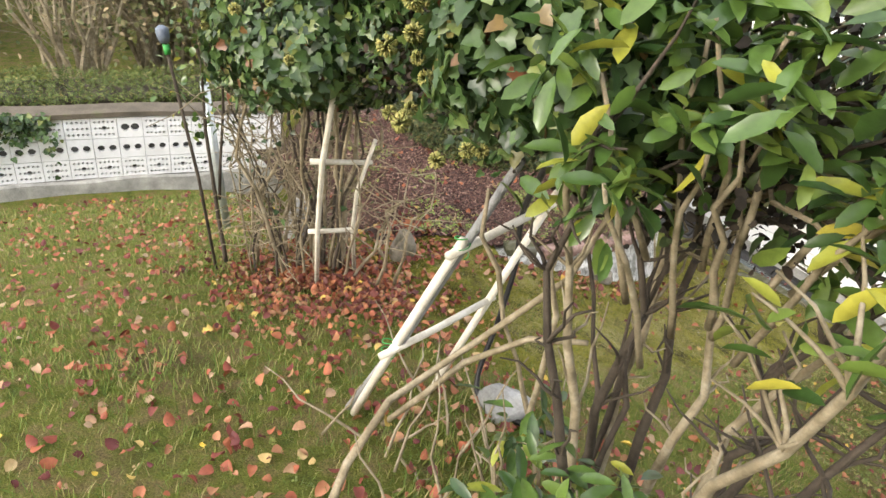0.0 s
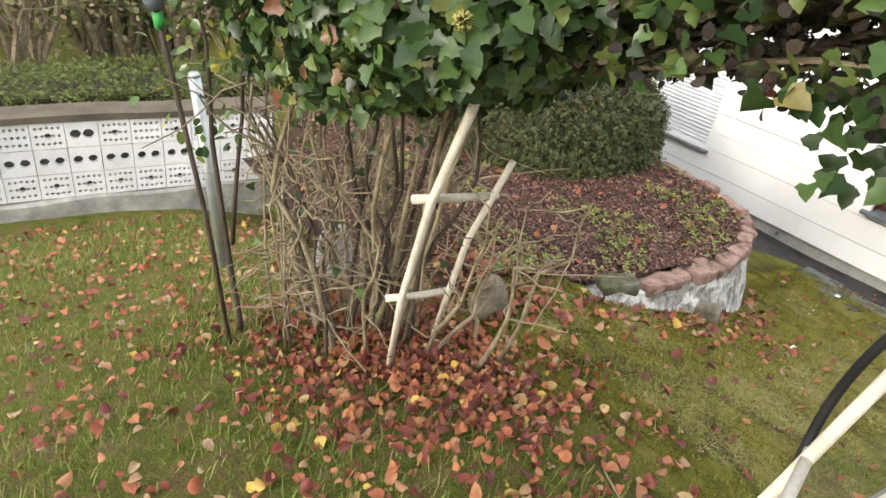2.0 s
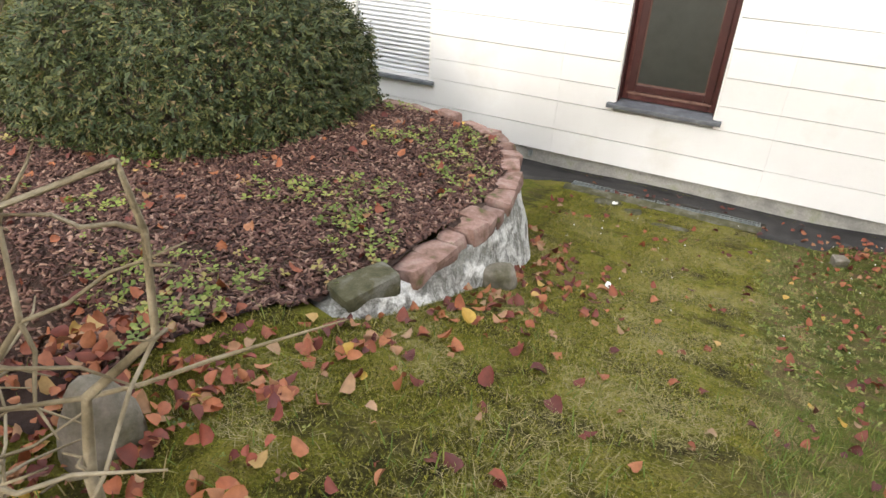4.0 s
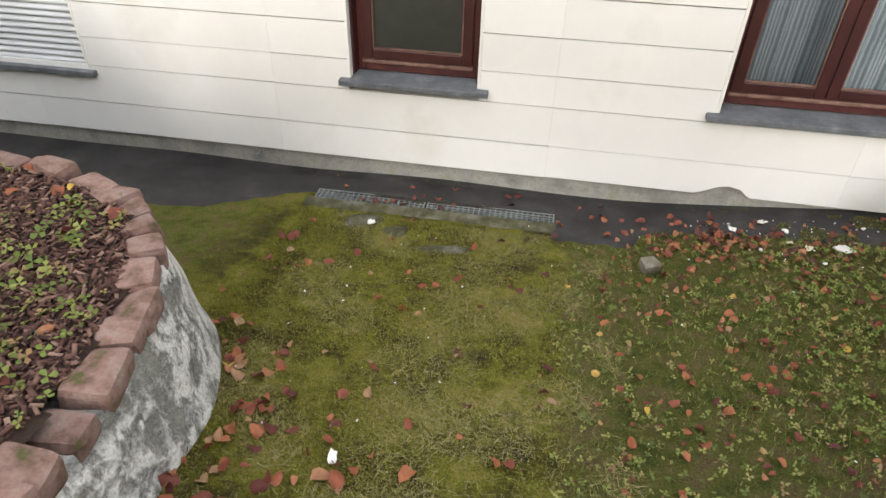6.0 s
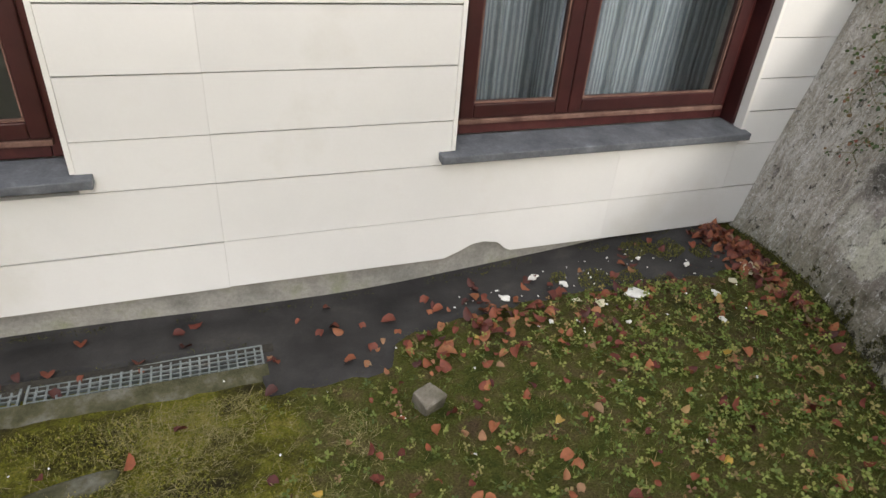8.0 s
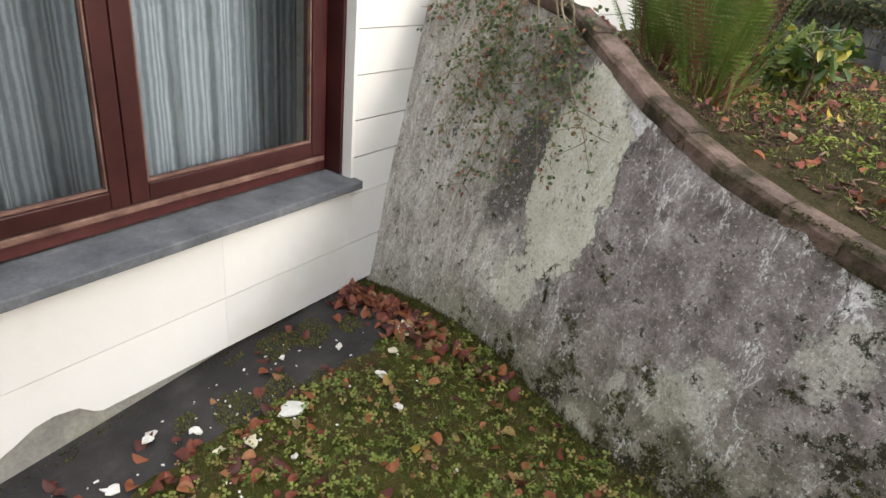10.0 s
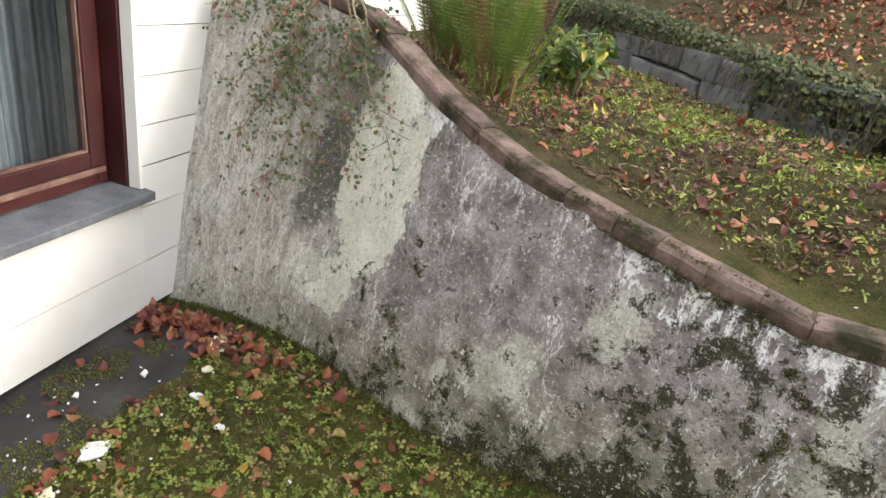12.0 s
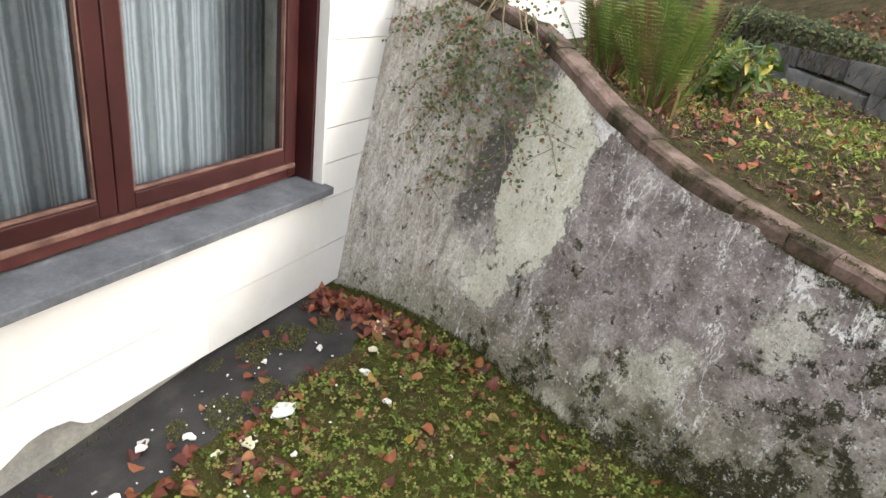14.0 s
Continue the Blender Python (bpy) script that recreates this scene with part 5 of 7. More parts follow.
random.seed(12)
box(bm, -0.042, 0.042, -0.038, 0.038, -0.03, 0.05, 0.010, 0.009)
cube_stone = tagged(part("stone", bm, M_DULLSTONE), "small square grey stone lying in the weeds", "stone")
cube_stone.matrix_basis = pose(-0.29, -0.78, land1(-0.29, -0.78) + 0.015, 6, -5, 22)
for sx, sy, ra, rb, sd in ((-1.88, -0.63, 0.12, 0.10, 14), (-1.72, -0.70, 0.09, 0.06, 15), (-1.42, -0.83, 0.15, 0.055, 16)):
    stone("paving_fragment", sx, sy, land1(sx, sy) - 0.004, ra, rb, 0.011, sd, M_MOSSCONC, "broken concrete fragment sunk in the moss", "paving stone", 10)


# ---- ivy arch ----
def arch_under(x):
    return np.interp(x, [-2.9, -2.3, -1.8, -1.3, -0.9, -0.5, -0.15, 0.3, 0.8], [1.85, 2.05, 2.23, 2.47, 2.58, 2.58, 2.59, 2.63, 2.7])


arch = tagged(empty("ivy_arch", -1.0, -5.5, 1.3), "thick ivy grown over a garden arch", "ivy arch")
rng = np.random.default_rng(17)
O = np.array(tuple(arch.location))


def ivy_mass(name, n, cx, cy, cz, rx, ry, rz, size, under=True):
    p, out = ellipsoid_points(n, (cx, cy, cz), (rx, ry, rz), rng, 0.6)
    if under:
        lowest = arch_under(p[:, 0]) + rng.uniform(-0.02, 0.08, n) + 0.2 * smoothstep(-1.35, -1.0, p[:, 0])
        p[:, 2] = np.where(p[:, 2] < lowest, lowest + 0.3 * rng.random(n) ** 2, p[:, 2])
    s = rng.uniform(0.65, 1.25, n) * size
    ob = foliage(name, IVY, p - O, out, s, M_IVY, rng, arch, loose=0.45)
    return ob


ivy_mass("crown", 11000, -2.0, -5.45, 2.62, 0.92, 0.50, 0.62, 0.044)
ivy_mass("crown", 9500, -0.95, -5.24, 3.06, 0.85, 0.42, 0.50, 0.040)
ivy_mass("crown", 6000, -0.06, -5.55, 3.02, 0.40, 0.33, 0.46, 0.041)
m_ = 2600
q = np.stack([-1.95 + 2.0 * rng.random(m_) ** 2.2, rng.uniform(-5.62, -4.85, m_), np.zeros(m_)], -1)
q[:, 2] = arch_under(q[:, 0]) + 0.03 + 0.40 * rng.random(m_) ** 1.3
foliage("under_leaves", IVY, q - O, rng.normal(size=(m_, 3)) + [0, -0.4, 0.2], rng.uniform(0.032, 0.055, m_), M_IVY, rng, arch)
# dead growth that fills the arch underside, near black to paint its shade
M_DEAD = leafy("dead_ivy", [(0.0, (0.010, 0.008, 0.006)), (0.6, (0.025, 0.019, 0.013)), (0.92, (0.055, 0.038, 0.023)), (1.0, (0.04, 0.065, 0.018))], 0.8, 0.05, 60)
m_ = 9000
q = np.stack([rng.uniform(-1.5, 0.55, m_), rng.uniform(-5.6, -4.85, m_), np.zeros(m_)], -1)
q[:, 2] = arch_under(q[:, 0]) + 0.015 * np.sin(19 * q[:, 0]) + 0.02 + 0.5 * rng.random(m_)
tagged(foliage("dead_growth", OVAL, q - O, rng.normal(size=(m_, 3)), rng.uniform(0.014, 0.036, m_), M_DEAD, rng, arch), "dead brown ivy coloured near black for the underside's shade", kind="stuff")
for cx, cz in ((-0.70, 2.53), (-0.60, 2.55), (-0.52, 2.5)):
    q = np.stack([rng.normal(cx, 0.03, 26), rng.normal(-5.35, 0.05, 26), cz + rng.uniform(-0.07, 0.14, 26)], -1)
    foliage("hanging_spray", IVY, q - O, np.tile([0.2, -1.0, 0.3], (26, 1)), rng.uniform(0.03, 0.05, 26), M_IVY, rng, arch)
# dark woody branches in the middle of the arch
for k in range(280):
    x = crnd.uniform(-2.5, 0.3) if k < 90 else crnd.uniform(-1.3, 0.3)
    y = -5.25 + crnd.uniform(-0.18, 0.25)
    z = float(arch_under(x)) + crnd.uniform(0.02, 0.34)
    x2 = x + crnd.uniform(0.3, 0.8)
    z2 = float(arch_under(min(x2, 0.6))) + crnd.uniform(0.14, 0.5)
    v, f = tube(wander((x, y, z), (x2, y + crnd.uniform(-0.15, 0.15), z2), 6, 0.05, crnd), [0.008, 0.008, 0.007, 0.007, 0.006, 0.005, 0.004], 5)
    mesh("branch", [Vector(q) - arch.location for q in v], f, M_BARKDARK if k % 3 else M_BARK, arch)
# Solid dark lumps inside the crown, added for the shade of its depth.
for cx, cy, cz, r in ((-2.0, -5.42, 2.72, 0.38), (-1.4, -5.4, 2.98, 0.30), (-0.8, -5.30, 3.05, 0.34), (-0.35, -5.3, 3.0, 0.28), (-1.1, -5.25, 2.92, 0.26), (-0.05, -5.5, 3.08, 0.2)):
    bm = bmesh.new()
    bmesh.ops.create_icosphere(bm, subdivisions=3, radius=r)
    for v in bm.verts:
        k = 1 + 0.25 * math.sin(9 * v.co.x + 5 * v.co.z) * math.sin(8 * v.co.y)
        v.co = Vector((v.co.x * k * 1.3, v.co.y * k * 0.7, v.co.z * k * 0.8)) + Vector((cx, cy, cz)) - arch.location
    part("shade_lump", bm, M_BARKDARK, arch, "", True)
# stems of both feet
for fx, fy, tx_, ty_, n in ((-2.25, -5.3, -2.0, -5.4, 9), (0.22, -5.38, 0.10, -5.45, 5)):
    for k in range(n):
        a = (fx + crnd.uniform(-0.2, 0.2), fy + crnd.uniform(-0.15, 0.15))
        z = land1(*a)
        v, f = tube(wander((a[0], a[1], z - 0.05), (tx_ + crnd.uniform(-0.3, 0.3), ty_ + crnd.uniform(-0.2, 0.2), 2.6), 8, 0.05, crnd), [crnd.uniform(0.009, 0.017) * (1 - 0.06 * i) for i in range(9)], 7)
        mesh("stem", [Vector(q) - arch.location for q in v], f, M_BARK if k % 2 else M_BARKDARK, arch, True)
# flower heads: balls of small stalked buds
M_UMBEL = leafy("ivy_umbels", [(0.0, (0.16, 0.17, 0.05)), (0.5, (0.29, 0.29, 0.08)), (1.0, (0.42, 0.37, 0.13))], 0.7, 0.1, 60)
BUD = ([(0, 0, 0), (0.13, 0.85, 0), (-0.065, 0.85, 0.11), (-0.065, 0.85, -0.11), (0, 1.0, 0)], [(0, 1, 2), (0, 2, 3), (0, 3, 1), (1, 4, 2), (2, 4, 3), (3, 4, 1)])
for k in range(34):
    c = Vector((crnd.uniform(-0.42, 0.05), -5.86 + crnd.uniform(-0.06, 0.15), crnd.uniform(2.7, 3.2))) if k < 22 else Vector((crnd.uniform(-2.3, -1.2), -5.95 + crnd.uniform(-0.05, 0.2), crnd.uniform(2.5, 3.1)))
    nn = 80
    d = rng.normal(size=(nn, 3))
    d /= np.linalg.norm(d, axis=1)[:, None]
    s = np.full(nn, crnd.uniform(0.020, 0.032))
    ax, ay, az = frames_for(np.cross(d, rng.normal(size=(nn, 3))), s, rng)
    u = np.cross(d, [0.3, 0.5, 0.81])
    u /= np.linalg.norm(u, axis=1)[:, None]
    scatter_shapes("flower_head", BUD, (np.tile(np.array(c - arch.location), (nn, 1)), u * s[:, None], d * s[:, None], np.cross(d, u) * s[:, None]), M_UMBEL, arch)

# ---- leaning trellis, low branches, hose ----
tre = tagged(empty("leaning_trellis", -0.5, -5.7, 1.45), "leaning trellis of peeled white rods tied with green string", "trellis")
rod("rail", rel(tre, (-0.565, -5.79, 1.42), (-0.451, -5.709, 1.815), (-0.295, -5.60, 2.33)), [0.016, 0.017, 0.016], M_CANE, tre)
rod("rail", rel(tre, (-0.60, -5.80, 1.42), (-0.43, -5.68, 1.88), (-0.22, -5.50, 2.62)), [0.014, 0.016, 0.014], M_STONE, tre, label="weathered grey rod")
rod("rail", rel(tre, (-0.605, -5.41, 1.36), (-0.54, -5.27, 1.80), (-0.455, -5.05, 2.45)), [0.015, 0.016, 0.015], M_CANE, tre)
rod("rung", rel(tre, (-0.42, -5.78, 1.82), (-0.46, -5.55, 1.84), (-0.54, -5.22, 1.86)), [0.014, 0.014, 0.014], M_CANE, tre)
rod("rung", rel(tre, (-0.28, -5.66, 2.29), (-0.36, -5.40, 2.30), (-0.47, -5.08, 2.30)), [0.015, 0.015, 0.014], M_CANE, tre)
for c in ((-0.47, -5.72, 1.80), (-0.30, -5.6, 2.30)):
    pts = [Vector(c) - tre.location + Vector((0.026 * math.cos(q), 0.026 * math.sin(q), 0.006 * q - 0.03)) for q in np.linspace(0, 12.5, 24)]
    rod("string", pts, [0.0022] * 24, M_GREEN, tre, 5, "green garden string")
branch = tagged(empty("low_branch", -0.1, -6.0, 1.5), "thick bent bare branches rising from the ground", "branch")
v, f = joined(tube(rel(branch, (-0.10, -6.10, 1.50), (-0.13, -6.02, 1.70), (-0.19, -5.86, 1.85), (-0.20, -5.69, 1.92), (-0.12, -5.55, 2.10), (0.02, -5.45, 2.35), (0.1, -5.45, 2.6)), [0.015, 0.014, 0.013, 0.012, 0.011, 0.010, 0.008], 8),
              tube(rel(branch, (-0.45, -5.72, 1.44), (-0.30, -5.66, 1.70), (-0.18, -5.60, 1.93), (-0.02, -5.5, 2.12), (0.15, -5.45, 2.22)), [0.012, 0.012, 0.011, 0.010, 0.008], 7))
mesh("limb", v, f, M_BARK, branch, True)
for k in range(26):
    a = Vector((crnd.uniform(-0.5, 0.3), crnd.uniform(-6.0, -5.3), 0))
    a.z = land1(a.x, a.y) + 0.01
    b_ = a + Vector((crnd.uniform(-0.35, 0.35), crnd.uniform(-0.3, 0.3), crnd.uniform(0.02, 0.45)))
    v, f = tube(wander(a, b_, 5, 0.03, crnd), [0.006, 0.006, 0.005, 0.004, 0.003, 0.002], 5)
    mesh("twig", [Vector(q) - branch.location for q in v], f, M_BARK, branch, True)
M_RUBBER = surf("black_rubber", [(0.3, (0.012, 0.012, 0.013)), (0.7, (0.03, 0.03, 0.032))], 9, 60, 0.4, 0.1)
knots = [Vector(q) for q in ((-0.30, -5.30, 2.60), (-0.50, -5.2, 2.27), (-0.575, -5.11, 1.98), (-0.56, -5.15, 1.72), (-0.50, -5.25, 1.45), (-0.36, -5.25, 1.41), (-0.1, -5.1, 1.44))]
hose = []
for k in range(len(knots) - 1):
    a, b_, c, d = knots[max(k - 1, 0)], knots[k], knots[k + 1], knots[min(k + 2, len(knots) - 1)]
    for q in np.linspace(0, 1, 9)[: 9 if k == len(knots) - 2 else 8]:
        hose.append(0.5 * (2 * b_ + (c - a) * q + (2 * a - 5 * b_ + 4 * c - d) * q * q + (3 * b_ - a - 3 * c + d) * q ** 3))
tagged(mesh("garden_hose", *tube(hose, [0.012] * len(hose), 8), M_RUBBER, None, True), "black garden hose hanging off the arch to the ground", "hose")

# ---- laurel beside the start of the walk ----
lau = tagged(empty("laurel", 0.40, -5.42, 1.55), "evergreen laurel with bare lower stems and yellowing leaves", "laurel")
tips = []
for k in range(11):
    a = 6.28 * k / 11 + crnd.uniform(-0.3, 0.3)
    foot = (0.13 * math.cos(a), 0.13 * math.sin(a), -0.06)
    top = Vector((0.50 * math.cos(a) * crnd.uniform(0.4, 1), 0.38 * math.sin(a) * crnd.uniform(0.4, 1), crnd.uniform(1.1, 1.65)))
    pts = wander(foot, top, 8, 0.07, crnd)
    pieces = [tube(pts, [0.019 * (1 - 0.09 * i) for i in range(9)], 7)]
    for i in range(3, 9):
        for _ in range(2 if i < 5 else 4):
            e = Vector(pts[i]) + Vector((crnd.uniform(-0.7, 0.7), crnd.uniform(-0.7, 0.7), crnd.uniform(0.0, 1.0))) * crnd.uniform(0.12, 0.3)
            tw = wander(pts[i], e, 4, 0.025, crnd)
            pieces.append(tube(tw, [0.006, 0.005, 0.004, 0.003, 0.002], 5, False))
            if tw[-1].z > 1.1:
                tips += tw[2:]
    v, f = joined(*pieces)
    mesh("stem", v, f, M_BARK if k % 2 else M_BARKDARK, lau, True)
rng = np.random.default_rng(19)
c = np.array([tuple(t) for t in tips])
p = c[rng.integers(0, len(c), 900)] + rng.normal(0, 0.06, (900, 3))
p = p[(p[:, 2] > 1.15) & (p[:, 1] > -0.42) & (p[:, 0] < 0.55)]
foliage("leaves", LANCE, p, rng.normal(size=(len(p), 3)) * 0.6 + [0, 0, 0.6], rng.uniform(0.06, 0.11, len(p)), M_LAUREL, rng, lau)
hub = np.array(tuple(lau.location))
spots_ = [(0.43, -5.71, 2.96), (0.52, -5.62, 3.14), (0.25, -5.85, 3.01), (0.42, -5.66, 3.13), (0.68, -5.59, 2.96), (0.39, -5.79, 2.87), (0.30, -5.70, 3.12), (0.62, -5.50, 3.10), (0.75, -5.55, 3.16), (0.58, -5.72, 3.04), (0.20, -5.74, 3.10), (0.50, -5.5, 2.95)]
for cx, cy, cz in spots_:
    base_ = Vector((cx, cy, cz)) - lau.location
    v, f = tube(wander((base_.x * 0.5, base_.y * 0.5 + 0.05, base_.z - 0.5), base_, 6, 0.025, crnd), [0.009, 0.008, 0.008, 0.007, 0.006, 0.005, 0.004], 6)
    mesh("branchlet", v, f, M_BARK, lau, True)
    q = np.array(tuple(base_)) + rng.normal(0, 0.035, (26, 3))
    nr_ = np.stack([rng.normal(0, 0.55, 26), rng.normal(0, 0.55, 26), np.ones(26)], -1)
    ax, ay, az = frames_for(nr_, rng.uniform(0.07, 0.115, 26), rng)
    scatter_shapes("leaf_rosette", LANCE, (q, ax, ay, az), M_LAUREL, lau)
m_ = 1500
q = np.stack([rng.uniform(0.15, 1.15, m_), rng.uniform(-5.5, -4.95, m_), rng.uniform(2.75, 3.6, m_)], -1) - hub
foliage("inner_leaves", LANCE, q, rng.normal(size=(m_, 3)) * 0.7 + [0, -0.5, 0.5], rng.uniform(0.06, 0.11, m_), M_LAURELSHADE, rng, lau)
for cx, cy, hh in ((0.10, -5.57, 0.42), (0.30, -5.75, 0.36), (0.42, -5.62, 0.5), (0.52, -5.55, 0.42)):
    sd = tagged(empty("laurel_shoot", cx, cy, land1(cx, cy)), "young laurel shoot with glossy bright green leaves", "laurel shoot", "laurel shoots")
    v, f = joined(*[tube(wander((0, 0, -0.03), (crnd.uniform(-0.1, 0.1), crnd.uniform(-0.1, 0.1), hh * crnd.uniform(0.7, 1)), 4, 0.02, crnd), [0.008, 0.007, 0.006, 0.005, 0.003], 5) for _ in range(3)])
    mesh("stem", v, f, M_BARK, sd, True)
    p = np.stack([rng.normal(0, 0.07, 40), rng.normal(0, 0.07, 40), hh * rng.uniform(0.55, 1.1, 40)], -1)
    foliage("leaves", LANCE, p, np.stack([rng.normal(0, 0.6, 40), rng.normal(0, 0.6, 40), np.ones(40)], -1), rng.uniform(0.07, 0.12, 40), M_LAUREL, rng, sd)


# ---- bank above the retaining wall ----
M_SLATEWALL = surf("rough_slate_stone", [(0.3, (0.07, 0.075, 0.085)), (0.55, (0.14, 0.145, 0.15)), (0.75, (0.23, 0.20, 0.18))], 6, 70, 0.9, 0.7, 0.01, per_piece=0.4)
terr = tagged(empty("terrace_wall", 3.1, -2.05, 1.2), "low dry stone terrace wall of slate hung with ivy", "garden wall", kind="structure")
srnd = random.Random(23)
for r in range(2):
    y = -6.2 + 0.1 * r
    while y < -0.4:
        l = srnd.uniform(0.16, 0.34)
        y1 = y + l * 0.8
        xa, xb = float(np.interp(y, STEP_Y, STEP_X)), float(np.interp(y1, STEP_Y, STEP_X))
        a_, b_ = Vector((xa, y, 0)), Vector((xb, y1, 0))
        L = (b_ - a_).length
        h = srnd.uniform(0.11, 0.14)
        bm = bmesh.new()
        box(bm, 0.004, L - 0.004, -0.05, 0.09, 0, h, 0.012, 0.010)
        ob = part("wall_stone", bm, M_SLATEWALL, terr)
        z = float(land1(xa - 0.25, y)) - 0.03 + r * 0.135
        ob.matrix_basis = Matrix.Translation(-terr.location) @ pose(xa - 0.02 + srnd.uniform(-0.015, 0.015) + 0.02 * r, y, z, 0, 0, math.degrees(math.atan2(b_.y - a_.y, b_.x - a_.x)))
        y = y1
rng = np.random.default_rng(25)
n = 22000
y = rng.uniform(-4.5, -0.9, n)
t = rng.random(n)
x = np.interp(y, STEP_Y, STEP_X) - 0.17 + 0.35 * t ** 2 + rng.normal(0, 0.02, n)
crest = np.interp(x, [2.5, 3.1, 5.0], [1.43, 1.48, 1.60])
z = np.where(t < 0.5, crest - 0.24 + 0.23 * rng.random(n) ** 0.6, crest) + rng.normal(0, 0.025, n)
out = np.stack([-np.ones(n), -0.6 * np.ones(n), 0.6 + 0 * y], -1)
hang = tagged(empty("hanging_ivy", 3.0, -2.0, 1.5), "small-leaved ivy and dead runners hanging over the terrace wall", "ivy")
foliage("leaves", OVAL, np.stack([x, y, z], -1) - np.array([3.0, -2.0, 1.5]), out, rng.uniform(0.016, 0.034, n), M_YEW, rng, hang)
pieces = []
for k in range(1100):
    yy = srnd.uniform(-5.5, -0.6)
    xx = float(np.interp(yy, STEP_Y, STEP_X)) - 0.15
    zz = float(np.interp(xx, [2.5, 3.1, 5.0], [1.43, 1.48, 1.60]))
    pieces.append(tube(wander((xx + 0.04, yy, zz), (xx - srnd.uniform(0.02, 0.08), yy + srnd.uniform(-0.08, 0.08), zz - srnd.uniform(0.10, 0.26)), 4, 0.012, srnd), [0.003, 0.003, 0.0025, 0.002, 0.0015], 4, False))
v, f = joined(*pieces)
tagged(mesh("runner_tangle", [Vector(q) - hang.location for q in v], f, M_BARKDARK, hang), kind="stuff")


def fern(x, y, z, n, length, seed):
    rnd = random.Random(seed)
    th = tagged(empty("fern", x, y, z), "tall green fern turning brown at its base", "fern")
    for k in range(n):
        a = 6.28 * k / n + rnd.uniform(-0.3, 0.3)
        up = rnd.uniform(0.74, 0.97)
        L = length * rnd.uniform(0.7, 1.1)
        base = rnd.uniform(0.02, 0.12)
        pts = [Vector((base * math.cos(a), base * math.sin(a), 0)) + Vector((math.cos(a) * (1 - up) * 1.5, math.sin(a) * (1 - up) * 1.5, up)) * L * q - Vector((0, 0, 0.35 * L * q * q * (1.15 - up))) for q in np.linspace(0, 1, 14)]
        vs, fs = tube(pts, [0.005 - 0.0003 * i for i in range(14)], 4, False)
        vs = list(vs)
        for i in range(4, 14):
            d = (pts[i] - pts[i - 1]).normalized()
            w = d.cross(Vector((0, 0, 1)))
            w = w.normalized() if w.length > 0.05 else Vector((1, 0, 0))
            for h in (0.0, 0.5):
                p = pts[i].lerp(pts[i - 1], h)
                ln = L * 0.12 * max(0.12, math.sin(math.pi * (0.1 + 0.82 * (14 - i + h) / 11.0)))
                for s in (-1, 1):
                    n0 = len(vs)
                    e = p + w * s * ln + d * ln * 0.35 - Vector((0, 0, ln * 0.2))
                    # each pinna carries small paired leaflets
                    for g in range(6):
                        u0 = p.lerp(e, g / 6)
                        u1 = p.lerp(e, (g + 0.75) / 6)
                        q = d * (0.0075 * (1 - g / 7)) + w * s * 0.004
                        n0 = len(vs)
                        vs += [u0, u1, u1 + q, u0 + q * 0.8, u1 - q * 0.9 + w * s * 0.006, u0 - q * 0.7 + w * s * 0.006]
                        fs += [(n0, n0 + 1, n0 + 2, n0 + 3), (n0 + 1, n0, n0 + 5, n0 + 4)]
        mesh("frond", vs, fs, M_FERN if k % 5 else M_DEADFERN, th)
    for k in range(34):
        a = rnd.uniform(0, 6.28)
        v, f = tube(wander((0, 0, 0.0), (0.16 * math.cos(a), 0.16 * math.sin(a), rnd.uniform(0.08, 0.42)), 4, 0.02, rnd), [0.005, 0.004, 0.004, 0.003, 0.002], 4)
        mesh("dead_stalk", v, f, M_DEADFERN, th)
    return th


M_FERN = surf("fern_green", [(0.3, (0.07, 0.12, 0.022)), (0.6, (0.14, 0.21, 0.04)), (0.8, (0.27, 0.28, 0.07))], 8, 60, 0.6, 0.2)
M_DEADFERN = surf("fern_brown", [(0.3, (0.12, 0.06, 0.03)), (0.7, (0.26, 0.15, 0.08))], 8, 60, 0.8, 0.2)
fern(2.1, -1.22, land1(2.1, -1.22) - 0.02, 34, 0.62, 3)
fern(2.35, -0.95, land1(2.35, -0.95) - 0.02, 26, 0.5, 4)
make_shrub("rhododendron", 2.73, -1.46, land1(2.73, -1.46), 0.24, 0.30, 420, 0.075, M_LAUREL, M_BARK, 91, "small green rhododendron bush on the bank", 7, LANCE)
make_shrub("rhododendron", 4.3, -2.62, land1(4.3, -2.62), 0.26, 0.42, 420, 0.07, M_LAUREL, M_BARK, 92, "small rhododendron on the upper terrace", 7, LANCE)
for i, (x, y) in enumerate([(6.8, -7.2), (6.4, -5.8), (6.6, -4.4), (6.9, -3.0), (7.2, -1.7), (7.6, -0.4), (5.2, -8.5), (3.6, -9.6)]):
    make_shrub("dark_shrub", x, y, land1(x, y) - 0.05, 1.1, 1.9, 2600, 0.085, M_YEW, M_BARKDARK, 110 + i, "dense dark evergreen shrub above the terrace", 11)


# cotoneaster trailing down the wall from behind the cap
def wall_point(y, f):
    fx, hx, hz = (float(np.interp(y, WALL_Y, q)) for q in (FOOT_X, HEAD_X, HEAD_Z))
    fz = float(np.interp(y, LINE_Y, LINE_Z)) - 0.1
    return Vector((fx + (hx - fx) * f, y, fz + (hz - fz) * f))


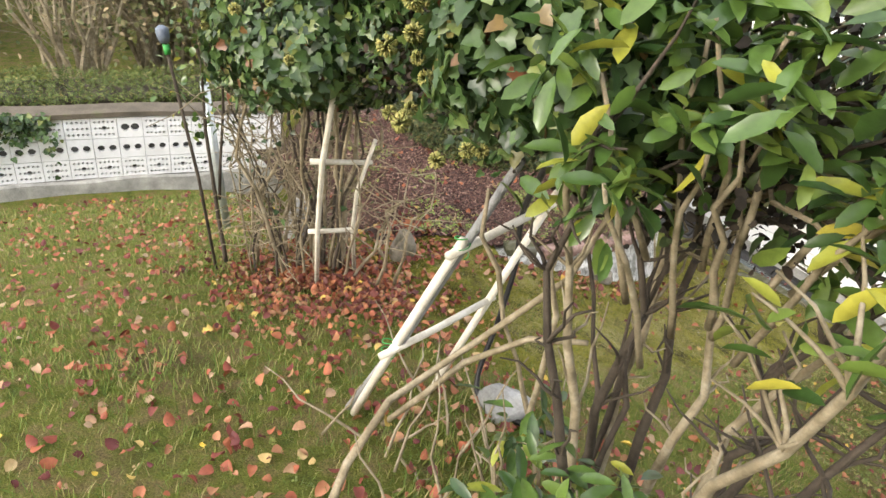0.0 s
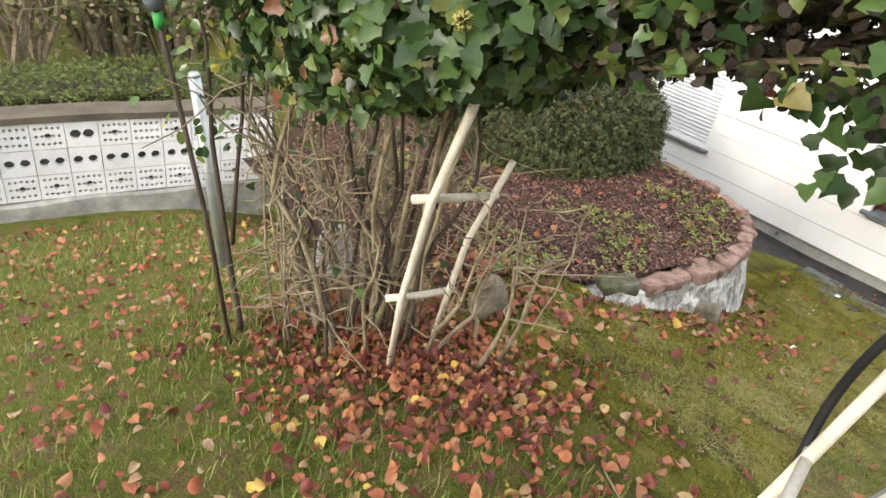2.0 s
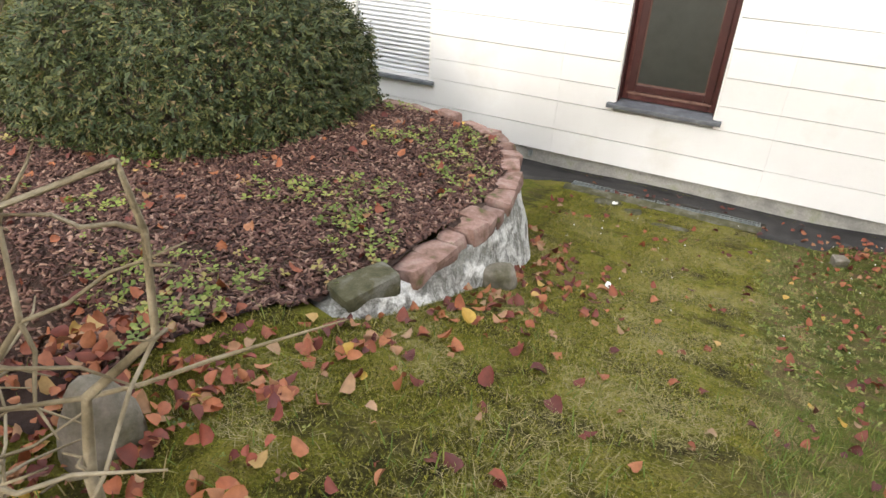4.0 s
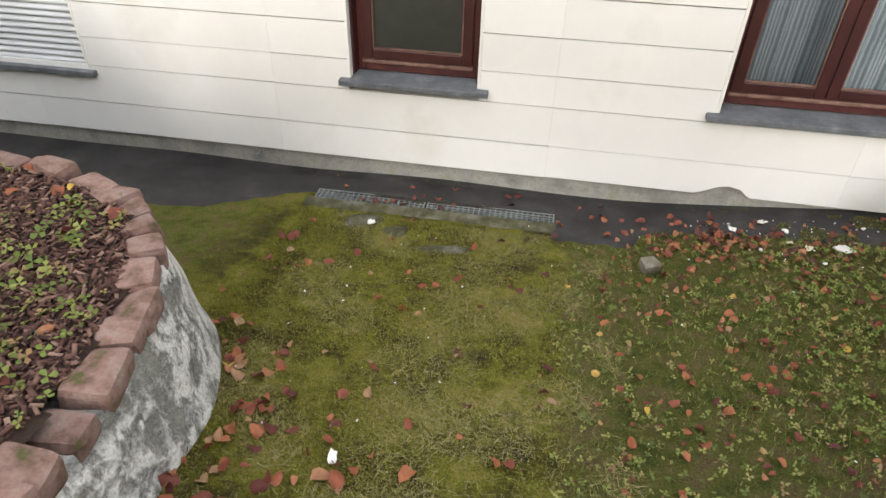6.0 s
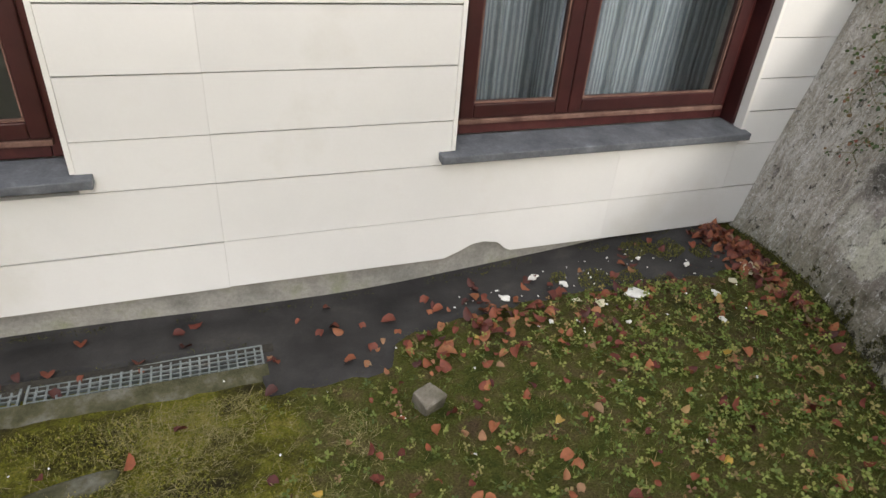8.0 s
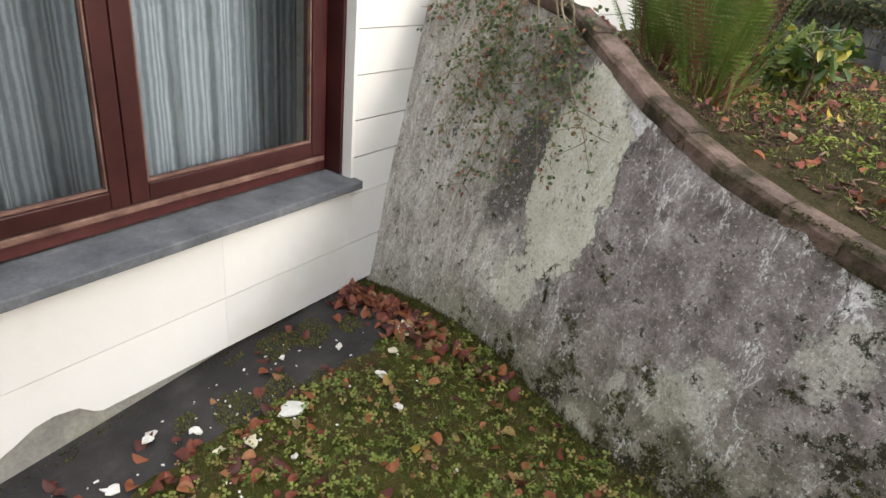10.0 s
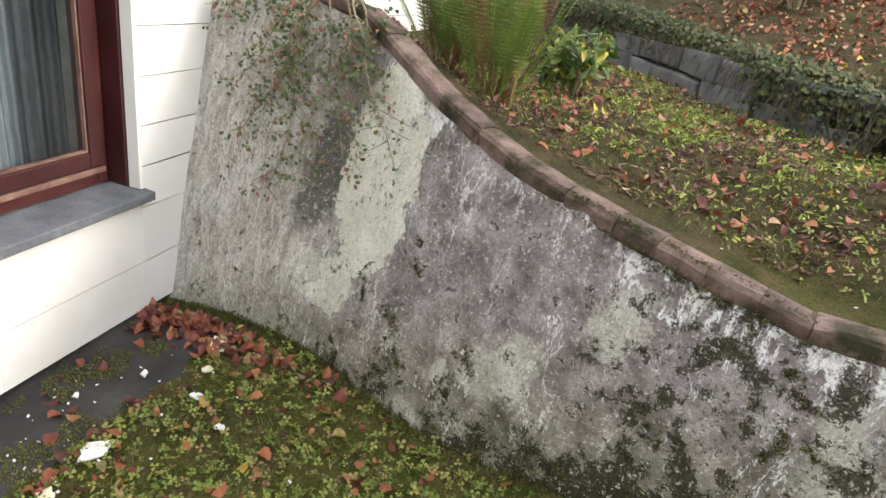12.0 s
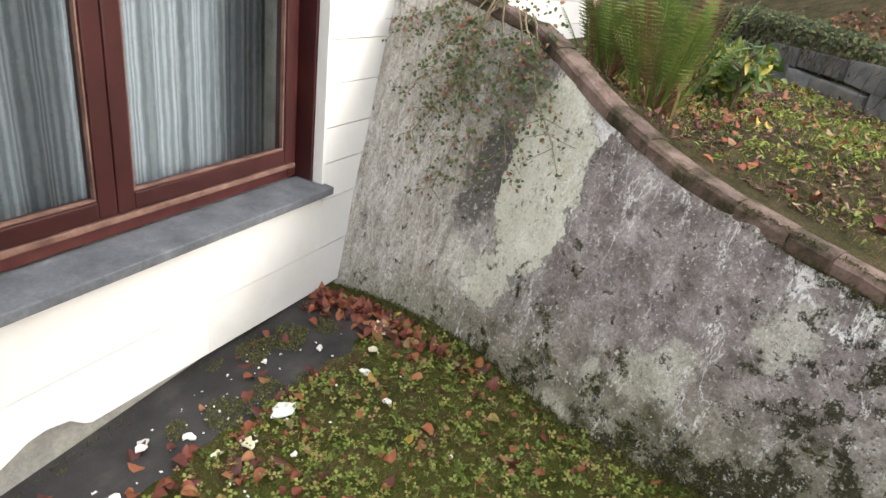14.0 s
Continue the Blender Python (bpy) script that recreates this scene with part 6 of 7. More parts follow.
cot = tagged(empty("cotoneaster", 1.8, -0.7, 1.5), "cotoneaster with tiny leaves trailing down the wall", "cotoneaster")
M_COT = leafy("cotoneaster_leaves", [(0.0, (0.05, 0.08, 0.03)), (0.55, (0.10, 0.15, 0.05)), (0.78, (0.18, 0.18, 0.07)), (0.9, (0.28, 0.10, 0.07)), (1.0, (0.34, 0.16, 0.09))], 0.5, 0.15, 80)
pc, pl = [], []
for k, (y0, y1, f1) in enumerate([(-0.55, -0.45, 0.50), (-0.6, -0.30, 0.62), (-0.62, -0.60, 0.58), (-0.66, -0.78, 0.66), (-0.70, -0.95, 0.80), (-0.58, -0.22, 0.74), (-0.52, -0.38, 0.72), (-0.72, -0.86, 0.84), (-0.45, -0.12, 0.86)]):
    pts = []
    for q in np.linspace(0, 1, 11):
        yy = y0 + (y1 - y0) * q + 0.025 * math.sin(7 * q + k)
        ff = 1.0 + (f1 - 1.0) * q
        pts.append(wall_point(yy, ff) + Vector((-0.03 - 0.02 * math.sin(5 * q + k), 0, 0.05 * (1 - q))))
    pc.append(tube(pts, [0.0045 - 0.0003 * i for i in range(11)], 5))
    for i in range(2, 11):
        for s in (-1, 1):
            e = pts[i] + Vector((-0.015, s * srnd.uniform(0.05, 0.14), -srnd.uniform(0.02, 0.10)))
            tw = wander(pts[i], e, 4, 0.008, srnd)
            pc.append(tube(tw, [0.002, 0.0018, 0.0015, 0.0013, 0.001], 4, False))
            for _ in range(9 if i < 7 else 7):
                pl.append(pts[i].lerp(e, srnd.random()) + Vector((srnd.uniform(-0.03, 0.0), srnd.gauss(0, 0.012), srnd.gauss(0, 0.012))))
v, f = joined(*pc)
mesh("twigwork", [Vector(q) - cot.location for q in v], f, M_BARK, cot)
for k in range(160):
    pl.append(wall_point(srnd.gauss(-0.72, 0.13), 1.0) + Vector((srnd.uniform(-0.06, 0.12), 0, srnd.uniform(-0.10, 0.16))))
p = np.array([tuple(q - cot.location) for q in pl])
foliage("leaves", OVAL, p, np.tile([-1.0, 0, 0.3], (len(p), 1)), rng.uniform(0.012, 0.024, len(p)), M_COT, rng, cot, loose=0.7)

# moss cushions on the wall and its foot
M_MOSS = leafy("moss_cushions", [(0.0, (0.018, 0.018, 0.007)), (0.5, (0.05, 0.05, 0.014)), (0.8, (0.11, 0.11, 0.02)), (1.0, (0.20, 0.20, 0.04))], 0.95, 0.0, 150)
LUMP = ([(math.cos(a) * c, math.sin(a) * c, z) for c, z in ((1, 0), (0.8, 0.35), (0.35, 0.55)) for a in (0, 1.05, 2.1, 3.14, 4.19, 5.24)] + [(0, 0, 0.8)],
        [(i, (i + 1) % 6, 6 + (i + 1) % 6, 6 + i) for i in range(6)] + [(6 + i, 6 + (i + 1) % 6, 12 + (i + 1) % 6, 12 + i) for i in range(6)] + [(12 + i, 12 + (i + 1) % 6, 18) for i in range(6)])
pos, nr, sz = [], [], []
spots = [(-0.32, 0.10, 0.05, 40), (-0.60, 0.15, 0.05, 50), (-0.85, 0.18, 0.06, 60), (-1.08, 0.2, 0.06, 60), (-1.17, 0.25, 0.04, 50), (-1.38, 0.14, 0.05, 50), (-1.55, 0.2, 0.08, 80), (-1.75, 0.18, 0.09, 90), (-1.98, 0.2, 0.08, 80), (-2.2, 0.25, 0.09, 90),
         (-1.19, 0.56, 0.02, 18), (-1.18, 0.63, 0.012, 10), (-0.98, 0.40, 0.03, 26), (-2.10, 0.92, 0.06, 70), (-2.12, 0.82, 0.05, 60), (-1.80, 0.60, 0.03, 26), (-1.98, 0.62, 0.03, 26), (-2.20, 0.66, 0.05, 60), (-2.25, 0.82, 0.05, 60), (-1.99, 0.45, 0.03, 30), (-1.37, 0.27, 0.03, 40), (-2.3, 0.6, 0.05, 60), (-1.42, 0.40, 0.03, 30), (-1.12, 0.36, 0.03, 30), (-1.70, 0.97, 0.03, 24), (-1.85, 0.97, 0.04, 40), (-2.0, 0.985, 0.05, 60), (-2.15, 0.985, 0.05, 50)]
for y0, f0, r0, k in spots:
    knots_ = [(srnd.gauss(0, r0 * 0.8), srnd.gauss(0, r0 * 0.7), srnd.uniform(0.08, 0.4)) for _ in range(9)]
    for _ in range(k * 5):
        ky, kf, kr = srnd.choice(knots_)
        yy, ff = y0 + ky + srnd.gauss(0, r0 * kr), f0 + kf + srnd.gauss(0, r0 * kr)
        if 0.05 < ff < 1.0 and yy < -0.02:
            pos.append(tuple(wall_point(yy, ff)))
            nr.append((-1 + srnd.gauss(0, 0.3), -0.5 + srnd.gauss(0, 0.3), 0.3 + srnd.gauss(0, 0.3)))
            sz.append(srnd.uniform(0.007, 0.017))
for y0, k, r0 in ((-1.50, 50, 0.03), (-1.62, 110, 0.05), (-1.72, 200, 0.06), (-1.85, 320, 0.07), (-1.98, 320, 0.06), (-2.15, 360, 0.08), (-2.32, 300, 0.07), (-2.5, 260, 0.08), (-1.25, 40, 0.03)):
    for _ in range(k):
        yy = y0 + srnd.gauss(0, r0)
        hx, hz = float(np.interp(yy, WALL_Y, HEAD_X)), float(np.interp(yy, WALL_Y, HEAD_Z))
        u = srnd.random() ** 1.5
        pos.append((hx - 0.018 + 0.07 * u * min(1.0, max(0.15, -1.5 - yy + 0.3)), yy, hz - 0.035 + 0.055 * min(1.0, 3 * u)))
        nr.append((-1 + srnd.gauss(0, 0.3), -0.5 + srnd.gauss(0, 0.3), 0.5 + srnd.gauss(0, 0.3)))
        sz.append(srnd.uniform(0.006, 0.015))
for _ in range(4200):
    yy = srnd.uniform(-2.6, -0.05)
    xx = float(np.interp(yy, WALL_Y, FOOT_X)) - abs(srnd.gauss(0, 0.05)) + 0.05
    pos.append((xx, yy, land1(xx, yy) + 0.005))
    nr.append((srnd.gauss(0, 0.3), srnd.gauss(0, 0.3), 1))
    sz.append(srnd.uniform(0.006, 0.018))
for _ in range(2600):
    xx = srnd.uniform(-2.6, 1.35)
    if math.sin(7 * xx) + math.sin(17 * xx + 1) > -0.2:
        yy = 0.012 - abs(srnd.gauss(0, 0.022))
        pos.append((xx, yy, land1(xx, yy) + 0.022))
        nr.append((srnd.gauss(0, 0.3), -0.5, 1))
        sz.append(srnd.uniform(0.005, 0.012))
for _ in range(2200):
    xx = srnd.uniform(-2.4, 1.3)
    yy = strip_edge(xx) + srnd.gauss(0, 0.03)
    if yy < -0.02:
        pos.append((xx, yy, land1(xx, yy) + 0.014))
        nr.append((srnd.gauss(0, 0.3), srnd.gauss(0, 0.3), 1))
        sz.append(srnd.uniform(0.003, 0.009))
sz = np.array(sz)
ax, ay, az = frames_for(np.array(nr), sz, rng)
tagged(scatter_shapes("moss", SPRIG, (np.array(pos), ax, az, ay), M_MOSS, None), "dark green moss cushions on the wall and paving", "moss", kind="stuff")


M_PAVEMOSS = leafy("pavement_moss", [(0.0, (0.04, 0.04, 0.012)), (0.45, (0.11, 0.115, 0.02)), (0.8, (0.20, 0.20, 0.03)), (1.0, (0.28, 0.24, 0.08))], 0.95, 0.0, 150)
pos = []
for _ in range(16000):
    xx, yy = srnd.uniform(0.15, 1.4), srnd.uniform(-0.5, -0.03)
    if math.sin(7 * xx + 1 + 5 * yy) * math.sin(12 * yy + 3 * xx) + 0.35 * math.sin(31 * xx - 23 * yy) > 0.42 and yy > strip_edge(xx):
        pos.append((xx, yy, land1(xx, yy) + 0.013))
pos = np.array(pos)
ax, ay, az = frames_for(np.stack([rng.normal(0, 0.4, len(pos)), rng.normal(0, 0.4, len(pos)), np.ones(len(pos))], -1), rng.uniform(0.005, 0.013, len(pos)), rng)
tagged(scatter_shapes("pavement_moss", SPRIG, (pos, ax, az, ay), M_PAVEMOSS), "yellow-green moss in patches on the black bitumen", "moss", kind="stuff")


# ---- grass, clover, fallen leaves ----
def off_limits(x, y):
    """Under the bed, the bitumen, the channel or the retaining wall."""
    bed_ = (x < np.interp(y, ymono, bx[:72]) + 0.02) & (y > -3.95) & (y < -1.5) & (x > -5.3)
    bed_ |= (y > -2.05) & (y < np.interp(x, bx[::-1], by[::-1]) + 0.05) & (x > -5.3) & (x < -2.2)
    strip_ = y > np.interp(x, STRIP_X, STRIP_Y)
    strip_ |= (x > -2.34) & (x < -0.78) & (y > -0.52)
    wall_ = (np.abs(x - np.interp(y, WALL_Y, HEAD_X)) < 0.25) & (y > -5.6)
    wall_ |= (x > np.interp(y, WALL_Y, FOOT_X)) & (x < np.interp(y, WALL_Y, HEAD_X) + 0.2) & (y > -5.6)
    return bed_ | strip_ | wall_ | (y > -0.03) | (x < -5.35)


def strew(n, rng, x0, x1, y0, y1, dens):
    x, y = rng.uniform(x0, x1, n), rng.uniform(y0, y1, n)
    ok = ~off_limits(x, y) & (rng.random(n) < dens(x, y))
    return x[ok], y[ok]


def patchy(x, y, a=2.3, b=3.1):
    return 0.5 + 0.25 * np.sin(a * x + 1.7 * np.sin(b * y)) + 0.25 * np.sin(b * y + 1.3 * np.sin(a * 1.7 * x))


def is_moss(x, y):
    return smoothstep(-0.68, -0.80, x) * smoothstep(-5.4, -4.6, y)


rng = np.random.default_rng(33)
# short turf over the lawn, thin over the moss
x, y = strew(330000, rng, -5.4, 3.0, -8.6, -0.3, lambda x, y: (0.25 + 0.75 * patchy(x * 1.7, y * 1.7)) * (1 - 0.86 * is_moss(x, y)) * (1 - 0.35 * (x > np.interp(y, WALL_Y, HEAD_X)) * (y > -4.6)) * (1 - 0.3 * smoothstep(-0.8, -0.6, x) * smoothstep(-3.0, -2.2, y) * (x < np.interp(y, WALL_Y, HEAD_X))))
nrm = np.stack([rng.normal(0, 1, len(x)), rng.normal(0, 1, len(x)), rng.uniform(0.05, 0.9, len(x))], -1)
s = rng.uniform(0.025, 0.065, len(x)) * (0.7 + 0.6 * patchy(x, y)) * (1 - 0.45 * smoothstep(-4.0, -3.0, y))
ang = rng.uniform(0, 6.28, len(x))
lean = rng.uniform(0.1, 0.8, len(x))
up = np.stack([np.cos(ang) * lean, np.sin(ang) * lean, np.ones(len(x))], -1)
up /= np.linalg.norm(up, axis=1)[:, None]
sd = np.stack([-np.sin(ang), np.cos(ang), 0 * ang], -1)
out = np.cross(sd, up)
tagged(scatter_shapes("grass", BLADE, (np.stack([x, y, land(x, y) - 0.003], -1), sd * s[:, None] * 0.75, up * s[:, None], out * s[:, None]), M_GRASS), "short patchy autumn grass", "grass", kind="stuff")
# dry stalks on the moss
x, y = strew(90000, rng, -2.1, -0.5, -4.6, -0.5, lambda x, y: 0.12 + 0.6 * (patchy(x * 2.6, y * 2.6) > 0.6) + 0.6 * np.exp(-((x + 1.22 + 0.08 * np.sin(2.3 * y)) / 0.16) ** 2))
ang = rng.uniform(0, 6.28, len(x))
up = np.stack([np.cos(ang), np.sin(ang), rng.uniform(0.02, 0.5, len(x))], -1)
up /= np.linalg.norm(up, axis=1)[:, None]
sd = np.stack([-np.sin(ang), np.cos(ang), 0 * ang], -1)
s = rng.uniform(0.02, 0.055, len(x))
M_DRY = leafy("dry_grass", [(0.0, (0.16, 0.15, 0.04)), (0.5, (0.26, 0.23, 0.08)), (1.0, (0.36, 0.31, 0.16))], 0.8, 0.15, 30)
tagged(scatter_shapes("dry_grass", BLADE, (np.stack([x, y, land(x, y) + 0.002], -1), sd * s[:, None] * 0.35, up * s[:, None], np.cross(sd, up) * s[:, None]), M_DRY), "dry yellow grass stalks lying in the moss", "grass", kind="stuff")
# moss tufts give the slope its nap
x, y = strew(190000, rng, -2.3, -0.55, -5.0, -0.5, lambda x, y: is_moss(x, y) * np.clip(0.12 + 1.5 * patchy(x * 3.3, y * 3.3) * (0.4 + patchy(x * 1.3 + 1, y * 1.1)) - 0.2 + 0.2 * (x < -1.3), 0.08, 1) * (1 - 0.6 * np.exp(-((x + 0.88) / 0.09) ** 2)))
nrm = np.stack([rng.normal(0, 0.5, len(x)), rng.normal(0, 0.5, len(x)), np.ones(len(x))], -1)
ax, ay, az = frames_for(nrm, rng.uniform(0.005, 0.014, len(x)), rng)
M_NAP = leafy("moss_nap", [(0.0, (0.045, 0.042, 0.012)), (0.3, (0.13, 0.128, 0.018)), (0.65, (0.23, 0.23, 0.025)), (0.9, (0.33, 0.31, 0.05)), (1.0, (0.40, 0.31, 0.15))], 0.9, 0.1, 60)
tagged(scatter_shapes("moss_tufts", SPRIG, (np.stack([x, y, land(x, y)], -1), ax, az, ay), M_NAP), "yellow-green cushion moss covering the slope", "moss", kind="stuff")
M_TURFWEED = leafy("turf_weeds", [(0.0, (0.07, 0.10, 0.02)), (0.45, (0.17, 0.21, 0.04)), (0.75, (0.28, 0.29, 0.075)), (0.9, (0.26, 0.20, 0.08)), (1.0, (0.20, 0.10, 0.06))], 0.55, 0.25, 50)
M_BANKWEED = leafy("bank_weeds", [(0.0, (0.10, 0.15, 0.02)), (0.5, (0.21, 0.29, 0.04)), (0.85, (0.34, 0.38, 0.08)), (1.0, (0.42, 0.36, 0.12))], 0.55, 0.3, 50)
# low weeds: on the right of the moss, in the bed, on the bank
x1_, y1_ = strew(17000, rng, -0.85, 1.6, -3.2, -0.25, lambda x, y: smoothstep(-0.85, -0.7, x) * (0.10 + 0.34 * patchy(x * 3.1, y * 3.1) * patchy(x * 7.1 + 1, y * 6.1)))
x2_, y2_ = strew(5000, rng, 0.9, 3.2, -4.2, -0.6, lambda x, y: (x > np.interp(y, WALL_Y, HEAD_X) + 0.3) * (0.1 + 0.4 * (patchy(x * 2.5, y * 2.5) > 0.55)))
x3_, y3_ = strew(5000, rng, -5.2, 0.5, -8.0, -4.4, lambda x, y: 0.35 * (patchy(x * 2.5 + 2, y * 2.5) > 0.6))
xw, yw = np.concatenate([x1_, x2_, x3_]), np.concatenate([y1_, y2_, y3_])
nrm = np.stack([rng.normal(0, 0.5, len(xw)), rng.normal(0, 0.5, len(xw)), np.ones(len(xw))], -1)
ax, ay, az = frames_for(nrm, rng.uniform(0.005, 0.016, len(xw)), rng)
tagged(scatter_shapes("low_weeds", CLOVER, (np.stack([xw, yw, land(xw, yw) + rng.uniform(0.005, 0.03, len(xw))], -1), ax, ay, az), M_TURFWEED), "low green clover and weeds in the turf", "weeds", kind="stuff")
ax, ay, az = frames_for(nrm[: len(xw) // 2] * [1.5, 1.5, 1], rng.uniform(0.012, 0.03, len(xw) // 2), rng)
tagged(scatter_shapes("leafy_weeds", LANCE, (np.stack([xw, yw, land(xw, yw) + 0.012], -1)[: len(xw) // 2], ax, ay, az), M_TURFWEED), "small broad-leaved weeds", "weeds", kind="stuff")
# fresh weeds in the corner between wall and window
x, y = strew(6500, rng, 0.0, 1.5, -1.9, -0.28, lambda x, y: (0.15 + 0.6 * patchy(x * 4.1, y * 4.7)) * smoothstep(0.0, 0.6, x))
nrm = np.stack([rng.normal(0, 0.5, len(x)), rng.normal(0, 0.5, len(x)), np.ones(len(x))], -1)
ax, ay, az = frames_for(nrm, rng.uniform(0.006, 0.018, len(x)), rng)
tagged(scatter_shapes("corner_weeds", CLOVER, (np.stack([x, y, land(x, y) + rng.uniform(0.01, 0.045, len(x))], -1), ax, ay, az), M_CLOVER), "fresh green clover in the corner below the window", "weeds", kind="stuff")
# bank: rosettes of narrow leaves over dark crumbs of soil
cx_, cy_ = strew(3400, rng, 0.9, 5.0, -4.4, -0.6, lambda x, y: (x > np.interp(y, WALL_Y, HEAD_X) + 0.28) * (x < np.interp(y, STEP_Y, STEP_X) - 0.15) * (0.10 + 0.65 * (patchy(x * 2.3, y * 2.9) > 0.47)) * smoothstep(0.2, 0.75, x - np.interp(y, WALL_Y, HEAD_X)))
k = rng.integers(0, len(cx_), 13 * len(cx_))
x, y = cx_[k] + rng.normal(0, 0.035, len(k)), cy_[k] + rng.normal(0, 0.035, len(k))
nrm = np.stack([rng.normal(0, 0.8, len(k)), rng.normal(0, 0.8, len(k)), np.ones(len(k))], -1)
ax, ay, az = frames_for(nrm, rng.uniform(0.010, 0.030, len(k)), rng)
tagged(scatter_shapes("bank_weeds", LANCE, (np.stack([x, y, land(x, y) + rng.uniform(0.004, 0.03, len(k))], -1), ax, ay, az), M_BANKWEED), "bright yellow-green weeds in rosettes on the bank", "weeds", kind="stuff")
x, y = strew(16000, rng, 0.9, 3.6, -4.4, -0.5, lambda x, y: (x > np.interp(y, WALL_Y, HEAD_X) + 0.1) * (x < np.interp(y, STEP_Y, STEP_X)) * (0.2 + 0.8 * (patchy(x * 2.3, y * 2.9) < 0.5)))
nrm = np.stack([rng.normal(0, 0.5, len(x)), rng.normal(0, 0.5, len(x)), np.ones(len(x))], -1)
ax, ay, az = frames_for(nrm, rng.uniform(0.004, 0.015, len(x)), rng)
tagged(scatter_shapes("bank_crumbs", chip, (np.stack([x, y, land(x, y) + 0.006], -1), ax, ay, az), M_CHIP), "dark crumbs of soil and bark on the bank", "soil", kind="stuff")
x, y = on_bed(6000, rng)
k = patchy(x * 2.2 + 0.6, y * 2.2 + 1.4) + 0.25 * (y > -2.0) + 0.12 * (x > -2.6) + rng.normal(0, 0.08, len(x)) > 0.68
x, y = x[k], y[k]
nrm = np.stack([rng.normal(0, 0.4, len(x)), rng.normal(0, 0.4, len(x)), np.ones(len(x))], -1)
ax, ay, az = frames_for(nrm, rng.uniform(0.012, 0.03, len(x)), rng)
tagged(scatter_shapes("bed_weeds", CLOVER, (np.stack([x, y, bed_top(x, y) + rng.uniform(0.012, 0.045, len(x))], -1), ax, ay, az), M_CLOVER), "bright green clover in the bark mulch", "weeds", kind="stuff")


M_DARKFALL = leafy("damp_leaves", [(0.0, (0.055, 0.016, 0.012)), (0.35, (0.12, 0.03, 0.02)), (0.65, (0.21, 0.058, 0.028)), (0.9, (0.27, 0.11, 0.045)), (1.0, (0.24, 0.17, 0.10))], 0.5, 0.08, 60)


def litter(name, x, y, z, size, material, label, rng, tilt=0.35):
    nrm = np.stack([rng.normal(0, tilt, len(x)), rng.normal(0, tilt, len(x)), np.ones(len(x))], -1)
    ax, ay, az = frames_for(nrm, rng.uniform(0.45, 1.2, len(x)) * size, rng)
    return tagged(scatter_shapes(name, DRY, (np.stack([x, y, z], -1), ax, ay, az * rng.choice([-1, 1], len(x))[:, None]), material), label, "fallen leaves", kind="stuff")


def leaf_density(x, y):
    near_arch = np.exp(-((x + 1.7) ** 2 / 1.0 + (y + 5.3) ** 2 / 0.4))
    foot_bed = 1.6 * np.exp(-np.abs(x - np.interp(y, ymono, bx[:72]) - 0.22) / 0.16) * (y > -4.6) * (y < -1.7)
    lawn = 0.35 * smoothstep(-4.4, -5.2, y) + 0.19 * smoothstep(-0.75, -0.5, x)
    corner = np.exp(-((np.interp(y, WALL_Y, FOOT_X) - x) / 0.16) ** 2) * (y > -1.1) + np.exp(-((x - 0.35) ** 2 / 0.35 + (y + 0.42) ** 2 / 0.05)) * 0.8
    return np.clip(0.05 + 0.42 * near_arch + 0.6 * foot_bed + lawn + 0.7 * corner, 0, 1)


x, y = strew(20000, rng, -5.3, 1.7, -8.6, -0.05, lambda x, y: leaf_density(x, y) * (y < -4.3))
litter("fallen_leaves_lawn", x, y, land(x, y) + rng.uniform(0.012, 0.035, len(x)), 0.048, M_FALLPALE, "red, brown and tan leaves scattered on the lawn", rng, 0.45)
x, y = strew(8500, rng, -3.1, -0.9, -6.1, -4.6, lambda x, y: np.exp(-((x + 2.05) ** 2 / 0.45 + (y + 5.3) ** 2 / 0.16)))
litter("leaf_carpet", x, y, land(x, y) + rng.uniform(0.012, 0.05, len(x)), 0.046, M_FALL, "thick carpet of red and orange leaves under the canes", rng, 0.5)
x, y = strew(6500, rng, -2.4, 1.7, -4.4, -0.05, lambda x, y: leaf_density(x, y))
litter("fallen_leaves", x, y, land(x, y) + rng.uniform(0.010, 0.022, len(x)), np.where(x < -1.2, 0.058, 0.044), M_FALL, "fallen red-brown leaves on moss and weeds", rng)
foot_y = -0.03 - np.abs(rng.normal(0, 0.36, 260))
foot_x = np.interp(foot_y, WALL_Y, FOOT_X) - 0.04
x = np.concatenate([rng.uniform(-2.5, 1.5, 30), foot_x - 0.02 - np.abs(rng.normal(0, 0.08, 260)), rng.uniform(-2.2, -0.7, 14), rng.normal(0.25, 0.45, 100)])
y = np.concatenate([rng.uniform(-0.36, -0.04, 30), foot_y, rng.normal(-0.34, 0.03, 14), rng.normal(-0.42, 0.12, 100)])
litter("strip_leaves", x, y, land(x, y) + rng.uniform(0.014, 0.03, len(x)), 0.054, M_DARKFALL, "red-brown leaves blown onto the bitumen strip", rng, 0.15)
x = np.concatenate([rng.uniform(-3.0, -2.0, 240)])
y = -4.5 + rng.normal(0, 0.12, 240) - 0.15 * (x + 2.5)
litter("bed_edge_leaves", x, y, np.maximum(land(x, y), 0) + rng.uniform(0.03, 0.05, 240), 0.052, M_FALL, "drift of red leaves along the open end of the bed", rng, 0.5)
x, y = on_bed(230, rng)
litter("bed_leaves", x, y, bed_top(x, y) + 0.02, 0.06, M_FALL, "dry orange leaves on the bark mulch", rng, 0.5)
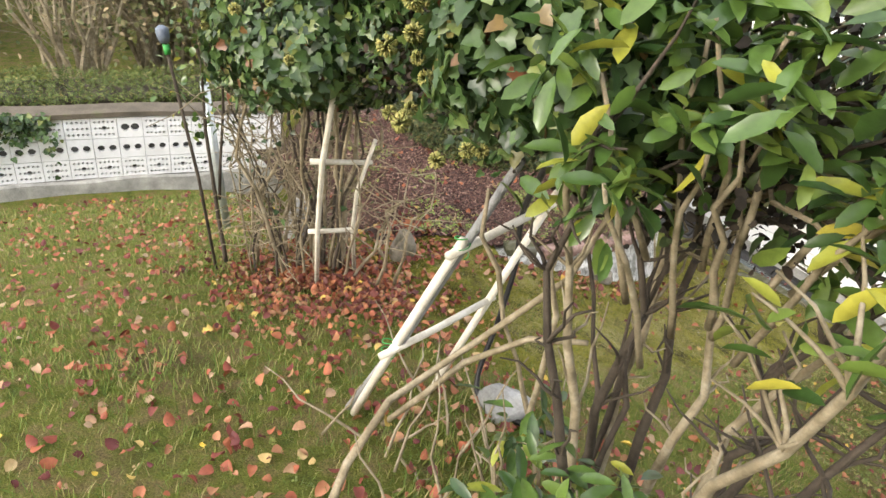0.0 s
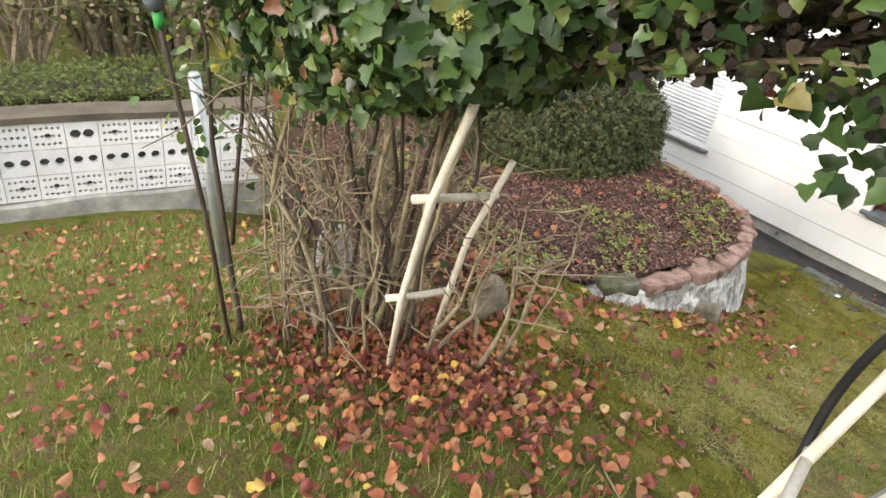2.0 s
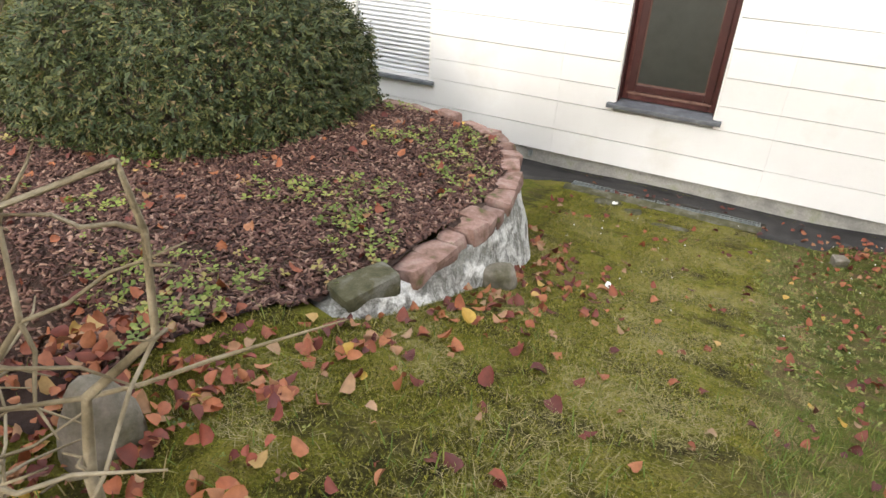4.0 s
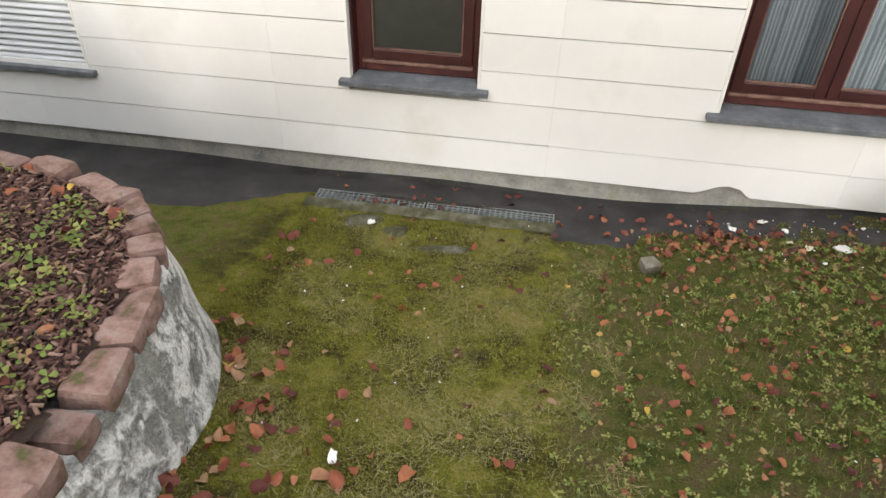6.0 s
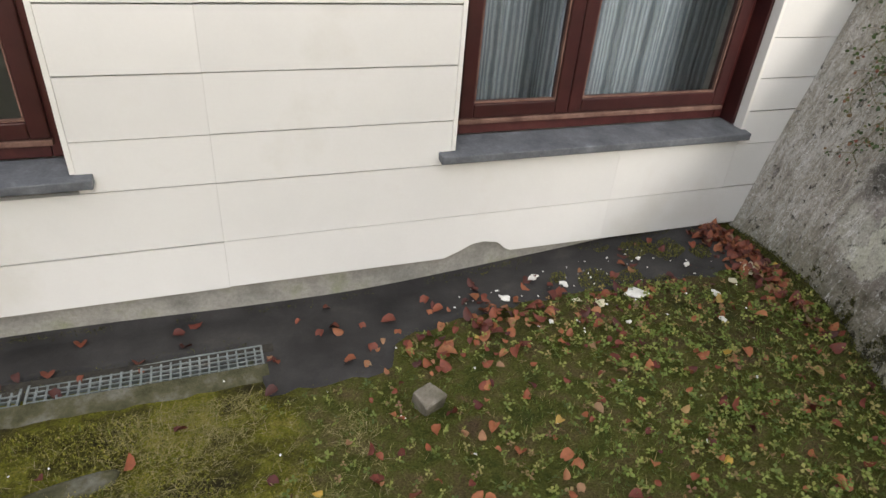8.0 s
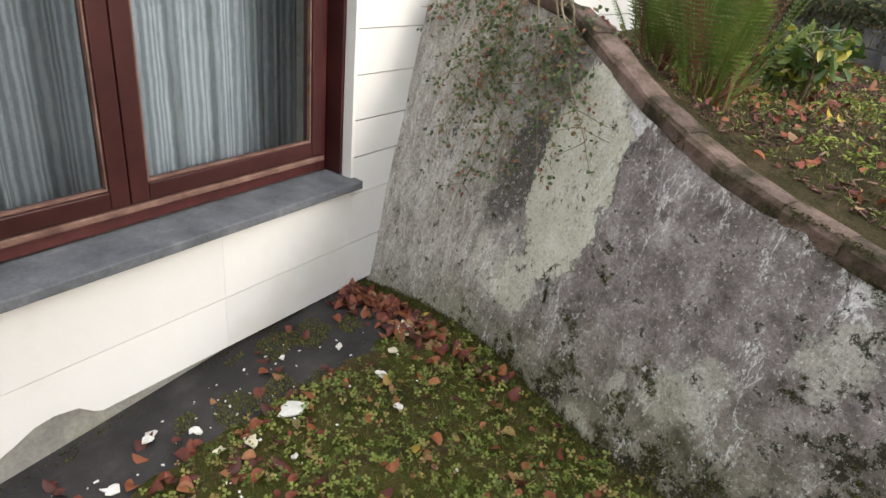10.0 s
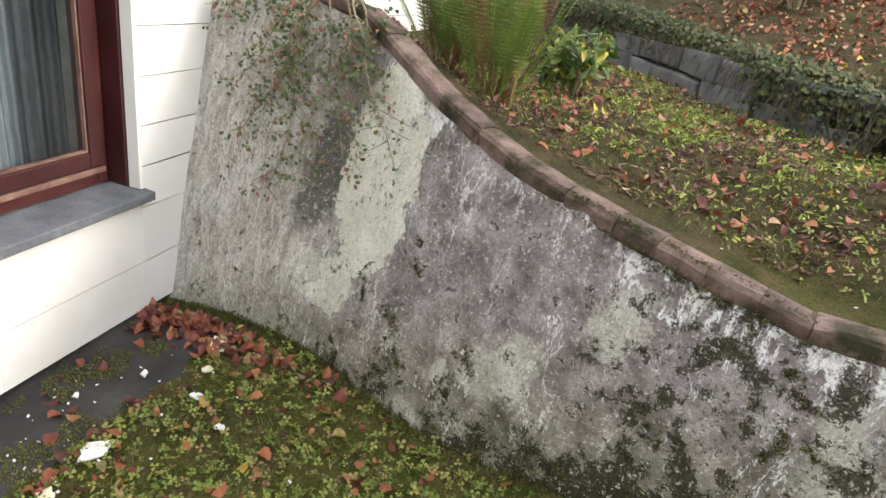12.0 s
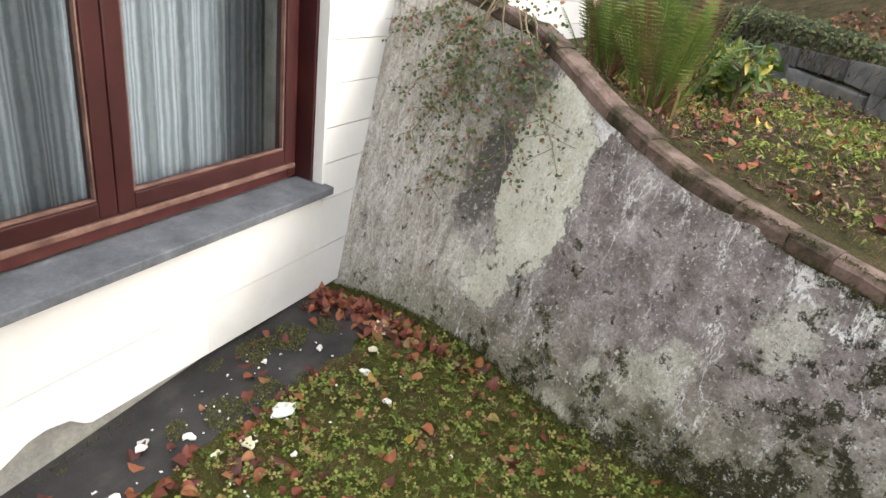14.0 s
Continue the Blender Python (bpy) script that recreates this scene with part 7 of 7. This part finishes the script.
x, y = strew(9000, rng, 0.9, 5.2, -4.5, -0.5, lambda x, y: (x > np.interp(y, WALL_Y, HEAD_X) + 0.3) * (0.25 + 0.5 * (x > np.interp(y, STEP_Y, STEP_X))))
litter("bank_leaves", x, y, land(x, y) + 0.02, 0.036, M_FALLPALE, "autumn leaves on the bank", rng, 0.5)

# paint flakes and crumbs below the window
M_FLAKE = surf("white_paint_flake", [(0.3, (0.66, 0.65, 0.60)), (0.7, (0.80, 0.80, 0.77))], 20, 120, 0.7, 0.4, 0.004)
M_CREAM = surf("cream_plaster_flake", [(0.3, (0.55, 0.50, 0.34)), (0.7, (0.70, 0.66, 0.50))], 20, 120, 0.8, 0.4, 0.004)


def flake(x, y, r, seed, material, label):
    rnd = random.Random(seed)
    bm = bmesh.new()
    ring = []
    for i in range(11):
        a = 6.283 * i / 11
        q = r * rnd.uniform(0.55, 1.15)
        ring.append((q * math.cos(a), 0.7 * q * math.sin(a), rnd.uniform(-0.003, 0.005)))
    top = [bm.verts.new((a, b, c + 0.006)) for a, b, c in ring]
    bot = [bm.verts.new((a, b, c)) for a, b, c in ring]
    mid = bm.verts.new((0, 0, 0.012))
    for i in range(11):
        j = (i + 1) % 11
        bm.faces.new((top[i], top[j], mid))
        bm.faces.new((bot[i], bot[j], top[j], top[i]))
    ob = part("paint_flake", bm, material)
    ob.matrix_basis = pose(x, y, land1(x, y) + 0.02, rnd.uniform(-8, 8), rnd.uniform(-8, 8), rnd.uniform(0, 360))
    return tagged(ob, label, "paint flake", "fallen paint flakes")


for k, (x, y, r) in enumerate([(0.77, -0.45, 0.055), (1.08, -0.58, 0.03), (0.23, -0.27, 0.028), (0.52, -0.26, 0.026), (0.98, -0.74, 0.022), (0.42, -0.16, 0.035), (1.12, -0.33, 0.02), (0.33, -0.5, 0.016), (0.62, -0.62, 0.016), (0.95, -0.2, 0.016)]):
    flake(x, y, r, k, M_FLAKE, "flake of white paint fallen from the wall")
for k, (x, y, r) in enumerate([(1.37, -0.46, 0.05), (0.59, -0.45, 0.04), (0.51, -0.40, 0.02), (1.22, -0.52, 0.025)]):
    flake(x, y, r, 30 + k, M_CREAM, "cream flake of fallen plaster")
flake(-1.46, -2.45, 0.028, 50, M_FLAKE, "small white scrap lying in the moss")
flake(-1.86, -0.63, 0.03, 51, M_FLAKE, "white lime crust on a paving fragment")
x = np.concatenate([rng.normal(0.7, 0.4, 70), rng.uniform(-2, 1.5, 60)])
y = np.concatenate([-0.1 - np.abs(rng.normal(0, 0.28, 70)), rng.uniform(-2.6, -0.4, 60)])
ok = (x < 1.45) & (x > -2.0)
x, y = x[ok], y[ok]
nrm = np.stack([rng.normal(0, 0.4, len(x)), rng.normal(0, 0.4, len(x)), np.ones(len(x))], -1)
ax, ay, az = frames_for(nrm, rng.uniform(0.0015, 0.006, len(x)), rng)
tagged(scatter_shapes("paint_crumbs", chip, (np.stack([x, y, land(x, y) + 0.016], -1), ax, ay * 2, az * 2), M_FLAKE), "tiny white crumbs of paint and plaster", "debris", kind="stuff")
